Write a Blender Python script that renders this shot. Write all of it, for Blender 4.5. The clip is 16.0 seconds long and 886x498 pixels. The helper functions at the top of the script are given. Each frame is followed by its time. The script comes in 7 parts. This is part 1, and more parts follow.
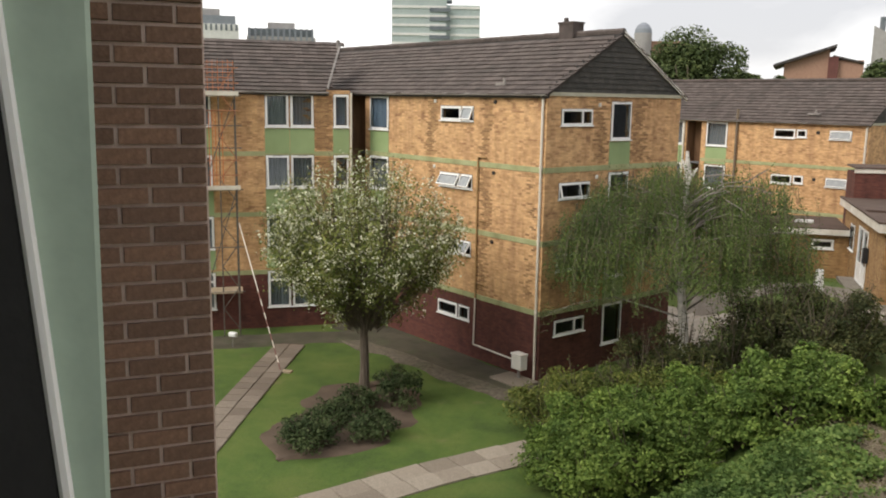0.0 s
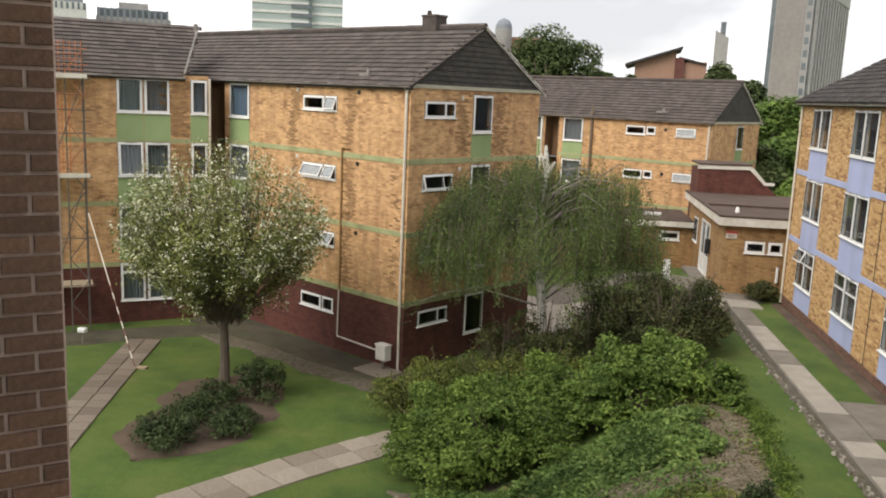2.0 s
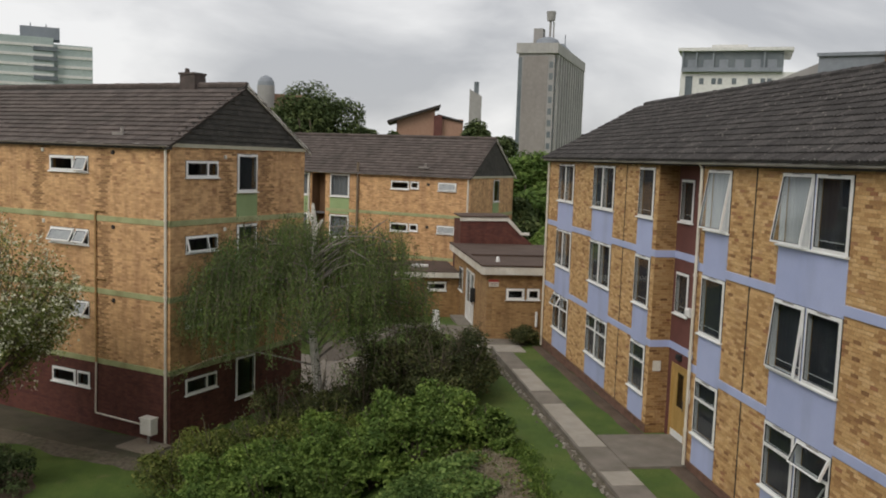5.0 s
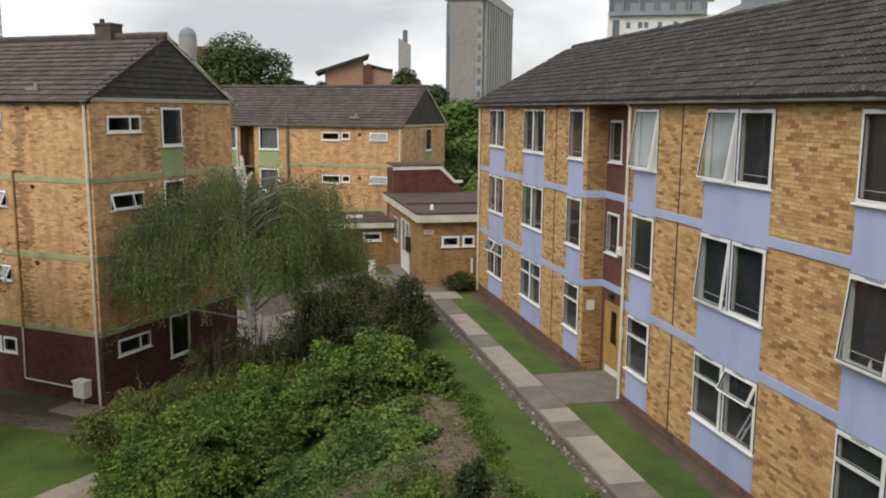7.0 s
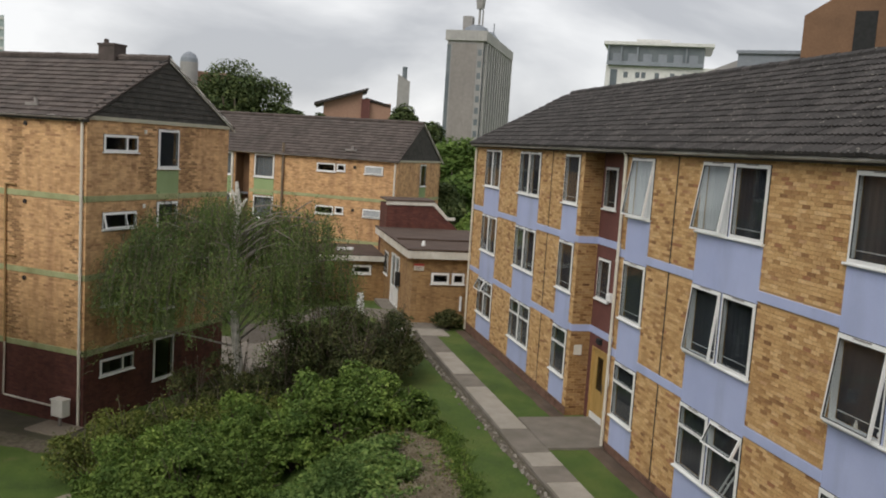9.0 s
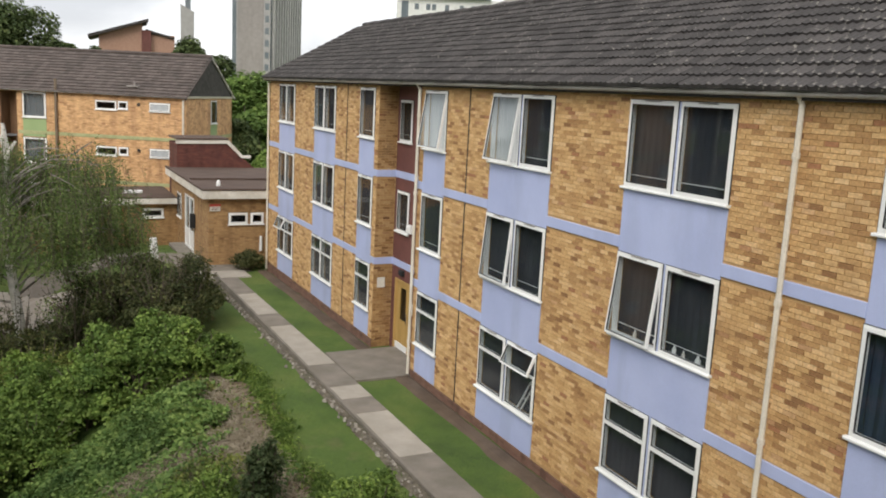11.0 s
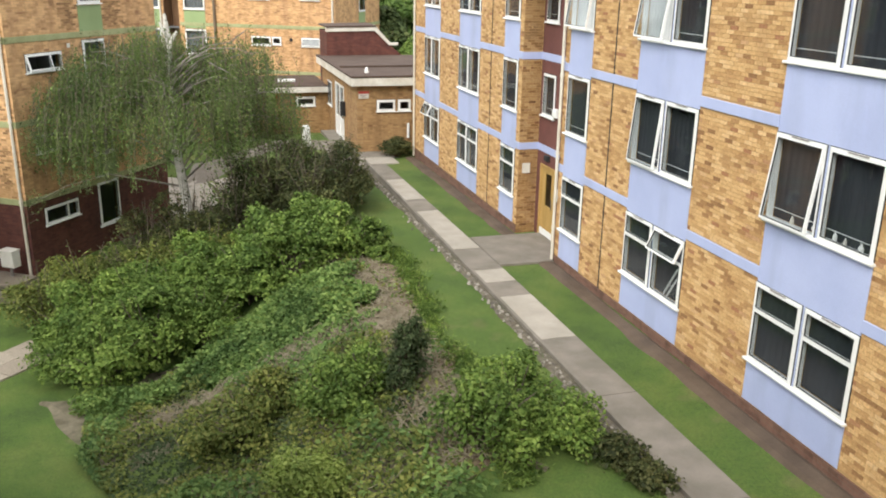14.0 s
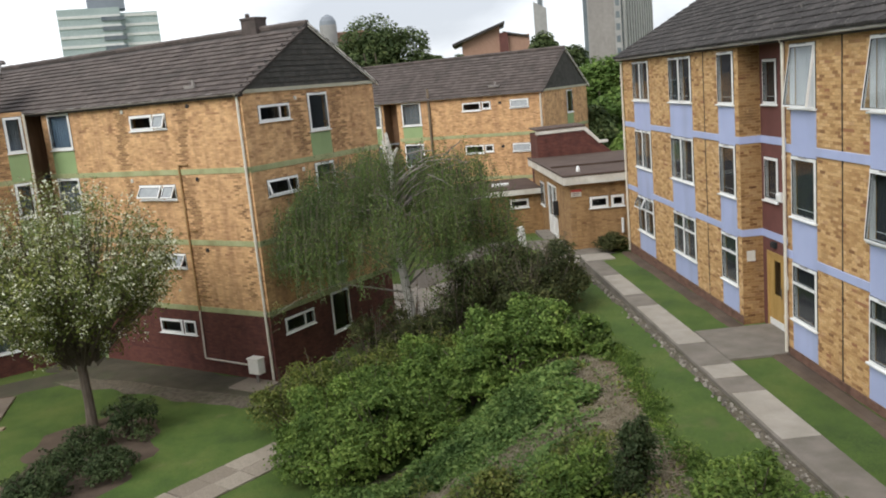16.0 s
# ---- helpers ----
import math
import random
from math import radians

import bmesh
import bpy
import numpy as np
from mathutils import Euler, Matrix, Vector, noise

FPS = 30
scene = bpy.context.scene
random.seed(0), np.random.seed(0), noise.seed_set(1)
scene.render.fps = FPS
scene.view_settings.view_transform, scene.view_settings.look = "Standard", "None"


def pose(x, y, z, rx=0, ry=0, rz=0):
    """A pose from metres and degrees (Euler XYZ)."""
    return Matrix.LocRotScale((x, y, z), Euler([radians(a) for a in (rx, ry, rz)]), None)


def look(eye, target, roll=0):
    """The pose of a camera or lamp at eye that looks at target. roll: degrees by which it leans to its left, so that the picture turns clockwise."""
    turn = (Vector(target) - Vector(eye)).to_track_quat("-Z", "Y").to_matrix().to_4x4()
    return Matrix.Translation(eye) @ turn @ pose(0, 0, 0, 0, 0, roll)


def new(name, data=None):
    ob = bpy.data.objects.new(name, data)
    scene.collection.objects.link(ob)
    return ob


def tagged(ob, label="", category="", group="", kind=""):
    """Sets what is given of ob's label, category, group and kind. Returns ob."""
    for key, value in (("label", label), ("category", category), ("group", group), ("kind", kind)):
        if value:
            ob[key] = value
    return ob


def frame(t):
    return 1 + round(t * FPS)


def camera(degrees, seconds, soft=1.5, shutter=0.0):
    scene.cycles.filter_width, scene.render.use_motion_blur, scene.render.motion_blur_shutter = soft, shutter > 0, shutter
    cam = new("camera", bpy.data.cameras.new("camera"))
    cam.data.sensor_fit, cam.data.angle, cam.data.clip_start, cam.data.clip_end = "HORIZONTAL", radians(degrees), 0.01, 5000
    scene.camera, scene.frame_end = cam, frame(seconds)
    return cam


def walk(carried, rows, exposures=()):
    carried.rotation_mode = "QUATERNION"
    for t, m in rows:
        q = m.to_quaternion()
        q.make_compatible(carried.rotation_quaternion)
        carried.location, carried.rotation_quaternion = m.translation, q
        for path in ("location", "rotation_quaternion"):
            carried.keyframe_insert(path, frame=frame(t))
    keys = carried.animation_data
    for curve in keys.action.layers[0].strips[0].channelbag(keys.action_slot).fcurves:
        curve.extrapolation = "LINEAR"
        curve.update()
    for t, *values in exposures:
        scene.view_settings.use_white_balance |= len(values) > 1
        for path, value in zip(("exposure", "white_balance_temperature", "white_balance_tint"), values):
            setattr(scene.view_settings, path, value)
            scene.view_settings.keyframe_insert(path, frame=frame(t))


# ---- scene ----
cam = camera(54.58, 16.0, soft=1.9)
PATH = [
    (0, pose(-9.327, -19.822, 7.464, 80.15, -0.89, 16.70)),
    (0.5, pose(-9.324, -19.821, 7.464, 79.54, -0.86, 15.80)),
    (1, pose(-9.323, -19.821, 7.464, 79.23, -0.45, 14.16)),
    (1.5, pose(-9.351, -19.828, 7.464, 79.61, -1.48, 10.82)),
    (2, pose(-9.347, -19.829, 7.468, 79.81, -2.42, 7.73)),
    (2.5, pose(-9.357, -19.840, 7.479, 79.68, -3.49, 3.61)),
    (3, pose(-9.392, -19.858, 7.510, 80.28, -4.95, -0.02)),
    (3.5, pose(-9.410, -19.873, 7.562, 83.29, -3.84, -1.64)),
    (4, pose(-9.391, -19.884, 7.599, 86.46, -2.11, -2.05)),
    (4.5, pose(-9.346, -19.867, 7.588, 86.01, -1.94, -4.02)),
    (5, pose(-9.308, -19.852, 7.585, 84.00, -1.97, -7.64)),
    (5.2, pose(-9.300, -19.849, 7.586, 83.01, -1.92, -9.11)),
    (7.3, pose(-9.256, -19.815, 7.448, 80.85, -0.48, -12.18)),
    (7.5, pose(-9.263, -19.816, 7.450, 81.35, -0.54, -12.24)),
    (8, pose(-9.294, -19.819, 7.454, 82.49, -3.24, -12.32)),
    (8.2, pose(-9.305, -19.821, 7.456, 83.40, -3.93, -11.70)),
    (10.3, pose(-9.357, -19.789, 7.469, 82.18, -3.11, -20.15)),
    (10.5, pose(-9.347, -19.791, 7.468, 81.26, -3.24, -22.23)),
    (11, pose(-9.301, -19.795, 7.469, 79.76, -2.90, -25.95)),
    (11.5, pose(-9.256, -19.794, 7.484, 79.71, -2.02, -27.82)),
    (12, pose(-9.255, -19.804, 7.508, 85.30, -1.07, -28.37)),
    (12.5, pose(-9.271, -19.819, 7.497, 87.21, -1.46, -28.56)),
    (13, pose(-9.261, -19.816, 7.455, 82.23, -1.58, -27.88)),
    (13.5, pose(-9.230, -19.800, 7.390, 75.26, -0.86, -23.37)),
    (14, pose(-9.213, -19.793, 7.326, 72.12, -0.98, -16.33)),
    (14.5, pose(-9.214, -19.809, 7.312, 74.47, -1.12, -13.03)),
    (15, pose(-9.225, -19.831, 7.323, 76.08, 0.76, -8.50)),
    (15.5, pose(-9.226, -19.850, 7.335, 77.30, 2.38, -4.77)),
    (16, pose(-9.209, -19.857, 7.338, 79.19, 5.15, -3.00)),
]
EXPOSURES = [
    (0, 0.66, 6700, 11), (0.3, 0.8, 6692.5, 11.0), (1.0, 0.75, 6675.0, 11.0), (2.0, 0.72, 6650, 11), (2.5, 0.68, 6550, 10), (3.0, 0.64, 6575.0, 10.0),
    (3.5, 0.32, 6600, 10), (4.0, -0.14, 6650, 10), (4.5, -0.25, 6650, 10), (5.0, -0.02, 6550, 10), (7.5, 0.34, 6500, 10), (8.0, 0.1, 6495.5, 10.0),
    (10.5, 0.24, 6472.7, 10.0), (11.0, 0.66, 6468.2, 10.0), (11.5, 0.76, 6463.6, 10.0), (12.0, 0.58, 6459.1, 10.0), (12.5, 0.05, 6454.5, 10.0), (13, -0.05, 6450, 10),
    (13.5, 0.74, 6350, 9), (14.0, 1.25, 6450, 8), (14.5, 1.42, 6500, 8), (15, 1.2, 6380, 8), (15.5, 1.05, 6200, 9), (16, 0.6, 6200, 9),
]
walk(cam, PATH, EXPOSURES)

# ---- world and sun: overcast sky, bright cloud, soft sun from behind and left ----
world = bpy.data.worlds.new("overcast_sky")
scene.world = world
world.use_nodes = True
wn, wl = world.node_tree.nodes, world.node_tree.links
wn.clear()
w_out, w_bg = wn.new("ShaderNodeOutputWorld"), wn.new("ShaderNodeBackground")
w_sky = wn.new("ShaderNodeTexSky")
w_sky.sky_type = 'NISHITA'
w_sky.sun_disc = False
w_sky.sun_elevation, w_sky.sun_rotation = radians(48), radians(225)
w_gain = wn.new("ShaderNodeVectorMath")
w_gain.operation = 'SCALE'
w_gain.inputs['Scale'].default_value = 0.1
w_co, w_map = wn.new("ShaderNodeTexCoord"), wn.new("ShaderNodeMapping")
w_map.inputs['Scale'].default_value = (1.6, 1.6, 4.0)
w_noise = wn.new("ShaderNodeTexNoise")
w_noise.inputs['Scale'].default_value, w_noise.inputs['Detail'].default_value, w_noise.inputs['Roughness'].default_value = 1.7, 7, 0.5
w_noise.inputs['Distortion'].default_value = 0.25
w_ramp = wn.new("ShaderNodeValToRGB")
w_ramp.color_ramp.elements[0].position, w_ramp.color_ramp.elements[0].color = 0.38, (0.50, 0.51, 0.535, 1)
w_ramp.color_ramp.elements[1].position, w_ramp.color_ramp.elements[1].color = 0.60, (0.93, 0.93, 0.93, 1)
w_mix = wn.new("ShaderNodeMix")
w_mix.data_type = 'RGBA'
w_mix.inputs['Factor'].default_value = 0.93
wl.new(w_sky.outputs['Color'], w_gain.inputs[0])
wl.new(w_co.outputs['Generated'], w_map.inputs['Vector'])
wl.new(w_map.outputs['Vector'], w_noise.inputs['Vector'])
wl.new(w_noise.outputs['Fac'], w_ramp.inputs['Fac'])
wl.new(w_gain.outputs['Vector'], w_mix.inputs['A'])
wl.new(w_ramp.outputs['Color'], w_mix.inputs['B'])
wl.new(w_mix.outputs['Result'], w_bg.inputs['Color'])
wl.new(w_bg.outputs['Background'], w_out.inputs['Surface'])
w_bg.inputs['Strength'].default_value = 1.0

sun_data = bpy.data.lights.new("sun", 'SUN')
sun_data.energy, sun_data.angle, sun_data.color = 1.5, radians(35), (1.0, 0.96, 0.9)
sun = new("sun", sun_data)
sun.matrix_world = look((-30, -32, 40), (0, 0, 0))


# ---- materials ----
def shader(name, rough=0.8, metal=0.0):
    m = bpy.data.materials.new(name)
    m.use_nodes = True
    n, l = m.node_tree.nodes, m.node_tree.links
    b = n["Principled BSDF"]
    b.inputs['Roughness'].default_value, b.inputs['Metallic'].default_value = rough, metal
    return m, n, l, b


def rgba(c):
    return (c[0], c[1], c[2], 1)


def ramp(n, stops):
    r = n.new("ShaderNodeValToRGB")
    e = r.color_ramp.elements
    while len(e) < len(stops):
        e.new(0.5)
    for el, (p, c) in zip(e, stops):
        el.position, el.color = p, rgba(c)
    return r


def mixc(n, l, a, b, fac, blend='MIX'):
    m = n.new("ShaderNodeMix")
    m.data_type, m.blend_type = 'RGBA', blend
    for sock, v in (('A', a), ('B', b)):
        if isinstance(v, tuple):
            m.inputs[sock].default_value = rgba(v)
        else:
            l.new(v, m.inputs[sock])
    if isinstance(fac, float):
        m.inputs['Factor'].default_value = fac
    else:
        l.new(fac, m.inputs['Factor'])
    return m.outputs['Result']


def noisy(n, l, scale, detail=4, stretch=(1, 1, 1), rough=0.55):
    co, mp, t = n.new("ShaderNodeTexCoord"), n.new("ShaderNodeMapping"), n.new("ShaderNodeTexNoise")
    mp.inputs['Scale'].default_value = stretch
    t.inputs['Scale'].default_value, t.inputs['Detail'].default_value, t.inputs['Roughness'].default_value = scale, detail, rough
    l.new(co.outputs['Object'], mp.inputs['Vector'])
    l.new(mp.outputs['Vector'], t.inputs['Vector'])
    return t.outputs['Fac']


def bump(n, l, b, h, strength=0.3, dist=0.01):
    k = n.new("ShaderNodeBump")
    k.inputs['Strength'].default_value, k.inputs['Distance'].default_value = strength, dist
    l.new(h, k.inputs['Height'])
    l.new(k.outputs['Normal'], b.inputs['Normal'])


def worn(name, c1, c2, rough=0.8, s1=1.2, s2=30, metal=0.0, stretch=(1, 1, 1), rel=0.25, dirt=None, dirt_amount=0.4, grain=0.12):
    """Two colours by broad noise, fine grain and relief on top."""
    m, n, l, b = shader(name, rough, metal)
    a = noisy(n, l, s1, 5, stretch)
    r = ramp(n, [(0.35, c1), (0.65, c2)])
    l.new(a, r.inputs['Fac'])
    f = noisy(n, l, s2, 3)
    g = ramp(n, [(0.3, (1 - grain,) * 3), (0.7, (1 + grain * 0.5,) * 3)])
    l.new(f, g.inputs['Fac'])
    col = mixc(n, l, r.outputs['Color'], g.outputs['Color'], 1.0, 'MULTIPLY')
    if dirt:
        d = noisy(n, l, 0.7, 6, (1.6, 1.6, 0.35))
        dr = ramp(n, [(0.5, (0, 0, 0)), (0.72, (dirt_amount,) * 3)])
        l.new(d, dr.inputs['Fac'])
        col = mixc(n, l, col, dirt, dr.outputs['Color'])
    l.new(col, b.inputs['Base Color'])
    bump(n, l, b, f, rel)
    return m


def pieces(name, stops, by_object, rough=0.9, grain=25, rel=0.4, spots=None, spot_at=(0.6, 0.72), spot_scale=3.0):
    """One colour to each separate piece, out of stops, with grain."""
    m, n, l, b = shader(name, rough)
    if by_object:
        src = n.new("ShaderNodeObjectInfo").outputs['Random']
    else:
        src = n.new("ShaderNodeNewGeometry").outputs['Random Per Island']
    r = ramp(n, stops)
    l.new(src, r.inputs['Fac'])
    f = noisy(n, l, grain, 4)
    g = ramp(n, [(0.3, (0.72, 0.71, 0.7)), (0.7, (1.14, 1.14, 1.14))])
    l.new(f, g.inputs['Fac'])
    col = mixc(n, l, r.outputs['Color'], g.outputs['Color'], 1.0, 'MULTIPLY')
    if spots:
        d = noisy(n, l, spot_scale, 6)
        dr = ramp(n, [(spot_at[0], (0, 0, 0)), (spot_at[1], (0.75, 0.75, 0.75))])
        l.new(d, dr.inputs['Fac'])
        col = mixc(n, l, col, spots, dr.outputs['Color'])
    l.new(col, b.inputs['Base Color'])
    bump(n, l, b, f, rel)
    return m


BUFF = [(0.0, (0.263, 0.131, 0.055)), (0.05, (0.378, 0.205, 0.082)), (0.17, (0.493, 0.289, 0.118)), (0.45, (0.604, 0.378, 0.163)), (0.75, (0.662, 0.425, 0.194)), (0.93, (0.735, 0.499, 0.252)), (0.985, (0.378, 0.179, 0.084))]


def brickwork(name, dark, light, odd, mortar, damp):
    """Far brickwork: bricks 225 x 75 mm in the wall's own x and z, patches of dark bricks, damp runs."""
    m, n, l, b = shader(name, 0.9)
    co, sep, com = n.new("ShaderNodeTexCoord"), n.new("ShaderNodeSeparateXYZ"), n.new("ShaderNodeCombineXYZ")
    l.new(co.outputs['Object'], sep.inputs[0])
    l.new(sep.outputs['X'], com.inputs['X'])
    l.new(sep.outputs['Z'], com.inputs['Y'])
    t = n.new("ShaderNodeTexBrick")
    t.inputs['Scale'].default_value = 1.0
    t.inputs['Brick Width'].default_value, t.inputs['Row Height'].default_value = 0.225, 0.075
    t.inputs['Mortar Size'].default_value, t.inputs['Mortar Smooth'].default_value = 0.008, 0.4
    t.inputs['Color1'].default_value, t.inputs['Color2'].default_value, t.inputs['Mortar'].default_value = rgba(dark), rgba(light), rgba(mortar)
    l.new(com.outputs[0], t.inputs['Vector'])
    snap = n.new("ShaderNodeVectorMath")
    snap.operation = 'SNAP'
    snap.inputs[1].default_value = (0.225, 0.075, 1)
    l.new(com.outputs[0], snap.inputs[0])
    wt = n.new("ShaderNodeTexWhiteNoise")
    wt.noise_dimensions = '2D'
    l.new(snap.outputs['Vector'], wt.inputs['Vector'])
    oddr = ramp(n, [(0.6, (0, 0, 0)), (0.92, (0.75, 0.75, 0.75))])
    l.new(wt.outputs['Value'], oddr.inputs['Fac'])
    patch = noisy(n, l, 1.5, 5, (0.7, 0.7, 2.0))
    pr = ramp(n, [(0.44, (0.08, 0.08, 0.08)), (0.6, (1, 1, 1))])
    l.new(patch, pr.inputs['Fac'])
    k = n.new("ShaderNodeMath")
    k.operation = 'MULTIPLY'
    l.new(oddr.outputs['Color'], k.inputs[0])
    l.new(pr.outputs['Color'], k.inputs[1])
    col = mixc(n, l, t.outputs['Color'], odd, k.outputs[0])
    run = noisy(n, l, 0.8, 5, (2.2, 2.2, 0.28))
    rr = ramp(n, [(0.48, (0, 0, 0)), (0.74, (0.58, 0.58, 0.58))])
    l.new(run, rr.inputs['Fac'])
    col = mixc(n, l, col, damp, rr.outputs['Color'])
    blot = noisy(n, l, 2.6, 6, (1, 1, 0.8), 0.65)
    br = ramp(n, [(0.32, (0.66, 0.63, 0.61)), (0.5, (1, 1, 1)), (0.72, (1.05, 1.05, 1.06))])
    l.new(blot, br.inputs['Fac'])
    col = mixc(n, l, col, br.outputs['Color'], 1.0, 'MULTIPLY')
    l.new(col, b.inputs['Base Color'])
    bump(n, l, b, t.outputs['Fac'], -0.4, 0.008)
    return m


M_brick = pieces("buff_brick", BUFF, False, spots=(0.31, 0.17, 0.07), spot_at=(0.54, 0.76), spot_scale=1.3)
M_brick_stain = pieces("damp_stained_brick", [(0, (0.25, 0.14, 0.066)), (0.5, (0.35, 0.2, 0.092)), (1, (0.45, 0.27, 0.125))], False, spots=(0.15, 0.08, 0.04), spot_at=(0.5, 0.75), spot_scale=2.0)
# buff colours scaled down: the recess's shade and brown staining both sit in them
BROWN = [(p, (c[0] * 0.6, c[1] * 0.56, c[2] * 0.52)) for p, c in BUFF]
M_brick_brown = pieces("shaded_weathered_brick", BROWN, False, spots=(0.16, 0.09, 0.042), spot_at=(0.5, 0.75), spot_scale=1.5)
M_brick_ob = pieces("buff_brick_loose", BUFF, True, spots=(0.31, 0.17, 0.07), spot_at=(0.54, 0.76), spot_scale=1.3)
M_mortar = worn("mortar", (0.43, 0.265, 0.115), (0.5, 0.315, 0.14), 0.95, 2, 60)
M_wall_buff = brickwork("buff_brickwork", (0.516, 0.296, 0.133), (0.719, 0.441, 0.220), (0.276, 0.133, 0.066), (0.575, 0.369, 0.193), (0.288, 0.150, 0.077))
M_wall_own = brickwork("dark_brown_brickwork", (0.08, 0.06, 0.053), (0.115, 0.085, 0.075), (0.06, 0.045, 0.04), (0.17, 0.145, 0.13), (0.06, 0.05, 0.045))
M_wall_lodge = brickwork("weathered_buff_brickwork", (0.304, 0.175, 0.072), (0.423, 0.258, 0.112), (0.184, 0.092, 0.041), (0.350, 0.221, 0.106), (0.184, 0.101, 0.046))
M_wall_red = brickwork("red_brickwork", (0.095, 0.028, 0.02), (0.14, 0.045, 0.03), (0.07, 0.022, 0.02), (0.11, 0.05, 0.04), (0.06, 0.022, 0.018))
M_wall_plinth = brickwork("plinth_brickwork", (0.15, 0.075, 0.05), (0.21, 0.11, 0.075), (0.1, 0.05, 0.035), (0.17, 0.11, 0.08), (0.1, 0.06, 0.04))
RED = [(0.0, (0.15, 0.09, 0.062)), (0.5, (0.19, 0.113, 0.075)), (1.0, (0.245, 0.142, 0.092))]
M_pier_brick = pieces("brown_brick", RED, True, rough=0.85, grain=40, rel=0.5)
M_pier_rest = pieces("brown_brick_far", RED, False, rough=0.85, grain=40, rel=0.5)
M_pier_mortar = worn("pier_mortar", (0.54, 0.42, 0.36), (0.62, 0.49, 0.42), 0.95, 4, 90)
M_blue = worn("blue_panel_paint", (0.405, 0.458, 0.685), (0.455, 0.508, 0.735), 0.6, 0.8, 60, rel=0.05, dirt=(0.29, 0.32, 0.45), dirt_amount=0.45, grain=0.05)
M_green = worn("green_panel_paint", (0.27, 0.36, 0.165), (0.32, 0.42, 0.20), 0.6, 0.8, 60, rel=0.03, dirt=(0.2, 0.27, 0.12), dirt_amount=0.4, grain=0.03)
M_band = worn("green_band_paint", (0.33, 0.35, 0.17), (0.42, 0.43, 0.23), 0.75, 1.5, 20, rel=0.2, dirt=(0.22, 0.2, 0.09), dirt_amount=0.6)
M_white = worn("white_plastic", (0.78, 0.78, 0.76), (0.84, 0.84, 0.82), 0.4, 1.5, 60, rel=0.02, dirt=(0.6, 0.57, 0.5), dirt_amount=0.25, grain=0.03)
M_trim = worn("white_painted_board", (0.62, 0.58, 0.5), (0.75, 0.72, 0.65), 0.6, 1.5, 25, rel=0.1, dirt=(0.4, 0.35, 0.28), dirt_amount=0.5)
M_pipe = worn("cream_pipe_paint", (0.62, 0.56, 0.46), (0.72, 0.67, 0.57), 0.5, 2, 30, rel=0.1, dirt=(0.4, 0.34, 0.25), dirt_amount=0.5)
M_gutter = worn("grey_gutter", (0.2, 0.18, 0.165), (0.29, 0.265, 0.24), 0.6, 2, 30, rel=0.1, dirt=(0.15, 0.13, 0.11), dirt_amount=0.6)
M_gutter_pale = worn("pale_weathered_gutter", (0.24, 0.22, 0.2), (0.52, 0.5, 0.46), 0.5, 0.9, 30, rel=0.1, stretch=(0.5, 3, 3), dirt=(0.16, 0.14, 0.12), dirt_amount=0.7)
M_rust_pipe = worn("orange_brown_pipe_paint", (0.34, 0.2, 0.08), (0.42, 0.26, 0.11), 0.6, 2, 30)
M_brown_pipe = worn("brown_pipe_paint", (0.15, 0.11, 0.07), (0.2, 0.15, 0.1), 0.6, 2, 30)
TILE = [(0.0, (0.038, 0.034, 0.032)), (0.5, (0.053, 0.048, 0.046)), (1.0, (0.078, 0.070, 0.066))]
M_tile = pieces("concrete_roof_tile", TILE, False, rough=0.92, grain=18, rel=0.5, spots=(0.24, 0.225, 0.19), spot_at=(0.64, 0.69), spot_scale=9.0)
M_tile_ob = pieces("concrete_roof_tile_loose", TILE, True, rough=0.92, grain=18, rel=0.5, spots=(0.24, 0.225, 0.19), spot_at=(0.64, 0.69), spot_scale=9.0)
TILE2 = [(0.0, (0.075, 0.059, 0.052)), (0.5, (0.1, 0.079, 0.069)), (1.0, (0.128, 0.102, 0.09))]
M_tile_brown = pieces("brown_roof_tile", TILE2, False, rough=0.92, grain=12, rel=0.4, spots=(0.06, 0.05, 0.042), spot_at=(0.5, 0.7), spot_scale=0.8)
M_gable_tile = pieces("slate_grey_hung_tile", [(0, (0.048, 0.046, 0.04)), (1, (0.078, 0.073, 0.064))], False, rough=0.9, grain=15, rel=0.3)
M_soffit = worn("dark_timber", (0.03, 0.025, 0.022), (0.05, 0.042, 0.036), 0.8, 2, 30)
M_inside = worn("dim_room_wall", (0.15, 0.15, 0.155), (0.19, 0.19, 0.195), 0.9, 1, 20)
# near-black sheet behind the panes: the unlit rooms' darkness as a colour
M_room_dark = worn("dark_room_sheet", (0.03, 0.033, 0.042), (0.048, 0.052, 0.062), 0.9, 1.2, 30, stretch=(2, 2, 0.6), grain=0.04)
M_navy = worn("navy_blue_blind", (0.018, 0.032, 0.062), (0.026, 0.046, 0.085), 0.8, 1.2, 30, stretch=(2, 2, 0.6), grain=0.04)
M_frost = worn("frosted_glass", (0.31, 0.33, 0.34), (0.4, 0.42, 0.42), 0.3, 2.5, 60, rel=0.1, grain=0.06)
M_curtain_blue = worn("pale_blue_curtain", (0.16, 0.22, 0.29), (0.23, 0.3, 0.38), 0.95, 2, 40, stretch=(6, 6, 0.4))
M_net = worn("white_net_curtain", (0.55, 0.56, 0.56), (0.68, 0.68, 0.67), 0.95, 2, 40, stretch=(6, 6, 0.4))
M_curtain = worn("grey_net_curtain", (0.22, 0.23, 0.24), (0.30, 0.31, 0.32), 0.95, 2, 40, stretch=(6, 6, 0.4))
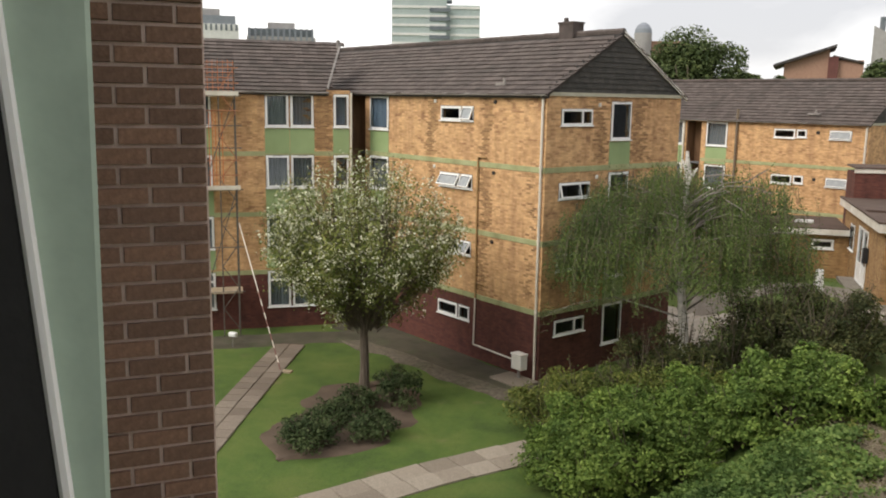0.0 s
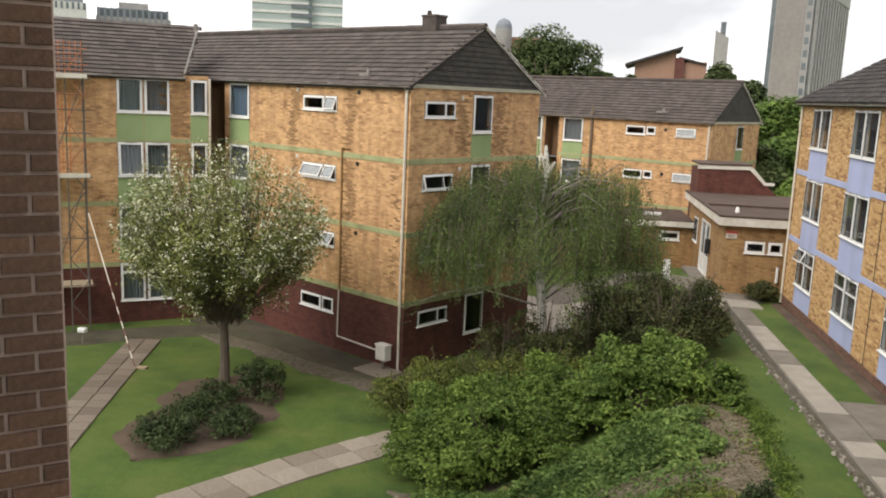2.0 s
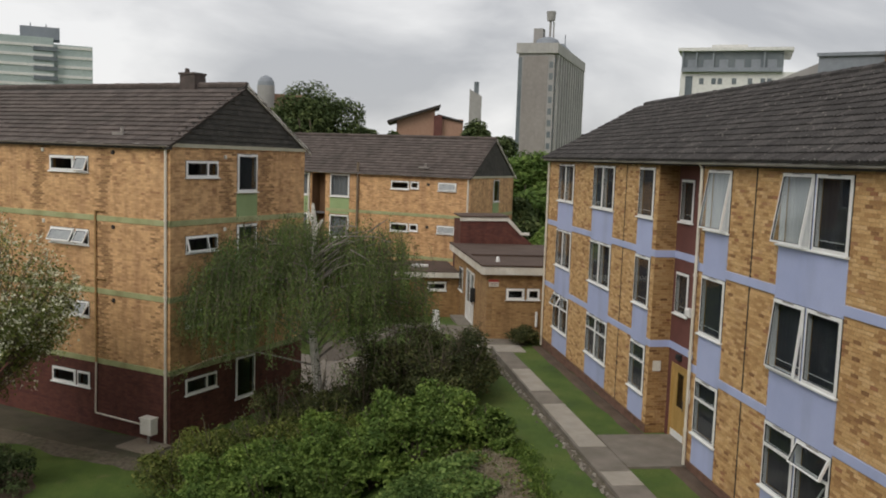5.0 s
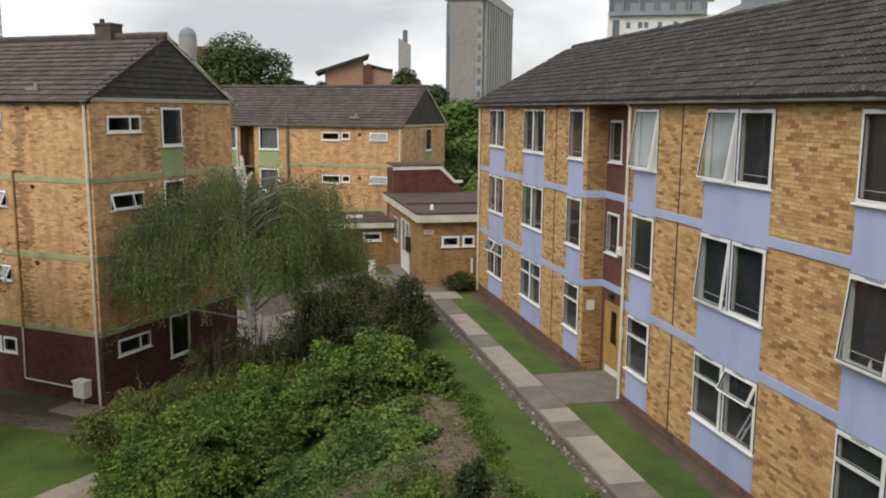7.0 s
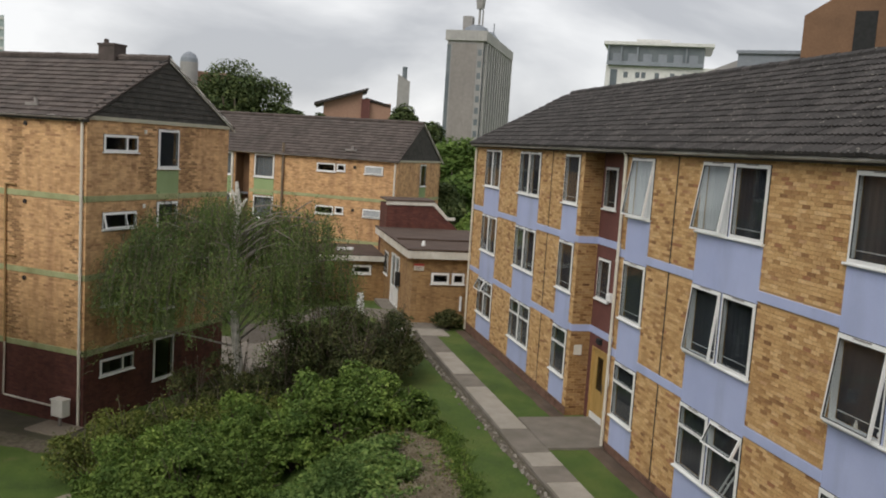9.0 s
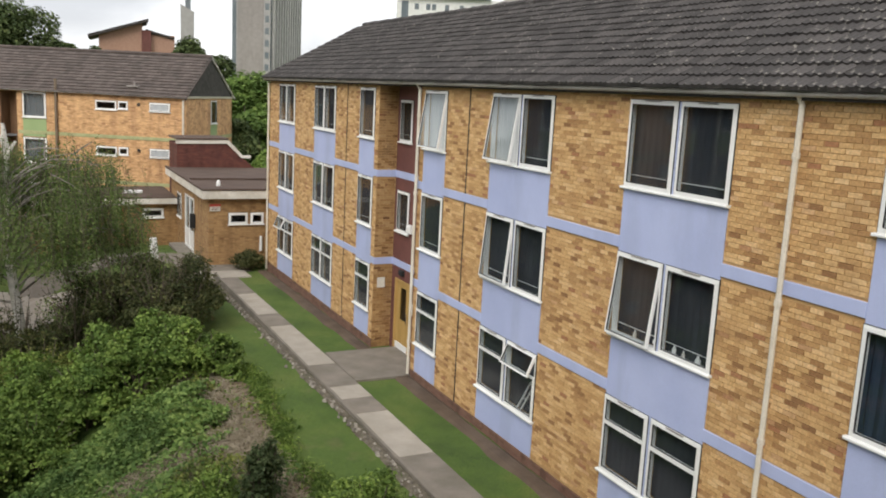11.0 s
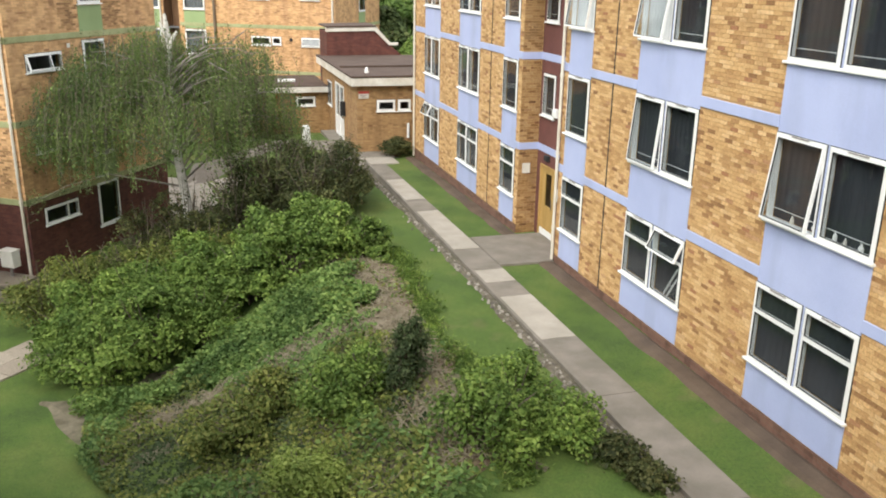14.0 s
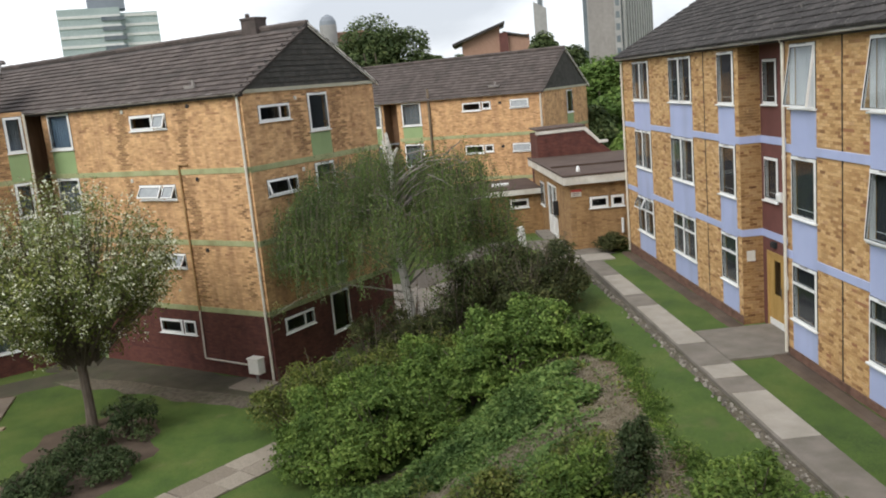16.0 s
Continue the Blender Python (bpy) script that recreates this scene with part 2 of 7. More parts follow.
M_recess_wood = worn("brown_stained_board", (0.16, 0.085, 0.042), (0.24, 0.135, 0.07), 0.7, 1.5, 25, stretch=(5, 5, 0.5))
M_maroon = worn("maroon_render", (0.13, 0.048, 0.04), (0.17, 0.064, 0.052), 0.85, 1.3, 25, dirt=(0.1, 0.04, 0.03), dirt_amount=0.5)
M_door = worn("yellow_oak_door", (0.4, 0.25, 0.075), (0.5, 0.32, 0.11), 0.55, 2, 30, stretch=(4, 4, 0.5))
M_gable_trim = worn("weathered_grey_green_board", (0.40, 0.38, 0.28), (0.5, 0.47, 0.36), 0.75, 1.5, 40)
M_chimney = worn("sooty_brown_brick", (0.07, 0.055, 0.048), (0.11, 0.085, 0.075), 0.9, 3, 25)
M_concrete = worn("pale_concrete_slab", (0.335, 0.304, 0.253), (0.409, 0.368, 0.313), 0.9, 1.6, 40, rel=0.4, dirt=(0.279, 0.248, 0.193), dirt_amount=0.5)
M_slab = pieces("worn_paving_slab", [(0, (0.2, 0.165, 0.125)), (0.4, (0.29, 0.245, 0.19)), (0.8, (0.36, 0.31, 0.245)), (1, (0.42, 0.365, 0.3))], True, rough=0.92, grain=30, rel=0.4, spots=(0.22, 0.19, 0.14))
M_slab_damp = pieces("damp_brown_paving_slab", [(0, (0.16, 0.128, 0.098)), (0.5, (0.2, 0.162, 0.125)), (1, (0.24, 0.198, 0.155))], True, rough=0.9, grain=30, rel=0.4, spots=(0.13, 0.115, 0.075))
M_asphalt = worn("worn_grey_asphalt", (0.17, 0.15, 0.12), (0.24, 0.21, 0.175), 0.95, 1.5, 60, rel=0.5, dirt=(0.12, 0.11, 0.08))
M_earth = worn("bare_earth", (0.076, 0.052, 0.035), (0.115, 0.081, 0.055), 0.95, 1.5, 25, rel=0.8)
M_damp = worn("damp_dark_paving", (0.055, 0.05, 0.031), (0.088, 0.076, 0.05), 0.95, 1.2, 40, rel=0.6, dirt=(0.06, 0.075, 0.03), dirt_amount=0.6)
M_gravel = worn("crumbled_kerb_gravel", (0.094, 0.076, 0.052), (0.173, 0.148, 0.108), 0.95, 6, 55, rel=1.0, dirt=(0.050, 0.061, 0.021), dirt_amount=0.7, grain=0.4)
M_stone = pieces("broken_grey_stone", [(0, (0.12, 0.105, 0.085)), (0.5, (0.22, 0.195, 0.16)), (1, (0.36, 0.33, 0.28))], False, grain=30)
M_litter = worn("dry_stem_litter", (0.095, 0.082, 0.048), (0.19, 0.16, 0.108), 0.95, 3, 25, rel=0.9, dirt=(0.08, 0.1, 0.035), dirt_amount=0.7)
M_twigs = worn("brown_twig_litter", (0.112, 0.076, 0.045), (0.225, 0.165, 0.105), 0.95, 5, 45, rel=1.0, dirt=(0.07, 0.075, 0.035), dirt_amount=0.6, grain=0.35)
M_stem = worn("bleached_dry_stem", (0.19, 0.155, 0.1), (0.33, 0.28, 0.2), 0.9, 3, 25)
M_metal = worn("rusty_grey_tube", (0.1, 0.085, 0.075), (0.17, 0.15, 0.13), 0.6, 4, 40, metal=0.3)
M_orange = worn("orange_netting", (0.55, 0.16, 0.05), (0.65, 0.22, 0.08), 0.8, 5, 40)
M_rust = worn("orange_rusty_tube", (0.34, 0.13, 0.06), (0.45, 0.19, 0.09), 0.7, 5, 40)
M_poleband = worn("faded_dark_red_band", (0.13, 0.045, 0.035), (0.19, 0.07, 0.05), 0.6, 3, 30)
M_redpaint = worn("red_paint", (0.45, 0.05, 0.04), (0.5, 0.07, 0.05), 0.6, 3, 30)
M_board = worn("scaffold_board", (0.32, 0.25, 0.16), (0.42, 0.34, 0.24), 0.9, 3, 30)
M_black = worn("matt_black", (0.016, 0.016, 0.016), (0.024, 0.024, 0.024), 0.9, 4, 40)
M_felt = worn("brown_roofing_felt", (0.075, 0.048, 0.036), (0.1, 0.066, 0.05), 0.95, 0.8, 30, dirt=(0.12, 0.088, 0.07))
M_jamb = worn("grey_green_panel_paint", (0.33, 0.42, 0.34), (0.37, 0.46, 0.37), 0.6, 1.5, 30, rel=0.1)
M_bark = worn("brown_bark", (0.09, 0.07, 0.05), (0.15, 0.12, 0.09), 0.95, 4, 30, stretch=(3, 3, 0.6), rel=0.8)
M_birch = worn("birch_bark", (0.5, 0.47, 0.41), (0.7, 0.66, 0.6), 0.85, 3, 20, stretch=(0.6, 0.6, 4), rel=0.5, dirt=(0.08, 0.07, 0.06), dirt_amount=0.8)
M_petal = worn("white_blossom", (0.66, 0.66, 0.46), (0.78, 0.77, 0.6), 0.8, 6, 40)
M_far_concrete = worn("weathered_concrete", (0.30, 0.285, 0.275), (0.36, 0.345, 0.33), 0.9, 0.05, 0.8, dirt=(0.25, 0.235, 0.225))
M_far_pale = worn("pale_ribbed_concrete", (0.36, 0.345, 0.33), (0.44, 0.42, 0.4), 0.9, 0.05, 0.8, dirt=(0.28, 0.265, 0.25))
M_far_brown = worn("brownish_concrete", (0.25, 0.225, 0.21), (0.3, 0.27, 0.25), 0.9, 0.06, 1.0, dirt=(0.2, 0.18, 0.17))
M_far_white = worn("white_render_far", (0.62, 0.61, 0.58), (0.7, 0.69, 0.66), 0.85, 0.1, 2)
M_far_mint = worn("pale_mint_cladding", (0.34, 0.40, 0.39), (0.40, 0.46, 0.44), 0.7, 0.1, 2)
M_far_glass = worn("dark_far_glazing", (0.10, 0.12, 0.135), (0.16, 0.18, 0.19), 0.3, 0.3, 3)
M_far_grey = worn("grey_cladding", (0.19, 0.21, 0.235), (0.25, 0.27, 0.30), 0.6, 0.2, 3)
M_far_brick = worn("orange_red_brick", (0.157, 0.088, 0.050), (0.209, 0.116, 0.066), 0.9, 0.4, 6)
M_far_tan = worn("tan_brick_far", (0.33, 0.19, 0.13), (0.39, 0.235, 0.165), 0.9, 0.2, 4)
M_box = worn("cream_meter_box_plastic", (0.72, 0.68, 0.6), (0.78, 0.75, 0.68), 0.5, 3, 30)


def grass_material():
    m, n, l, b = shader("mown_grass", 0.95)
    a = noisy(n, l, 0.5, 8, rough=0.65)
    r = ramp(n, [(0.3, (0.042, 0.077, 0.012)), (0.48, (0.071, 0.121, 0.018)), (0.72, (0.126, 0.155, 0.034))])
    l.new(a, r.inputs['Fac'])
    f = noisy(n, l, 22, 6, rough=0.7)
    g = ramp(n, [(0.3, (0.62, 0.64, 0.62)), (0.7, (1.34, 1.32, 1.22))])
    l.new(f, g.inputs['Fac'])
    col = mixc(n, l, r.outputs['Color'], g.outputs['Color'], 1.0, 'MULTIPLY')
    d = noisy(n, l, 0.8, 5)
    dr = ramp(n, [(0.62, (0, 0, 0)), (0.78, (0.6, 0.6, 0.6))])
    l.new(d, dr.inputs['Fac'])
    col = mixc(n, l, col, (0.19, 0.15, 0.075), dr.outputs['Color'])
    l.new(col, b.inputs['Base Color'])
    bump(n, l, b, f, 0.9, 0.03)
    return m


def leaf_material(name, stops, clump=0.34):
    m, n, l, b = shader(name, 0.55)
    g = n.new("ShaderNodeNewGeometry")
    r = ramp(n, stops)
    l.new(g.outputs['Random Per Island'], r.inputs['Fac'])
    c = ramp(n, [(0.33, (1 - clump, 1 - clump * 0.9, 1 - clump)), (0.66, (1 + clump * 0.85, 1 + clump * 0.65, 1 + clump * 0.2))])
    l.new(noisy(n, l, 0.75, 3), c.inputs['Fac'])
    col = mixc(n, l, r.outputs['Color'], c.outputs['Color'], 1.0, 'MULTIPLY')
    l.new(col, b.inputs['Base Color'])
    b.inputs['Specular IOR Level'].default_value = 0.12
    t, x = n.new("ShaderNodeBsdfTranslucent"), n.new("ShaderNodeMixShader")
    l.new(col, t.inputs['Color'])
    x.inputs[0].default_value = 0.3
    l.new(b.outputs[0], x.inputs[1])
    l.new(t.outputs[0], x.inputs[2])
    l.new(x.outputs[0], n["Material Output"].inputs['Surface'])
    return m


M_grass = grass_material()
M_leaf_bright = leaf_material("bright_shrub_leaf", [(0, (0.068, 0.118, 0.029)), (0.5, (0.14, 0.222, 0.05)), (1, (0.262, 0.354, 0.102))], 0.4)
M_leaf_olive = leaf_material("olive_shrub_leaf", [(0, (0.074, 0.103, 0.026)), (0.5, (0.146, 0.182, 0.048)), (1, (0.264, 0.274, 0.087))])
M_leaf_dark = leaf_material("dark_shrub_leaf", [(0, (0.036, 0.046, 0.02)), (0.5, (0.07, 0.085, 0.034)), (1, (0.135, 0.135, 0.06))])
M_leaf_bed = leaf_material("grey_green_bush_leaf", [(0, (0.032, 0.052, 0.022)), (0.5, (0.062, 0.092, 0.04)), (1, (0.115, 0.145, 0.072))])
M_leaf_pale = leaf_material("pale_yellow_green_leaf", [(0, (0.130, 0.189, 0.042)), (0.5, (0.227, 0.294, 0.072)), (1, (0.356, 0.420, 0.132))])
M_leaf_ivy = leaf_material("bramble_leaf", [(0, (0.068, 0.125, 0.038)), (0.5, (0.128, 0.208, 0.064)), (1, (0.235, 0.325, 0.112))], 0.42)
M_leaf_birch = leaf_material("birch_leaf", [(0, (0.064, 0.108, 0.034)), (0.5, (0.115, 0.175, 0.057)), (1, (0.2, 0.265, 0.098))], 0.45)
M_limb = worn("pale_grey_bark", (0.17, 0.15, 0.125), (0.3, 0.27, 0.235), 0.9, 3, 20)
M_leaf_white = leaf_material("blossom_tree_leaf", [(0, (0.085, 0.115, 0.03)), (0.5, (0.17, 0.2, 0.058)), (1, (0.31, 0.33, 0.13))])
M_leaf_far = leaf_material("far_tree_leaf", [(0, (0.056, 0.082, 0.036)), (0.6, (0.105, 0.145, 0.06)), (1, (0.17, 0.21, 0.09))])
M_leaf_far2 = leaf_material("far_bright_tree_leaf", [(0, (0.085, 0.145, 0.036)), (0.6, (0.14, 0.225, 0.06)), (1, (0.22, 0.31, 0.095))])


def glass_material():
    m = bpy.data.materials.new("window_glass")
    m.use_nodes = True
    n, l = m.node_tree.nodes, m.node_tree.links
    n.clear()
    o, x = n.new("ShaderNodeOutputMaterial"), n.new("ShaderNodeMixShader")
    t, g, f = n.new("ShaderNodeBsdfTransparent"), n.new("ShaderNodeBsdfGlossy"), n.new("ShaderNodeLayerWeight")
    f.inputs['Blend'].default_value = 0.5
    p, k = n.new("ShaderNodeMath"), n.new("ShaderNodeMath")
    p.operation, k.operation = 'POWER', 'MULTIPLY_ADD'
    p.inputs[1].default_value = 5.0
    k.inputs[1].default_value, k.inputs[2].default_value = 0.7, 0.035
    t.inputs['Color'].default_value = (0.8, 0.83, 0.84, 1)
    g.inputs['Roughness'].default_value = 0.03
    l.new(f.outputs['Facing'], p.inputs[0])
    l.new(p.outputs[0], k.inputs[0])
    l.new(k.outputs[0], x.inputs[0])
    l.new(t.outputs[0], x.inputs[1])
    l.new(g.outputs[0], x.inputs[2])
    l.new(x.outputs[0], o.inputs[0])
    return m


M_glass = glass_material()


# ---- helpers for building ----
def mesh_of(name, verts, faces, mat):
    me = bpy.data.meshes.new(name)
    me.from_pydata([tuple(v) for v in verts], [], faces)
    if mat:
        me.materials.append(mat)
    me.update()
    return me


class Solid:
    """Gathers boxes, prisms and tubes into one mesh."""

    def __init__(self):
        self.v, self.f = [], []

    def box(self, x0, x1, y0, y1, z0, z1):
        i = len(self.v)
        self.v += [(x, y, z) for z in (z0, z1) for y in (y0, y1) for x in (x0, x1)]
        self.f += [(i, i + 2, i + 3, i + 1), (i + 4, i + 5, i + 7, i + 6), (i, i + 1, i + 5, i + 4), (i + 2, i + 6, i + 7, i + 3), (i, i + 4, i + 6, i + 2), (i + 1, i + 3, i + 7, i + 5)]
        return self

    def soft_box(self, x0, x1, y0, y1, z0, z1, b=0.01):
        """A box with its front edges bevelled (front is at y0)."""
        i = len(self.v)
        self.v += [(x0, y1, z0), (x1, y1, z0), (x1, y1, z1), (x0, y1, z1), (x0, y0 + b, z0), (x1, y0 + b, z0), (x1, y0 + b, z1), (x0, y0 + b, z1),
                   (x0 + b, y0, z0 + b), (x1 - b, y0, z0 + b), (x1 - b, y0, z1 - b), (x0 + b, y0, z1 - b)]
        for a in range(4):
            c = (a + 1) % 4
            self.f += [(i + a, i + c, i + 4 + c, i + 4 + a), (i + 4 + a, i + 4 + c, i + 8 + c, i + 8 + a)]
        self.f += [(i + 8, i + 9, i + 10, i + 11), (i + 3, i + 2, i + 1, i)]
        return self

    def prism(self, ring, y0, y1):
        """A ring of (x, z) pushed from y0 to y1."""
        i, k = len(self.v), len(ring)
        self.v += [(x, y0, z) for x, z in ring] + [(x, y1, z) for x, z in ring]
        self.f += [tuple(range(i, i + k)), tuple(range(i + 2 * k - 1, i + k - 1, -1))]
        self.f += [(i + (a + 1) % k, i + a, i + k + a, i + k + (a + 1) % k) for a in range(k)]
        return self

    def tube(self, points, radii, sides=8):
        pts = [Vector(p) for p in points]
        rs = radii if isinstance(radii, (list, tuple)) else [radii] * len(pts)
        i = len(self.v)
        up = Vector((0.31, 0.2, 0.93))
        for k, p in enumerate(pts):
            d = (pts[min(k + 1, len(pts) - 1)] - pts[max(k - 1, 0)]).normalized()
            a = d.cross(up)
            a = a.normalized() if a.length > 0.05 else d.cross(Vector((1, 0, 0))).normalized()
            c = d.cross(a)
            self.v += [tuple(p + (a * math.cos(t) + c * math.sin(t)) * rs[k]) for t in (2 * math.pi * j / sides for j in range(sides))]
        for k in range(len(pts) - 1):
            for j in range(sides):
                q = i + k * sides
                self.f.append((q + j, q + (j + 1) % sides, q + sides + (j + 1) % sides, q + sides + j))
        self.f.append(tuple(range(i + sides - 1, i - 1, -1)))
        self.f.append(tuple(range(i + (len(pts) - 1) * sides, i + len(pts) * sides)))
        return self

    def weld(self):
        """Joins corners that meet."""
        seen, index, verts = {}, [], []
        for p in self.v:
            key = tuple(round(c, 4) for c in p)
            if key not in seen:
                seen[key] = len(verts)
                verts.append(p)
            index.append(seen[key])
        self.v, self.f = verts, [tuple(index[q] for q in f) for f in self.f]
        return self

    def mesh(self, name, mat):
        return mesh_of(name, self.v, self.f, mat)


def part(name, data, mat, parent, label="", at=None):
    if isinstance(data, Solid):
        data = data.mesh(name, mat)
    ob = new(name, data)
    ob.parent = parent
    if at is not None:
        ob.matrix_local = at
    if label:
        ob["label"] = label
    return ob


def thing(name, label, category, at=None, group="", kind="", data=None):
    ob = tagged(new(name, data), label, category, group, kind)
    if at is not None:
        ob.matrix_world = at
    return ob


def frame_at(origin, angle):
    """A facade's frame: x to the right as seen from outside, y inwards, z up."""
    return Matrix.Translation(origin) @ Matrix.Rotation(angle, 4, 'Z')


def skin(width0, width1, z0, z1, holes, thick, y=0.0):
    """A wall with openings that go through it."""
    xs = sorted({width0, width1, *[h[0] for h in holes], *[h[1] for h in holes]})
    zs = sorted({z0, z1, *[h[2] for h in holes], *[h[3] for h in holes]})
    xs = [v for v in xs if width0 <= v <= width1]
    zs = [v for v in zs if z0 <= v <= z1]

    def solid(i, j):
        if not (0 <= i < len(xs) - 1 and 0 <= j < len(zs) - 1):
            return False
        a, c = (xs[i] + xs[i + 1]) / 2, (zs[j] + zs[j + 1]) / 2
        return not any(h[0] < a < h[1] and h[2] < c < h[3] for h in holes)
    s = Solid()
    for i in range(len(xs) - 1):
        for j in range(len(zs) - 1):
            if not solid(i, j):
                continue
            a, c, d, e = xs[i], xs[i + 1], zs[j], zs[j + 1]
            k = len(s.v)
            s.v += [(a, y, d), (c, y, d), (c, y, e), (a, y, e), (a, y + thick, d), (c, y + thick, d), (c, y + thick, e), (a, y + thick, e)]
            s.f += [(k, k + 1, k + 2, k + 3), (k + 7, k + 6, k + 5, k + 4)]
            if not solid(i - 1, j):
                s.f.append((k, k + 3, k + 7, k + 4))
            if not solid(i + 1, j):
                s.f.append((k + 1, k + 5, k + 6, k + 2))
            if not solid(i, j - 1):
                s.f.append((k, k + 4, k + 5, k + 1))
            if not solid(i, j + 1):
                s.f.append((k + 3, k + 2, k + 6, k + 7))
    return s.weld()


def ring_frame(s, x0, x1, z0, z1, w, y0, y1):
    s.box(x0, x0 + w, y0, y1, z0, z1).box(x1 - w, x1, y0, y1, z0, z1)
    s.box(x0 + w, x1 - w, y0, y1, z0, z0 + w).box(x0 + w, x1 - w, y0, y1, z1 - w, z1)


def light(parent, m, x0, x1, z0, z1, tilt=0.0, transom=0.0, sill=True, fan_open=False, curtain_or_dark=None, proud=0.02, fr=0.062, mull=(), frosted=False):
    """One window: outer frame, casement with its pane (top-hung, tilted open by tilt degrees), sill."""
    s = Solid()
    ring_frame(s, x0, x1, z0, z1, fr * 0.55, -proud, 0.09)
    w = part("window", s, M_white, parent, at=m)
    a0, a1, c0, c1 = x0 + fr * 0.5, x1 - fr * 0.5, z0 + fr * 0.5, z1 - fr * 0.5
    tops = [(c0, c1)] if not transom else [(c0, c1 - transom), (c1 - transom, c1)]
    for k, (p, q) in enumerate(tops):
        cols = [a0, *mull, a1]
        for j in range(len(cols) - 1):
            l0, l1 = cols[j], cols[j + 1]
            ang = tilt if not transom else (24 if (fan_open and k == 1 and j == 0) else 0)
            if mull and j > 0:
                ang = min(ang, 0)
            hinge = Matrix.Translation((0, -proud - 0.012, q)) @ Matrix.Rotation(radians(-ang), 4, 'X')
            g = Solid()
            ring_frame(g, l0, l1, p - q, 0, fr * 0.75, 0, 0.05)
            part("casement", g, M_white, w, at=hinge)
            pane = Solid().box(l0 + fr * 0.6, l1 - fr * 0.6, 0.02, 0.026, p - q + fr * 0.6, -fr * 0.6)
            po = part("pane", pane, M_frost if frosted and ang > 0 else M_glass, w, "pale frosted glass" if frosted and ang > 0 else "", at=hinge)
            po.visible_shadow = False
            gk = Solid()
            ring_frame(gk, l0 + fr * 0.66, l1 - fr * 0.66, p - q + fr * 0.66, -fr * 0.66, 0.01, -0.004, 0.02)
            part("gasket", gk, M_black, w, at=hinge)
    if x1 - x0 > 0.9 and z1 - z0 > 1.2:
        vx = (x0 + x1) / 2
        part("trickle_vent", Solid().soft_box(vx - 0.2, vx + 0.2, -proud - 0.022, -proud, z1 - 0.024, z1 - 0.004, 0.004), M_gutter, w)
    # thin black ring draws the shadow line between frame and wall
    gap = Solid()
    ring_frame(gap, x0 - 0.013, x1 + 0.013, z0 - 0.013, z1 + 0.013, 0.012, -0.012, 0.05)
    part("shadow_gap", gap.weld(), M_black, w, "dark shadow line round the frame")
    if sill:
        part("sill", Solid().soft_box(x0 - 0.04, x1 + 0.04, -0.085, 0.02, z0 - 0.042, z0 + 0.002, 0.01), M_white, w)
    if curtain_or_dark is M_room_dark and not transom:
        part("restrictor_rail", Solid().tube([(x0 + 0.05, 0.075, z0 + 0.2), (x1 - 0.05, 0.075, z0 + 0.2)], 0.008, 6), M_white, w)
        part("catch", Solid().soft_box(x1 - 0.13, x1 - 0.085, 0.03, 0.06, z0 + 0.09, z0 + 0.15, 0.008), M_white, w)
    # a real curtain, or the dark sheet that stands in for room shade
    if curtain_or_dark:
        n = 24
        v = [(x0 + 0.004 + (x1 - x0 - 0.008) * i / n, 0.13 + (0.006 if curtain_or_dark is M_room_dark else 0.025) * math.sin(i * 1.9), z) for z in (z0 + 0.03, z1 - 0.03) for i in range(n + 1)]
        part("curtain_or_dark", mesh_of("curtain_or_dark", v, [(i, i + 1, n + 2 + i, n + 1 + i) for i in range(n)], curtain_or_dark), None, w)
    return w


def panel(parent, m, x0, x1, z0, z1, mat, name="panel", y=-0.012):
    return part(name, Solid().soft_box(x0, x1, y, 0.1, z0, z1, 0.006), mat, parent, at=m)


def pipe(parent, m, points, r, mat, name="drainpipe", clips=()):
    s = Solid().tube(points, r, 8)
    for z in clips:
        s.tube([(points[0][0], points[0][1], z - 0.04), (points[0][0], points[0][1], z + 0.04)], r * 1.35, 8)
    return part(name, s, mat, parent, at=m)


def tile_wave(u, amp):
    return amp * (0.5 + 0.5 * math.cos(2 * math.pi * u)) ** 0.7


def tile_mesh_data(w, gauge, seg, amp, thick):
    """One tile: waved top, front edge, in its own frame (x across, y up the slope, z off the roof)."""
    v, f = [], []
    for y, lift in ((0, thick), (gauge * 1.08, 0.004)):
        v += [(w * i / seg, y, lift + tile_wave(2 * i / seg, amp)) for i in range(seg + 1)]
    v += [(w * i / seg, 0, -0.004) for i in range(seg + 1)]
    k = seg + 1
    f += [(i, i + 1, k + i + 1, k + i) for i in range(seg)]
    f += [(2 * k + i, 2 * k + i + 1, i + 1, i) for i in range(seg)]
    f += [(0, k, 2 * k), (seg, 3 * k - 1, 2 * k - 1)]
    return v, f


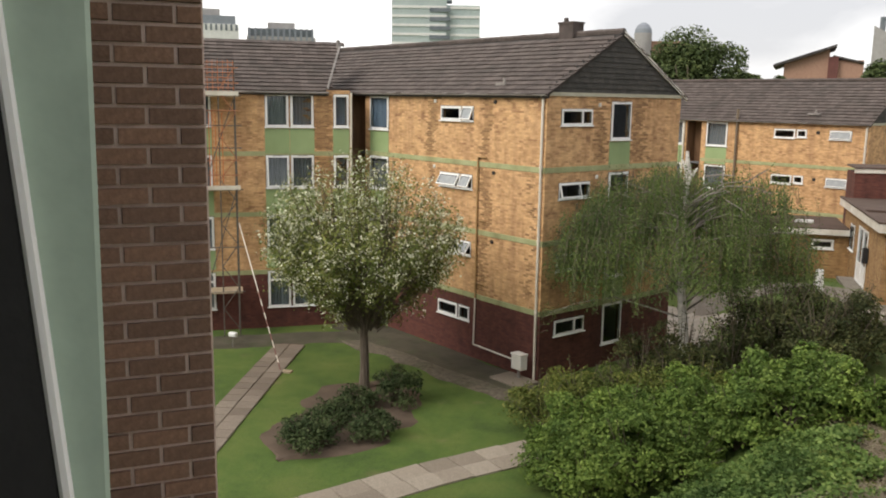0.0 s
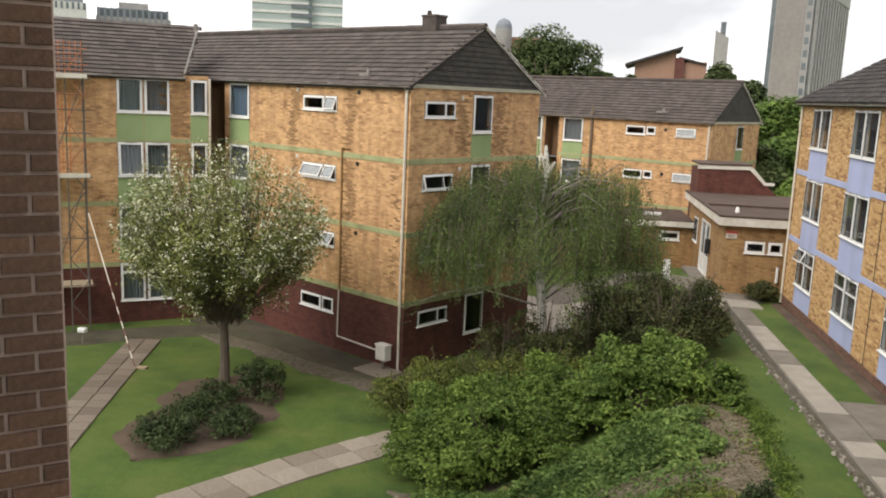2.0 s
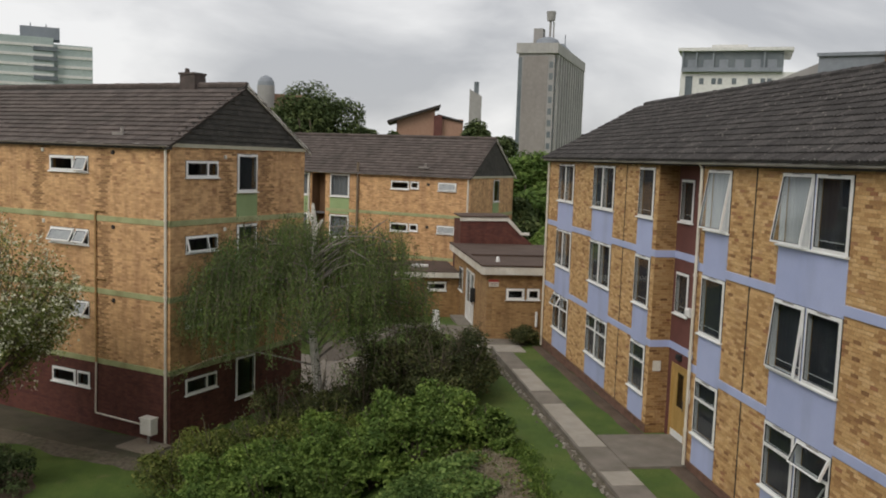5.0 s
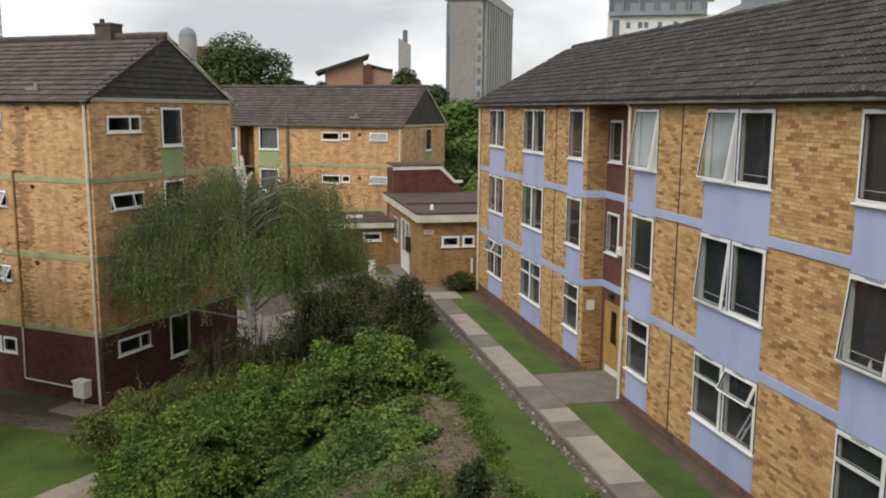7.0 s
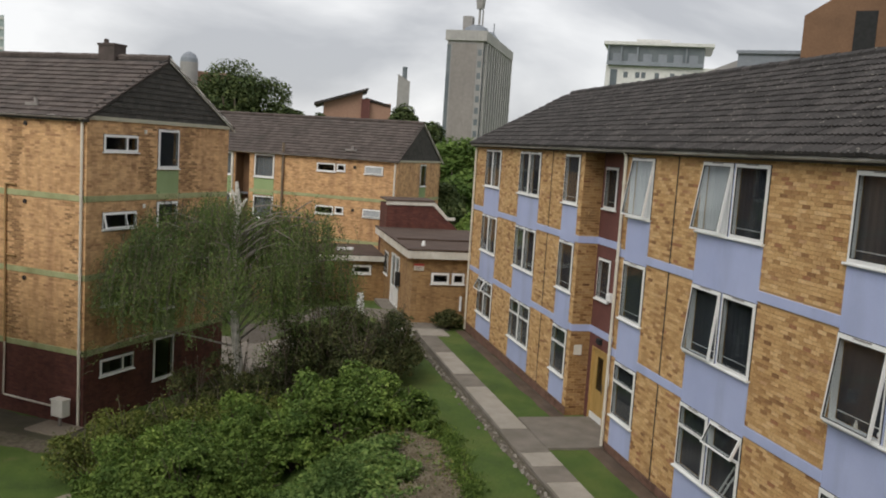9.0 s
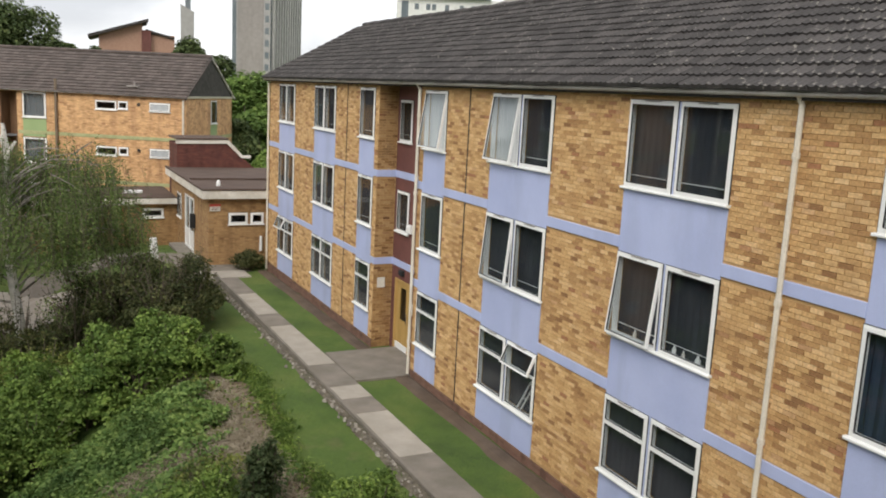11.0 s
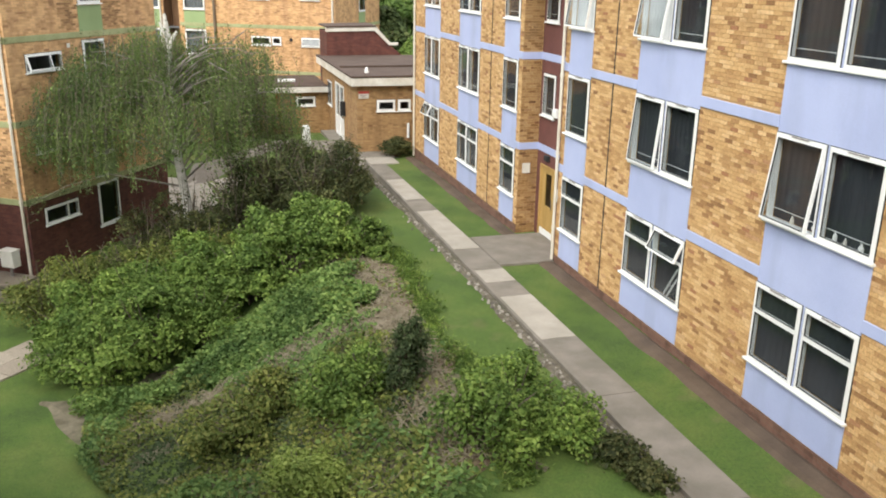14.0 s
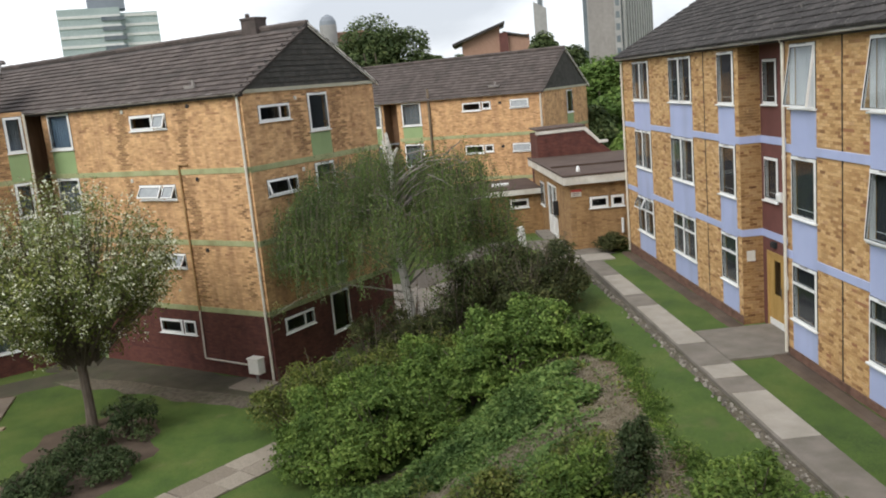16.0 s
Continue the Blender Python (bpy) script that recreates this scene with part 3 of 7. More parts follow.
def roof_slope(parent, name, o, ax, up, length, run, mat, w=0.3, gauge=0.34, seg=6, amp=0.03, thick=0.03, near=None, keep=None, seed=1):
    """Tiles laid in courses from o along ax, and up the slope. near(i, j): tiles that are objects of their own; keep(x, y): whether a tile is laid."""
    ax, up = Vector(ax).normalized(), Vector(up).normalized()
    nz = ax.cross(up)
    m = Matrix((ax, up, nz)).transposed().to_4x4()
    m.translation = o
    tv, tf = tile_mesh_data(w, gauge, seg, amp, thick)
    rnd = random.Random(seed)
    nx, ny = int(round(length / w)), int(run / gauge)
    V, F = [], []
    base = mesh_of("roof_tile", tv, tf, M_tile_ob)
    deck = Solid().box(0, length - (1.5 if keep else 0), 0.06, run, -0.06, -0.02)
    roof = part(name, deck, M_soffit, parent, at=m)
    for j in range(ny):
        for i in range(nx):
            x, y = i * w, j * gauge
            if keep and not keep(x + w / 2, y):
                continue
            dx, dy, tw = rnd.uniform(-.004, .004), rnd.uniform(-.01, .01), rnd.uniform(-.006, .008)
            if near and near(i, j):
                t = new("roof_tile", base)
                t.parent = roof
                t.matrix_local = pose(x + dx, y + dy, tw, 0, 0, rnd.uniform(-.6, .6))
                continue
            k = len(V)
            V += [(p[0] + x + dx, p[1] + y + dy, p[2] + tw) for p in tv]
            F += [tuple(k + q for q in g) for g in tf]
    tiles = part("tiling", mesh_of("tiling", V, F, mat), None, roof)
    tiles["kind"] = "stuff"
    return roof


def bricks_on(parent, m, areas, mat_joined, mat_single, single=None, y=-0.004, depth=0.03, bl=0.225, bh=0.075, joint=0.005, seed=3, proud=0.005):
    """Bricks in stretcher bond over rectangles; single(x, z): those that are objects of their own."""
    rnd = random.Random(seed)
    V, F, lone = [], [], []
    b = 0.003

    def brick(x0, x1, z0, z1, d):
        s = Solid()
        i = 0
        vv = [(x0, depth, z0), (x1, depth, z0), (x1, depth, z1), (x0, depth, z1), (x0 + b, d, z0 + b), (x1 - b, d, z0 + b), (x1 - b, d, z1 - b), (x0 + b, d, z1 - b)]
        ff = [(4, 5, 6, 7)] + [(a, (a + 1) % 4, 4 + (a + 1) % 4, 4 + a) for a in range(4)]
        return vv, ff
    shared = {}
    for (x0, x1, z0, z1) in areas:
        j0, j1 = math.ceil(z0 / bh - 0.3), math.floor(z1 / bh + 0.3)
        for j in range(j0, j1):
            za, zb = max(z0, j * bh) + joint / 2, min(z1, (j + 1) * bh) - joint / 2
            off = (bl / 2 if j % 2 else 0) + 0.0
            i = math.floor((x0 - off) / bl) - 1
            while i * bl + off < x1:
                a, c = max(x0, i * bl + off) + joint / 2, min(x1, (i + 1) * bl + off) - joint / 2
                i += 1
                if c - a < 0.03:
                    continue
                d = y + rnd.uniform(-proud, proud)
                if single and single((a + c) / 2, (za + zb) / 2):
                    key = (round(c - a, 2), round(zb - za, 3))
                    if key not in shared:
                        vv, ff = brick(-(c - a) / 2, (c - a) / 2, -(zb - za) / 2, (zb - za) / 2, y)
                        shared[key] = mesh_of("brick", vv, ff, mat_single)
                    lone.append((shared[key], (a + c) / 2, d - y, (za + zb) / 2))
                    continue
                vv, ff = brick(a, c, za, zb, d)
                k = len(V)
                V += vv
                F += [tuple(k + q for q in g) for g in ff]
    if V:
        o = part("brickwork", mesh_of("brickwork", V, F, mat_joined), None, parent, at=m)
        o["kind"] = "stuff"
    for me, x, dy, z in lone:
        o = new("brick", me)
        o.parent = parent
        o.matrix_local = m @ Matrix.Translation((x, dy, z)) if m is not None else Matrix.Translation((x, dy, z))


# ---- ground: lawn in a hollow, a bank up to the blue block ----
def smooth(a, b, x):
    t = min(1.0, max(0.0, (x - a) / (b - a)))
    return t * t * (3 - 2 * t)


def zg(x, y):
    low = -2.55 + 0.25 * smooth(8, -6, y) * smooth(-22, -14, x)
    top = -0.1 - 0.012 * max(0.0, min(y, 18.0))
    edge = -5.2 + 0.02 * y
    z = low + (top - low) * smooth(edge - 5.5, edge, x)
    far = smooth(19, 27, y) * smooth(-14, -8, x)
    return z + (-0.9 - z) * far


def ground():
    xs = sorted({-1500, -700, -350, -180, -100, -65, -48, *np.arange(-40, 12.01, 0.5).tolist(), 16, 24, 40, 70, 120, 250, 600, 1500})
    ys = sorted({-1500, -700, -350, -160, -80, -45, *np.arange(-30, 40.01, 0.5).tolist(), 48, 60, 80, 120, 200, 350, 700, 1500})
    v = [(x, y, zg(x, y) + 0.02 * noise.noise((x * 0.7, y * 0.7, 0))) for y in ys for x in xs]
    k = len(xs)
    f = [(j * k + i, j * k + i + 1, (j + 1) * k + i + 1, (j + 1) * k + i) for j in range(len(ys) - 1) for i in range(k - 1)]
    return thing("ground", "mown green lawn with dry patches, sloping down from the path", "lawn", kind="structure", data=mesh_of("ground", v, f, M_grass))


ground()


def strip(name, label, category, centre, width, mat, lift, kind="structure", step=0.5, ragged=0.0, taper=0.0):
    """A surface laid along a centre line, following the ground."""
    pts = [Vector((p[0], p[1], 0)) for p in centre]
    fine = []
    for a, b in zip(pts, pts[1:]):
        n = max(1, int((b - a).length / step))
        fine += [a.lerp(b, i / n) for i in range(n)]
    fine.append(pts[-1])
    v, f = [], []
    cols = 5
    for i, p in enumerate(fine):
        d = (fine[min(i + 1, len(fine) - 1)] - fine[max(i - 1, 0)]).normalized()
        s = Vector((-d.y, d.x, 0))
        for c in range(cols):
            u = c / (cols - 1) - 0.5
            e = (1 + ragged * noise.noise((p.x * 0.9, p.y * 0.9, c * 3.1))) if c in (0, cols - 1) else 1
            if taper:
                e *= max(0.03, smooth(-0.1, taper, (p - fine[0]).length) * smooth(-0.1, taper, (p - fine[-1]).length))
            q = p + s * width * u * e
            v.append((q.x, q.y, zg(q.x, q.y) + lift - (0.05 if c in (0, cols - 1) else 0)))
    for i in range(len(fine) - 1):
        for c in range(cols - 1):
            f.append((i * cols + c, i * cols + c + 1, (i + 1) * cols + c + 1, (i + 1) * cols + c))
    return thing(name, label, category, kind=kind, data=mesh_of(name, v, f, mat))


def slab_path(name, label, centre, width, across, size, seed, mat):
    """A path of single paving slabs, each a piece of its own, on an earth bed."""
    bed = strip(name, label, "path", centre, width + 0.1, M_earth, 0.025)
    rnd = random.Random(seed)
    me = Solid()
    a = size / 2 - 0.013
    wq = width / across / 2 - 0.013
    me.v = [(-a, -wq, 0), (a, -wq, 0), (a, wq, 0), (-a, wq, 0), (-a + .008, -wq + .008, 0.045), (a - .008, -wq + .008, 0.045), (a - .008, wq - .008, 0.045), (-a + .008, wq - .008, 0.045)]
    me.f = [(4, 5, 6, 7)] + [(q, (q + 1) % 4, 4 + (q + 1) % 4, 4 + q) for q in range(4)]
    data = me.mesh("paving_slab", mat)
    pts = [Vector((p[0], p[1], 0)) for p in centre]
    lens = [0.0]
    for p, q in zip(pts, pts[1:]):
        lens.append(lens[-1] + (q - p).length)
    t = size / 2
    while t < lens[-1]:
        k = max(i for i in range(len(lens) - 1) if lens[i] <= t)
        p = pts[k].lerp(pts[k + 1], (t - lens[k]) / (lens[k + 1] - lens[k]))
        d0 = (pts[k + 1] - pts[k]).normalized()
        d = math.atan2(d0.y, d0.x)
        for c in range(across):
            o = (c + 0.5 - across / 2) * width / across
            x, y = p.x - math.sin(d) * o, p.y + math.cos(d) * o
            s = new("paving_slab", data)
            s.parent = bed
            s.matrix_local = pose(x, y, zg(x, y) + 0.01 + rnd.uniform(-.006, .008), rnd.uniform(-.5, .5), rnd.uniform(-.5, .5), math.degrees(d) + rnd.uniform(-.6, .6))
        t += size


def straight_path():
    """The path along the blue block: pale slabs and darker worn stretches, with a kerb edge."""
    base = thing("path", "straight path of pale concrete slabs and worn grey asphalt stretches", "path", kind="structure")
    stops = [(15.6, 14.2, 0), (14.2, 12.0, 1), (12.0, 11.2, 1), (11.2, 8.0, 2), (8.0, 6.4, 1), (6.4, 2.1, 2), (2.1, 0.2, 1), (0.2, -0.75, 2), (-0.75, -1.75, 1), (-1.75, -4.35, 2), (-4.35, -7.0, 1), (-7.0, -10.5, 1), (-10.5, -14.0, 1), (-14, -19.0, 1)]
    for a, b, kind in stops:
        za, zb = zg(-2, a), zg(-2, b)
        s = Solid()
        x0, x1 = -2.42, -1.58
        if kind == 0:
            x0, x1 = -3.6, -1.0
        s.box(x0, x1, b + 0.01, a - 0.01, -0.1, 0.045)
        s.v = [(x, y, z + (za if y > (a + b) / 2 else zb)) for x, y, z in s.v]
        part("paving_slab", s, M_concrete if kind != 1 else M_asphalt, base)
    part("kerb", Solid().box(-2.5, -2.43, -19, 14.2, -0.35, 0.0), M_asphalt, base)
    part("door_apron", Solid().box(-1.57, 0.65, 0.45, 3.0, -0.25, -0.045), M_asphalt, base)
    return base


straight_path()
strip("earth_border", "strip of bare brown earth along the foot of the wall", "soil", [(-0.25, 15.4), (-0.25, -19)], 0.5, M_earth, 0.045, ragged=0.3)
strip("kerb_border", "crumbling earth edge beside the path", "soil", [(-2.62, 13.8), (-2.62, -12)], 0.3, M_gravel, 0.05, ragged=0.7)
slab_path("curved_path", "curving path of pale square paving slabs in grass", [(-21.5, -6.0), (-19.3, -3.6), (-17.4, -1.35), (-15.6, 0.95), (-14.3, 2.4), (-12.6, 4.3)], 1.5, 2, 0.9, 5, M_slab)
slab_path("slab_path", "straight path of worn paving slabs across the lawn", [(-20.9, -6.5), (-22.6, 0.5), (-23.5, 4.4), (-24.4, 8.4), (-25.0, 11.2)], 1.25, 2, 0.62, 6, M_slab_damp)
AX, AY, AT = -14.48, 9.82, 0.609
CX, CY, CT = -24.3, 14.95, -0.554
BX, BY, BT = -0.83, 30.66, 0.547
strip("earth_apron", "damp worn paving and earth along the foot of the block", "soil", [(-23.4, 12.4), (-21.0, 11.6), (-17.6, 9.4), (-15.2, 8.0), (-13.4, 7.4)], 1.1, M_gravel, 0.06, ragged=0.8, taper=1.0)
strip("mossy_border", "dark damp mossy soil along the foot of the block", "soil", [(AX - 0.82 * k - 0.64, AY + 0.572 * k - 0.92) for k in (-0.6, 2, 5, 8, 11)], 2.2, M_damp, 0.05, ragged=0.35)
strip("paved_yard", "damp grey paving beside the recessed corner entrance", "paving", [(-29.5, 9.4), (-24.7, 12.4), (-22.6, 13.2)], 2.0, M_damp, 0.045, ragged=0.2)
strip("back_path", "worn grey forecourt beyond the birch", "paving", [(-9.5, 21.5), (-6.0, 20.6), (-2.6, 18.6), (-2.0, 15.2)], 3.4, M_asphalt, 0.03, ragged=0.1)
strip("back_yard", "pale worn concrete yard beyond the birch", "paving", [(-12.5, 22.5), (-7.0, 15.5)], 4.0, M_concrete, 0.025, ragged=0.2)


# ---- blue block (three storeys) ----
def blue_block():
    b = thing("apartment_building", "three-storey buff brick block with pale blue spandrel panels and white windows", "building")
    L = 37.0
    m = frame_at((0, 15.5, 0), -math.pi / 2)
    S = lambda y: 15.5 - y
    pairs = [(13.98, 11.87), (9.45, 7.22), (-3.23, -5.65), (-7.97, -10.42), (-12.9, -15.35)]
    singles = [(4.95, 3.74), (0.26, -0.98)]
    rows = [(0.92, 2.34), (3.48, 4.94), (6.08, 7.54)]
    holes, cols = [], []
    for a, c in pairs:
        mid = (a + c) / 2
        cols.append((S(a), S(c)))
        for z0, z1 in rows:
            holes += [(S(a), S(mid) - 0.04, z0, z1), (S(mid) + 0.04, S(c), z0, z1)]
    for a, c in singles:
        cols.append((S(a), S(c)))
        for z0, z1 in rows:
            holes.append((S(a), S(c), z0, z1))
    r0, r1 = S(3.42), S(0.55)
    holes.append((r0, r1, -0.4, 7.72))
    wall = part("wall", skin(0, L, -0.5, 7.72, holes, 0.25, y=0.012), M_mortar, b, at=m)
    # bricks between the panels
    edges = sorted(cols + [(r0, r1)])
    areas = []
    x = 0.0
    for a, c in edges + [(L, L)]:
        if a - x > 0.05:
            for z0, z1 in ((0.1, 2.40), (2.62, 5.0), (5.22, 7.70)):
                areas.append((x + 0.005, a - 0.005, z0, z1))
        x = c
    near = lambda x, z: S(-10.42) < x < S(-12.86) and 5.2 < z < 7.8 and (x < S(-12.2))
    bricks_on(b, m, areas, M_brick, M_brick_ob, near, seed=11, y=0.002, proud=0.004)
    # spandrels and storey bands
    for a, c in cols:
        for z0, z1 in ((0.12, 0.92), (2.34, 3.48), (4.94, 6.08)):
            panel(b, m, a, c, z0, z1 - 0.002, M_blue, "spandrel_panel", y=-0.008)
    x = 0.0
    for a, c in edges + [(L, L)]:
        if a - x > 0.05:
            for z in (2.51, 5.11):
                panel(b, m, x, a, z - 0.1, z + 0.1, M_blue, "storey_band", y=-0.018)
        x = c
    part("plinth", Solid().box(0, r0, -0.02, 0.2, -0.5, 0.1).box(r1, L, -0.02, 0.2, -0.5, 0.1), M_wall_plinth, b, "stained red-brown brick plinth", at=m)
    open_at = {(-3.23, 2): 8, (-3.23, 1): 5, (-7.97, 1): 6.5}
    for a, c in pairs:
        mid = (a + c) / 2
        for r, (z0, z1) in enumerate(rows):
            tr = 0.46 if r == 0 else 0.0
            light(b, m, S(a), S(mid) - 0.04, z0, z1, tilt=open_at.get((a, r), 0), transom=tr, fan_open=(a > 13 and r == 0), curtain_or_dark=M_net if (a == -3.23 and r == 2) else M_navy if (a == -12.9 and r < 2) else M_room_dark)
            light(b, m, S(mid) + 0.04, S(c), z0, z1, transom=tr, fan_open=(a == -3.23 and r == 0), curtain_or_dark=M_room_dark)
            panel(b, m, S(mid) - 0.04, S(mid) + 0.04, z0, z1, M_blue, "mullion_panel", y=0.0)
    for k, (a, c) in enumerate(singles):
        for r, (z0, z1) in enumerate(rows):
            light(b, m, S(a), S(c), z0, z1, tilt=8 if (k == 1 and r == 2) else 0, transom=0.46 if r == 0 else 0, curtain_or_dark=M_net if (k == 1 and r == 2) else M_room_dark)
    # entrance recess
    d = 0.6
    holes2 = [(S(3.22), S(2.36), 3.46, 4.64), (S(3.22), S(2.36), 6.06, 7.24), (S(3.14), S(2.02), -0.12, 2.05)]
    part("recess_wall", skin(r0, r1, -0.4, 7.7, holes2, 0.15, y=d), M_maroon, b, "maroon painted recess wall", at=m)
    for z0, z1 in ((3.46, 4.64), (6.06, 7.24)):
        mm = m @ Matrix.Translation((0, d, 0))
        light(b, mm, S(3.22), S(2.36), z0, z1, curtain_or_dark=M_room_dark)
    part("recess_side", Solid().box(r0 - 0.22, r0 - 0.006, 0.03, d, -0.4, 7.7).box(r1 + 0.006, r1 + 0.22, 0.03, d, -0.4, 7.7), M_mortar, b, at=m)
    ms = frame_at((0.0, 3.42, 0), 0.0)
    # return bricks carry the recess's shade in their darker colour
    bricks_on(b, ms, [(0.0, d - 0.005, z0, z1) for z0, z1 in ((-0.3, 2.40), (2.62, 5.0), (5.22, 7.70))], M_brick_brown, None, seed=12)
    for z in (2.51, 5.11):
        part("recess_band", Solid().box(0, d - 0.01, -0.02, 0.05, z - 0.1, z + 0.1), M_blue, b, at=ms)
        part("recess_band", Solid().box(r0 + 0.01, r1 - 0.01, d - 0.02, d + 0.05, z - 0.1, z + 0.1), M_blue, b, at=m)
    door = Solid()
    ring_frame(door, S(3.14), S(2.02), -0.12, 2.05, 0.07, d - 0.02, d + 0.1)
    dr = part("door", door, M_door, b, "yellow varnished timber entrance door", at=m)
    leaf = skin(S(3.07), S(2.09), -0.1, 1.98, [(S(2.78), S(2.36), 0.85, 1.82)], 0.045, y=d + 0.02)
    part("door_leaf", leaf, M_door, dr)
    part("door_glass", Solid().box(S(2.78), S(2.36), d + 0.035, d + 0.04, 0.85, 1.82), M_glass, dr)
    part("door_handle", Solid().tube([(S(2.2), d - 0.04, 0.85), (S(2.2), d - 0.04, 1.15)], 0.014, 6), M_metal, dr)
    part("kick_plate", Solid().box(S(3.05), S(2.11), d + 0.008, d + 0.02, -0.08, 0.14), M_white, dr)
    lamp = part("wall_light", Solid().soft_box(S(2.28), S(2.04), d - 0.14, d + 0.01, 3.52, 3.76, 0.05), M_white, b, "white bulkhead light", at=m)
    part("notice", Solid().box(0.12, 0.36, -0.03, 0.0, 1.7, 2.0), M_trim, b, at=ms)
    part("entry_panel", Solid().box(S(1.9), S(1.76), d - 0.04, d + 0.01, 1.2, 1.55), M_white, b, at=m)
    part("entrance_light", Solid().soft_box(S(2.72), S(2.5), d - 0.12, d + 0.01, 2.2, 2.36, 0.03), M_black, b, "dark bulkhead light over the door", at=m)
    # inside: floors and a back wall
    ins = Solid()
    for z in (0.0, 2.55, 5.15):
        ins.box(0.1, L - 0.1, 0.9, 5.0, z - 0.1, z)
    ins.box(0.1, L - 0.1, 4.0, 4.1, -0.3, 7.7)
    for y in (14.9, 10.6, 6.0, 3.6, 0.6, -2.0, -6.8, -11.6, -16.4):
        ins.box(S(y) - 0.05, S(y) + 0.05, 0.3 if abs(y - 2) > 1.7 else 0.9, 4.0, -0.3, 7.7)
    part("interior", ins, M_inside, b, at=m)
    part("end_wall", Solid().box(0.006, 8.3, 0, 0.25, -0.5, 7.72), M_wall_buff, b, at=frame_at((8.5, 15.5, 0), math.pi))
    part("end_wall", Solid().box(0.25, 8.3, 0, 0.25, -0.5, 7.72), M_wall_buff, b, at=frame_at((0.0, 15.5 - L, 0), 0))
    part("rear_wall", Solid().box(0, L, 0, 0.25, -0.5, 7.72), M_wall_buff, b, at=frame_at((8.5, 15.5 - L, 0), math.pi / 2))
    # drainpipes, gutter, movement joints
    for y in (0.45, -11.62):
        pipe(b, m, [(S(y), -0.1, 0.0), (S(y), -0.1, 7.56), (S(y), -0.17, 7.68)], 0.041, M_pipe, clips=(0.9, 2.9, 4.9, 6.9))
    pipe(b, m, [(0.06, -0.07, -0.2), (0.06, -0.07, 7.6)], 0.045, M_pipe, clips=(2, 4.5, 7))
    part("movement_joint", Solid().box(S(-2.14) - 0.014, S(-2.14) + 0.014, -0.014, 0.02, 0.1, 7.7), M_soffit, b, at=m)
    part("movement_joint", Solid().box(S(6.1) - 0.012, S(6.1) + 0.012, -0.014, 0.02, 0.1, 7.7), M_soffit, b, at=m)
    part("fascia", Solid().box(-0.15, L + 0.15, -0.16, -0.05, 7.62, 7.74), M_soffit, b, at=m)
    part("soffit", Solid().box(-0.15, L + 0.15, -0.05, 0.9, 7.70, 7.76), M_soffit, b, at=m)
    part("gutter", Solid().tube([(-0.2, -0.21, 7.705), (L + 0.2, -0.21, 7.705)], 0.045, 10), M_gutter_pale, b, "pale grey half-round gutter", at=m)
    # roof
    ex, ez, rx, rz = -0.3, 7.74, 4.1, 10.2
    run = math.hypot(rx - ex, rz - ez)
    near = lambda i, j: 88 <= i < 120 and 0 <= j < 9
    roof_slope(b, "roof", (ex, 15.75, ez), (0, -1, 0), (rx - ex, 0, rz - ez), L + 0.6, run, M_tile, near=near, seed=21, amp=0.04, thick=0.045)
    back = Solid().prism([(4.1, 10.15), (8.8, 7.7), (8.8, 7.62), (4.1, 10.05)], -(15.75), L - 15.2)
    back.v = [(x, -y, z) for x, y, z in back.v]
    part("roof_back", back, M_tile, b)
    for y in (15.45, 15.5 - L + 0.05):
        part("gable_end", Solid().prism([(0.1, 7.72), (8.3, 7.72), (4.1, 10.05)], y - 0.15, y), M_wall_buff, b)
    ridge = Solid()
    n = 84
    for i in range(n):
        y = 15.7 - i * 0.445
        ridge.tube([(4.1, y, 10.16), (4.1, y - 0.43, 10.165 + 0.01 * (i % 3))], 0.13, 8)
    o = part("ridge", ridge, M_tile, b, at=None)
    o["kind"] = "stuff"
    return b


blue_block()


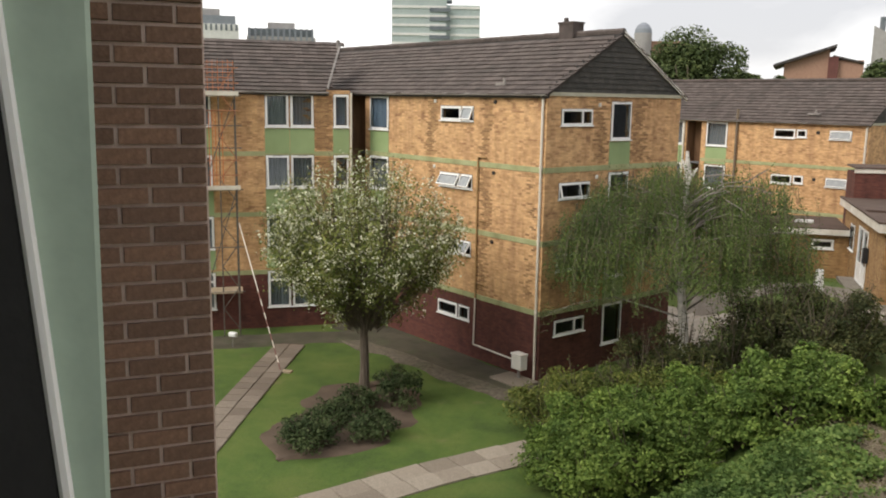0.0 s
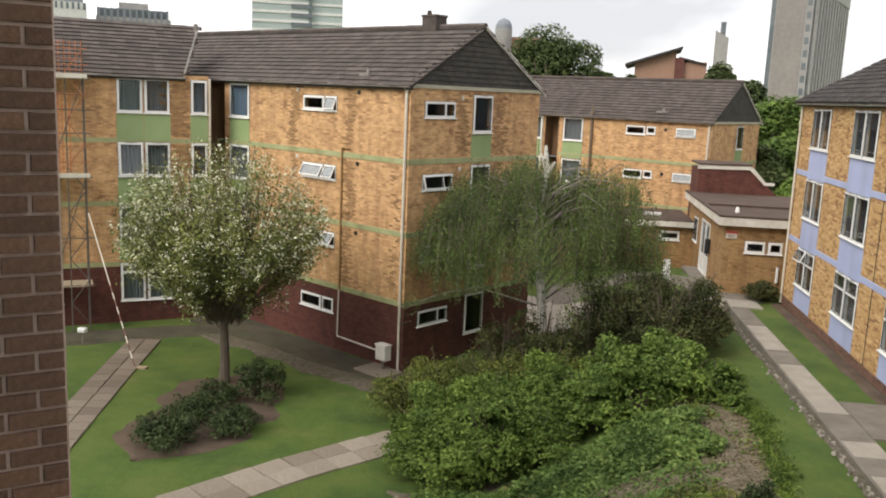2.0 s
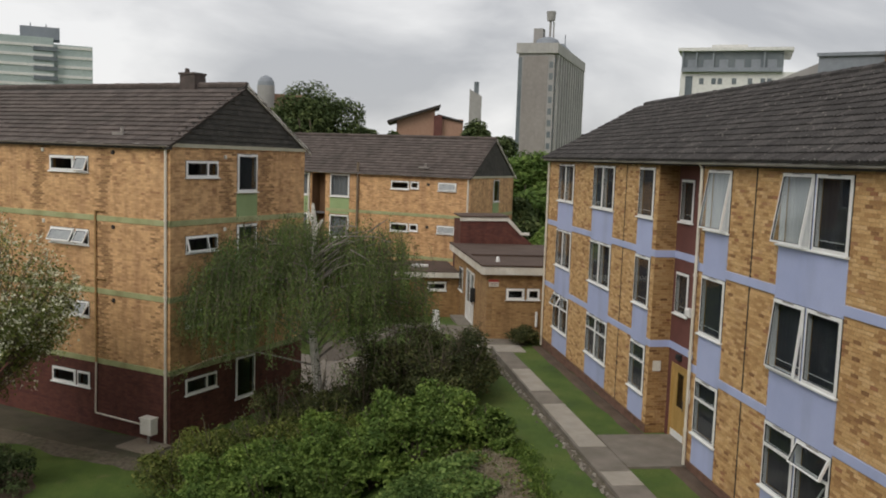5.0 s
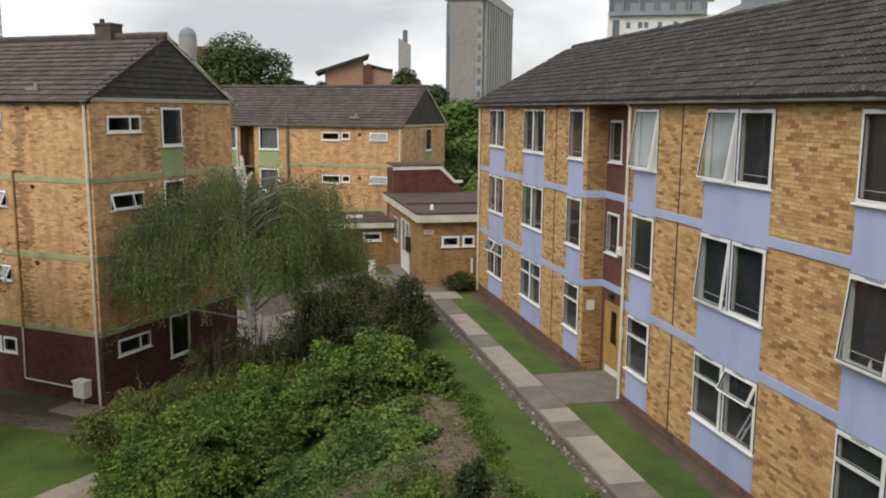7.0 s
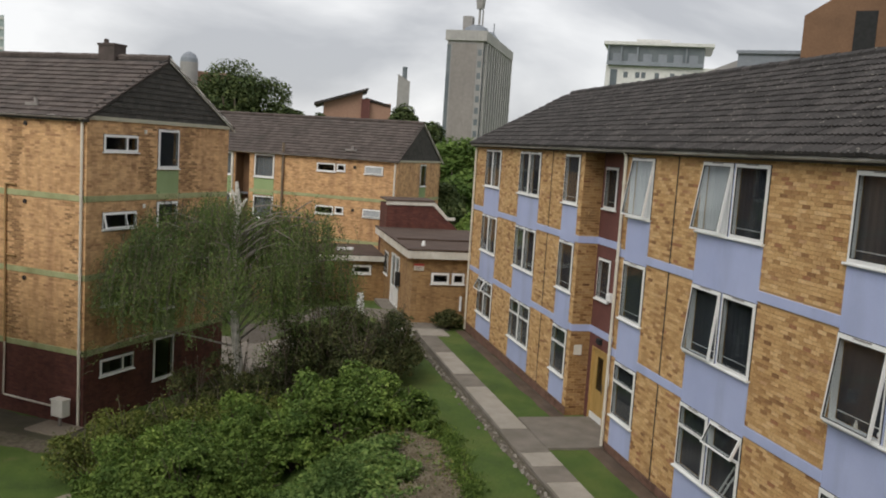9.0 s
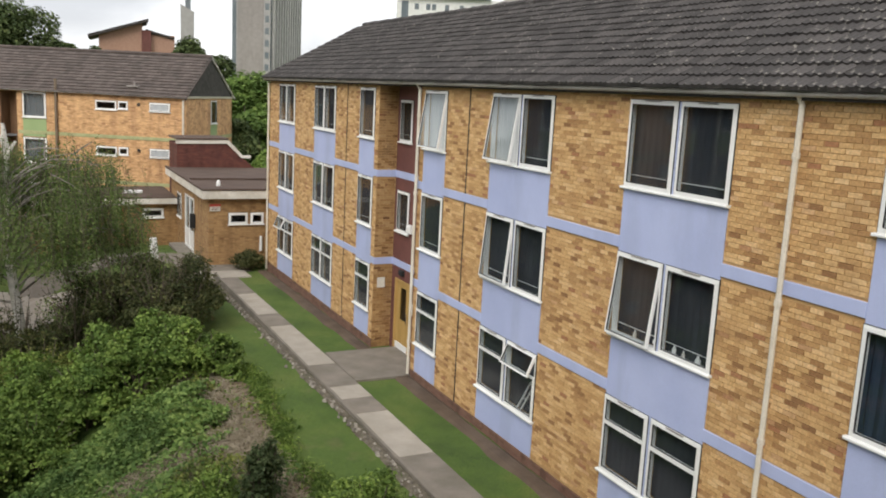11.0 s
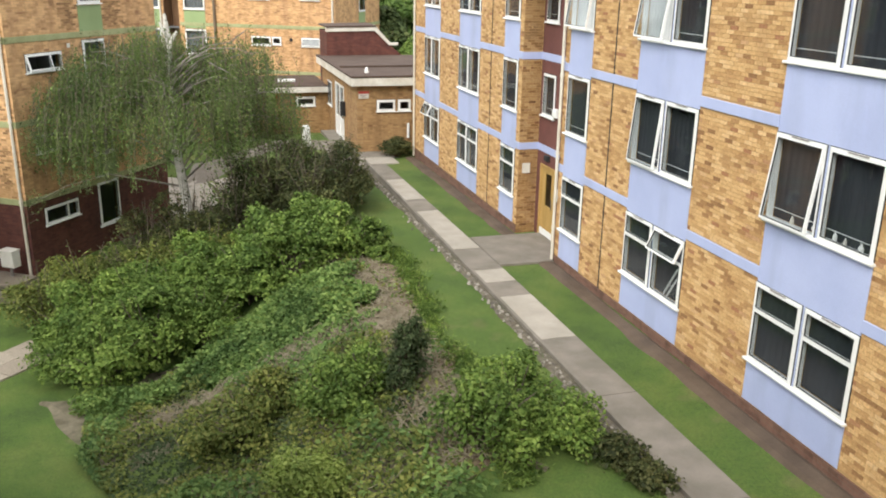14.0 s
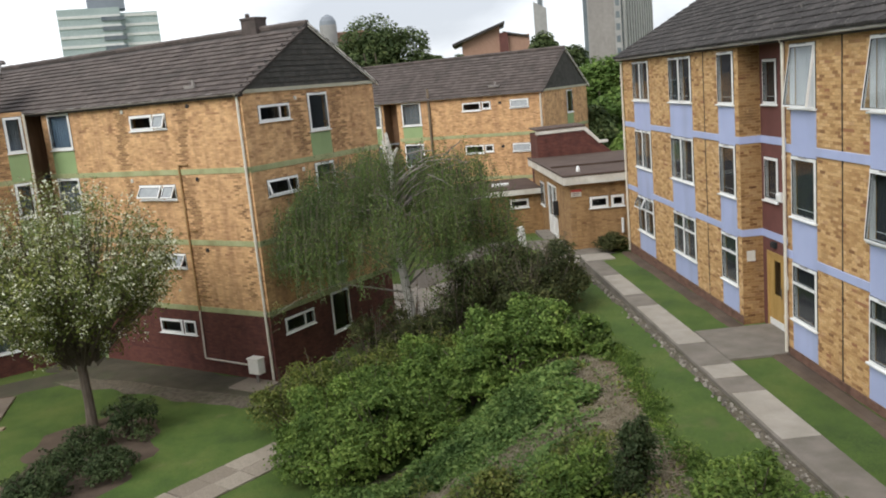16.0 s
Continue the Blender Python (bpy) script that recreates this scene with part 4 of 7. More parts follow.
# ---- green-panelled blocks ----
def gable_roof(b, corner, th, length, width, eave, rise, mat, seed, over=0.25, cut=None):
    """A pitched roof over a block: front slope over the left face, back slope, hung-tile gable end at the corner."""
    u, s = Vector((math.sin(th), math.cos(th), 0)), Vector((-math.cos(th), math.sin(th), 0))
    c = Vector((corner[0], corner[1], 0))
    half = width / 2
    up = u * (half + over) + Vector((0, 0, rise + over * rise / half))
    run = up.length
    ev = eave - over * rise / half + 0.06
    o = c + s * length - u * over + Vector((0, 0, ev))
    roof_slope(b, "roof", o, -s, up, length + 0.12, run, mat, w=0.34, gauge=0.33, seg=2, amp=0.012, thick=0.055, seed=seed, keep=cut)
    o2 = c + u * (width + over) - s * 0.12 + Vector((0, 0, ev))
    up2 = -u * (half + over) + Vector((0, 0, rise + over * rise / half))
    roof_slope(b, "roof", o2, s, up2, length + 0.12, run, mat, w=0.34, gauge=0.33, seg=2, amp=0.012, thick=0.055, seed=seed + 1)
    ridge = Solid()
    top = eave + rise + 0.08
    i = 0
    while i * 0.45 < length:
        p, q = c + u * half - s * 0.1 + s * (i * 0.45), c + u * half - s * 0.1 + s * (i * 0.45 + 0.44)
        ridge.tube([(p.x, p.y, top), (q.x, q.y, top + 0.008 * (i % 3))], 0.12, 6)
        i += 1
    part("ridge", ridge, mat, b)["kind"] = "stuff"
    # gable triangle of hung tiles
    mg = frame_at((corner[0], corner[1], 0), math.pi / 2 - th)
    V, F = [], []
    rnd = random.Random(seed + 5)
    rows = int(rise / 0.19)
    for j in range(rows):
        z0, z1 = eave + j * 0.19, eave + (j + 1) * 0.19 + 0.02
        x0 = half * (z0 - eave) / rise
        x1 = width - x0
        x = x0
        while x < x1:
            e = min(x + 0.27, x1)
            k = len(V)
            d = rnd.uniform(-.004, .004)
            V += [(x + .004, -0.06 + d, z0), (e - .004, -0.06 + d, z0), (e - .004, -0.025, z1), (x + .004, -0.025, z1), (x + .004, -0.02, z0), (e - .004, -0.02, z0)]
            F += [(k, k + 1, k + 2, k + 3), (k + 4, k + 5, k + 1, k)]
            x = e
    g = part("gable_wall", Solid().prism([(0, eave), (width, eave), (half, eave + rise)], -0.018, 0.2), M_soffit, b, at=mg)
    part("tile_hanging", mesh_of("tile_hanging", V, F, M_gable_tile), None, g)["kind"] = "stuff"
    for a, c2 in (((-over, eave - over * rise / half), (half, eave + rise)), ((width + over, eave - over * rise / half), (half, eave + rise))):
        t = 0.16
        s2 = Solid().prism([(a[0], a[1] + 0.1), (a[0], a[1] - 0.05), (c2[0], c2[1] - 0.05), (c2[0], c2[1] + 0.12)] if a[0] < c2[0] else [(c2[0], c2[1] + 0.12), (c2[0], c2[1] - 0.05), (a[0], a[1] - 0.05), (a[0], a[1] + 0.1)], -0.12, -0.065)
        part("verge_board", s2, M_trim if a[0] > half else M_soffit, b, at=mg)
    part("gable_trim", Solid().box(0, width, -0.07, 0.0, eave - 0.1, eave + 0.03), M_gable_trim, b, at=mg)


def low_windows(b, m, x0, x1, z0, z1, split, tilt_left=0, tilt_right=0, gap=0.08):
    light(b, m, x0, split, z0, z1, tilt=tilt_left, fr=0.085, frosted=True)
    light(b, m, split + gap, x1, z0, z1, tilt=tilt_right, fr=0.07, frosted=True)


def rooms(b, m, x0, x1, depth, z0, z1, floors):
    s = Solid()
    for z in floors:
        s.box(x0, x1, 0.35, depth, z - 0.1, z)
    s.box(x0, x1, depth - 0.1, depth, z0, z1)
    x = x0 + 0.1
    while x < x1:
        s.box(x, x + 0.1, 0.3, depth, z0, z1)
        x += 3.1
    part("interior", s, M_inside, b, at=m)


def stained_bricks(b, m, x, half, spans, seed):
    """Bricks darkened by damp in a ragged upright streak; spans: (z0, z1, how many of them are dark)."""
    rnd = random.Random(seed)
    s = Solid()
    for z0, z1, share in spans:
        z = math.ceil(z0 / 0.075) * 0.075
        while z + 0.075 < z1:
            off = 0.1125 if round(z / 0.075) % 2 else 0.0
            k = math.floor((x - 3 * half - off) / 0.225)
            while k * 0.225 + off < x + 3 * half:
                a = k * 0.225 + off
                d = abs(a + 0.1125 - x + 0.12 * math.sin(z * 1.7 + seed)) / half
                if rnd.random() < 1.5 * share * math.exp(-0.8 * d * d):
                    s.soft_box(a + 0.004, a + 0.221, -0.004, 0.05, z + 0.004, z + 0.071, 0.002)
                k += 1
            z += 0.075
    part("stained_brickwork", s, M_brick_stain, b, "damp-darkened bricks", at=m)["kind"] = "stuff"


def block_a():
    b = thing("apartment_building", "four-storey buff brick block with green panels and a tile-hung gable", "building")
    th, eave, W, L = AT, 7.76, 7.45, 24.0
    mL = frame_at((AX, AY, 0), -th)
    mG = frame_at((AX, AY, 0), math.pi / 2 - th)
    base = -2.9
    bands = (5.09, 2.49, -0.05)
    # left face: local x = -s
    holes, todo = [], []
    for k, z in enumerate((7.24, 4.64, 2.04, -0.56)):
        todo.append((-5.88, -3.88, z - 0.56, z, k))
        holes += [(-5.88, -4.62, z - 0.56, z), (-4.54, -3.88, z - 0.56, z)]
    tall = [(-10.93, -9.5, z - 1.45, z) for z in (7.6, 5.0, 2.4, -0.2)]
    holes += tall + [(-12.5, -11.3, -2.8, 7.6)]
    upper = skin(-L, 0, 0.05, eave, holes, 0.25, y=0.0)
    lower = skin(-L, 0, base, -0.1, [h for h in holes], 0.25, y=0.0)
    part("wall", upper, M_wall_buff, b, at=mL)
    part("ground_wall", lower, M_wall_red, b, "dark red brick lower storey", at=mL)
    for x0, x1, z0, z1, k in todo:
        low_windows(b, mL, x0, x1, z0, z1, -4.62, tilt_left=(0, 30, 0, 0)[k], tilt_right=(22, 30, 34, 0)[k])
    for k, (x0, x1, z0, z1) in enumerate(tall):
        light(b, mL, x0, x1, z0, z1, curtain_or_dark=M_curtain_blue if k == 0 else M_curtain, fr=0.085)
        panel(b, mL, x0, x1, z0 - 1.05, z0 - 0.06, M_green, "spandrel_panel")
    for z in bands:
        panel(b, mL, -11.25, 0.02, z - 0.1, z + 0.1, M_band, "storey_band", y=-0.02)
        panel(b, mL, -L, -12.52, z - 0.1, z + 0.1, M_band, "storey_band", y=-0.02)
    part("recess_lining", Solid().box(-12.5, -11.3, 0.9, 1.0, base, 7.7).box(-12.52, -12.44, 0.01, 0.9, base, 7.7).box(-11.36, -11.28, 0.01, 0.9, base, 7.7), M_recess_wood, b, "dark brown boarded recess", at=mL)
    # gable face
    gh = []
    gw = []
    for k, z in enumerate((7.22, 4.62, 2.02, -0.40)):
        gh.append((0.72, 2.32, z - 0.58, z))
        gw.append((3.34, 4.46, z + 0.28 - 1.4, z + 0.28) if k < 3 else (3.34, 4.46, -1.72, -0.12))
    part("wall", skin(0.25, W, 0.05, eave, gh + gw, 0.25), M_wall_buff, b, at=mG)
    part("ground_wall", skin(0.25, W, base, -0.1, gh + gw, 0.25), M_wall_red, b, "dark red brick lower storey", at=mG)
    part("corner", Solid().box(0.004, 0.25, -0.003, 0.24, 0.05, eave), M_wall_buff, b, at=mG)
    part("corner", Solid().box(0.004, 0.25, -0.003, 0.24, base, -0.1), M_wall_red, b, at=mG)
    for k, (x0, x1, z0, z1) in enumerate(gh):
        light(b, mG, x0, x1, z0, z1, mull=(1.78,), tilt=(0, 16, 0, 0)[k], fr=0.075)
    for k, (x0, x1, z0, z1) in enumerate(gw):
        light(b, mG, x0, x1, z0, z1, fr=0.08)
        if k < 3:
            panel(b, mG, x0 - 0.04, x1 + 0.02, z0 - 1.12, z0 - 0.06, M_green, "spandrel_panel")
    for z in bands:
        panel(b, mG, -0.02, W, z - 0.1, z + 0.1, M_band, "storey_band", y=-0.02)
    part("end_wall", Solid().box(0, L, 0, 0.25, base, eave), M_wall_buff, b, at=mG @ Matrix.Translation((W - 0.25, 0.0, 0)) @ Matrix.Rotation(math.pi / 2, 4, 'Z') @ Matrix.Translation((0.25, -0.25, 0)))
    rooms(b, mL, -L + 0.3, -0.4, 3.2, base, eave, (5.1, 2.5, -0.1, -2.6))
    rooms(b, mG, 0.5, W - 0.3, 3.0, base, eave, (5.1, 2.5, -0.1, -2.6))
    gable_roof(b, (AX, AY), th, 20.5, W, eave, 2.18, M_tile_brown, 31)
    # pipes, vents, box
    pipe(b, mL, [(-0.14, -0.07, -2.55), (-0.14, -0.07, 7.55), (-0.14, -0.2, 7.72)], 0.05, M_pipe, clips=(0, 2.6, 5.2))
    pipe(b, mL, [(-3.5, -0.06, 5.36), (-3.5, -0.06, -0.1)], 0.038, M_rust_pipe, clips=(2.4, 4.6))
    pipe(b, mL, [(-3.5, -0.06, -0.1), (-3.55, -0.06, -1.95), (-3.5, -0.06, -1.98), (-1.2, -0.06, -2.02)], 0.035, M_pipe)
    for wz in (5.36, 2.95, 0.5):
        part("waste_pipe", Solid().tube([(-3.5, -0.06, wz), (-3.03, -0.06, wz)], 0.03, 6), M_rust_pipe, b, at=mL)
    for z in (7.42, 4.82, 2.22):
        for x in (-2.65, -3.1):
            part("air_vent", Solid().tube([(x, -0.05, z), (x, 0.03, z)], 0.075, 10), M_soffit, b, at=mL) if x > -3 else None
        part("air_vent", Solid().soft_box(-6.3, -6.18, -0.05, 0.02, z - 0.07, z + 0.07, 0.02), M_trim, b, at=mL)
        part("air_vent", Solid().soft_box(2.62, 2.74, -0.05, 0.02, z - 0.12, z + 0.02, 0.02), M_trim, b, at=mG)
    part("gutter", Solid().tube([(-14.8, -0.22, 7.70), (0.15, -0.22, 7.70)], 0.055, 8), M_gutter, b, at=mL)
    part("fascia", Solid().box(-14.8, 0.1, -0.16, -0.004, 7.58, 7.72), M_soffit, b, at=mL)
    stained_bricks(b, mL, -6.42, 0.2, ((5.2, 7.7, 0.95), (2.62, 5.0, 0.4), (0.07, 2.4, 0.25)), 61)
    stained_bricks(b, mL, -3.16, 0.2, ((5.2, 7.7, 0.6), (2.62, 5.0, 0.8), (0.07, 2.4, 0.7)), 62)
    stained_bricks(b, mL, -0.55, 0.25, ((0.07, 2.4, 0.3), (2.62, 5.0, 0.2)), 63)
    stained_bricks(b, mG, 2.75, 0.3, ((5.2, 7.6, 0.5), (2.62, 5.0, 0.4)), 64)
    stained_bricks(b, mG, 5.0, 0.4, ((5.2, 7.6, 0.55), (2.62, 5.0, 0.4)), 65)
    # chimney and roof vent
    u, s = Vector((math.sin(th), math.cos(th), 0)), Vector((-math.cos(th), math.sin(th), 0))
    mc = frame_at((AX, AY, 0), -th)
    ch = Solid().soft_box(-2.95, -2.2, 3.45, 4.05, 9.4, 10.42, 0.01).box(-2.98, -2.17, 3.42, 4.08, 10.42, 10.5)
    part("chimney", ch, M_chimney, b, "small sooty brick chimney stack", at=mc)
    part("chimney_pot", Solid().tube([(-2.85, 3.75, 10.5), (-2.85, 3.75, 10.68)], [0.1, 0.08], 10), M_chimney, b, at=mc)
    part("roof_vent", Solid().box(-2.95, -2.45, 0.22, 0.5, 8.02, 8.12).tube([(-2.65, 0.4, 8.0), (-2.65, 0.4, 8.3)], 0.06, 8), M_gutter, b, at=mc)
    return b


block_a()
mA = frame_at((AX, AY, 0), -AT)
box = thing("meter_box", "cream plastic utility box on a short post", "utility box", at=mA @ Matrix.Translation((-0.48, -0.5, -2.55)))
part("cabinet", Solid().soft_box(-0.25, 0.25, -0.17, 0.17, 0.45, 0.98, 0.03), M_box, box)
part("cover", Solid().soft_box(-0.27, 0.27, -0.19, 0.19, 0.982, 1.03, 0.01), M_box, box)
part("post", Solid().tube([(0, 0, 0), (0, 0, 0.42)], 0.05, 8), M_gutter, box)
part("concrete_pad", Solid().soft_box(-0.75, 0.75, -0.75, 0.3, -0.12, 0.11, 0.02), M_slab, box)


def block_c():
    b = thing("apartment_building", "four-storey buff brick wing with green panels, partly scaffolded", "building")
    th, eave, L = CT, 7.8, 14.0
    m = frame_at((CX, CY, 0), -th)
    base = -2.9
    wins, holes = [], []
    for k, z in enumerate((7.62, 5.02, 2.42, -0.02)):
        h = 1.4 if k < 3 else 1.6
        wins += [(-3.28, -2.30, z - h, z, k, 0), (-2.22, -1.24, z - h, z, k, 1), (0.28 - 0.66, 0.28, z - h, z, k, 2), (-6.6, -5.5, z - h, z, k, 3)]
    holes = [w[:4] for w in wins]
    part("wall", skin(-L, 0.34, 0.05, eave, holes, 0.25), M_wall_buff, b, at=m)
    part("ground_wall", skin(-L, 0.34, base, -0.1, holes, 0.25), M_wall_red, b, "dark red brick lower storey", at=m)
    for x0, x1, z0, z1, k, q in wins:
        light(b, m, x0, x1, z0, z1, curtain_or_dark=M_curtain, fr=0.085, tilt=15 if (k == 1 and q == 0) else 0, transom=0.34 if k == 3 else 0)
        if k < 3:
            panel(b, m, x0 - 0.03, x1 + 0.03, z0 - (1.12 if k < 2 else 0.9), z0 - 0.06, M_green, "spandrel_panel")
    stained_bricks(b, m, -0.8, 0.42, ((0.07, 2.4, 0.8), (2.62, 5.0, 0.85), (5.2, 7.5, 0.9)), 66)
    for z in (5.09, 2.49, -0.05):
        panel(b, m, -L, 0.34, z - 0.1, z + 0.1, M_band, "storey_band", y=-0.005)
    pipe(b, m, [(0.38, -0.05, base), (0.38, -0.05, 7.7)], 0.05, M_pipe, clips=(0, 2.6, 5.2))
    rooms(b, m, -L + 0.3, 0.2, 3.0, base, eave, (5.1, 2.5, -0.1, -2.6))
    part("side_wall", Solid().box(0, 4.0, 0, 0.2, base, eave), M_recess_wood, b, at=m @ Matrix.Translation((0.34, 0.05, 0)) @ Matrix.Rotation(math.pi / 2, 4, 'Z'))
    s, inw = Vector((-math.cos(th), math.sin(th), 0)), Vector((math.sin(th), math.cos(th), 0))
    o = Vector((CX, CY, 0)) + s * L - inw * 0.25 + Vector((0, 0, 7.72))
    up = inw * 4.1 + Vector((0, 0, 2.35))
    roof_slope(b, "roof", o, -s, up, L + 0.8, up.length, M_tile_brown, w=0.34, gauge=0.33, seg=2, amp=0.012, thick=0.055, seed=41, keep=lambda x, y: x < L - 0.62 + 0.27 * y)
    back = Solid().prism([(-0.1, 10.05), (-0.1, 9.95), (-4.2, 7.6), (-4.2, 7.7)], 0, L + 1.5)
    part("gutter", Solid().tube([(-L, -0.22, 7.68), (-0.6, -0.22, 7.68)], 0.055, 8), M_gutter, b, at=m)
    part("fascia", Solid().box(-L, -0.6, -0.16, -0.004, 7.56, 7.7), M_soffit, b, at=m)
    part("roof_back", Solid().box(-L, 0.2, 3.9, 8.0, 7.4, 7.7), M_soffit, b, at=m)
    a, c = Vector((-0.66, -0.2, 7.84)), Vector((0.42, 3.4, 9.92))
    part("valley_flashing", Solid().tube([a, c], 0.05, 6), M_gutter, b, "pale lead valley between two roofs", at=m)
    part("end_wall", Solid().box(-0.01, 0.25, 0.25, 7.5, base, eave), M_wall_buff, b, at=m @ Matrix.Translation((-L, 0, 0)))
    part("roof_vent", Solid().tube([(0.3, 3.2, 9.7), (0.3, 3.2, 10.1)], 0.09, 8), M_gutter, b, at=m)
    return b


block_c()


def block_b():
    b = thing("apartment_building", "far buff brick block with green bands and a tile-hung gable", "building")
    th, eave, W, L = BT, 6.57, 7.8, 26.0
    mL = frame_at((BX, BY, 0), -th)
    mG = frame_at((BX, BY, 0), math.pi / 2 - th)
    base = -1.6
    holes, lows, talls = [], [], []
    for k, z in enumerate((6.14, 3.54, 0.94)):
        lows += [(-5.3, -4.05, z - 0.52, z, 0), (-3.96, -3.38, z - 0.45, z, 0), (-2.1, -0.9, z - 0.5, z, 11 if k < 2 else 0)]
        talls += [(-9.66, -8.25, z + 0.27 - 1.45, z + 0.27), (-12.6, -11.25, z + 0.27 - 1.45, z + 0.27)]
    holes = [w[:4] for w in lows + talls] + [(-11.05, -10.0, base, 6.4)]
    part("wall", skin(-L, 0, base, eave, holes, 0.25), M_wall_buff, b, at=mL)
    for x0, x1, z0, z1, t in lows:
        light(b, mL, x0, x1, z0, z1, tilt=t, fr=0.075, frosted=True)
    for x0, x1, z0, z1 in talls:
        light(b, mL, x0, x1, z0, z1, curtain_or_dark=M_curtain, fr=0.085)
        panel(b, mL, x0, x1, z0 - 1.1, z0 - 0.06, M_green, "spandrel_panel")
    for z in (4.1, 1.5):
        panel(b, mL, -9.95, 0.02, z - 0.1, z + 0.1, M_band, "storey_band", y=-0.02)
        panel(b, mG, 0, W, z - 0.1, z + 0.1, M_band, "storey_band", y=-0.02)
    part("recess_lining", Solid().box(-11.05, -10.0, 0.9, 1.0, base, 6.5).box(-11.1, -11.0, 0.01, 0.9, base, 6.5).box(-10.04, -9.96, 0.01, 0.9, base, 6.5), M_recess_wood, b, "dark brown boarded recess", at=mL)
    gw = (3.95, 5.0, 4.95, 6.35)
    part("wall", skin(0.25, W, base, eave, [gw], 0.25), M_wall_buff, b, at=mG)
    part("corner", Solid().box(0.004, 0.25, -0.003, 0.24, base, eave), M_wall_buff, b, at=mG)
    light(b, mG, *gw)
    panel(b, mG, 3.9, 5.05, 3.9, 4.89, M_green, "spandrel_panel")
    part("end_wall", Solid().box(-L, 0, W - 0.25, W, base, eave), M_wall_buff, b, at=mL)
    rooms(b, mL, -L + 0.3, -0.4, 3.2, base, eave, (3.9, 1.3, -1.3))
    gable_roof(b, (BX, BY), th, L, W, eave, 2.3, M_tile_brown, 51)
    pipe(b, mL, [(-0.12, -0.07, base), (-0.12, -0.07, 6.4)], 0.06, M_pipe)
    pipe(b, mL, [(-7.6, -0.1, 2), (-7.6, -0.1, 7.2)], 0.08, M_brown_pipe, name="soil_pipe")
    pipe(b, mL, [(-11.2, -0.07, base), (-11.2, -0.07, 6.4)], 0.06, M_pipe)
    for z in (6.0, 3.4):
        part("air_vent", Solid().tube([(-2.75, -0.05, z), (-2.75, 0.03, z)], 0.1, 10), M_soffit, b, at=mL)
    part("gutter", Solid().tube([(-L, -0.22, 6.5), (0.15, -0.22, 6.5)], 0.055, 6), M_gutter, b, at=mL)
    part("roof_vent", Solid().box(-3.6, -2.9, 0.3, 0.5, 6.95, 7.05).tube([(-3.2, 0.5, 6.9), (-3.2, 0.5, 7.25)], 0.06, 6), M_gutter, b, at=mL)
    return b


block_b()


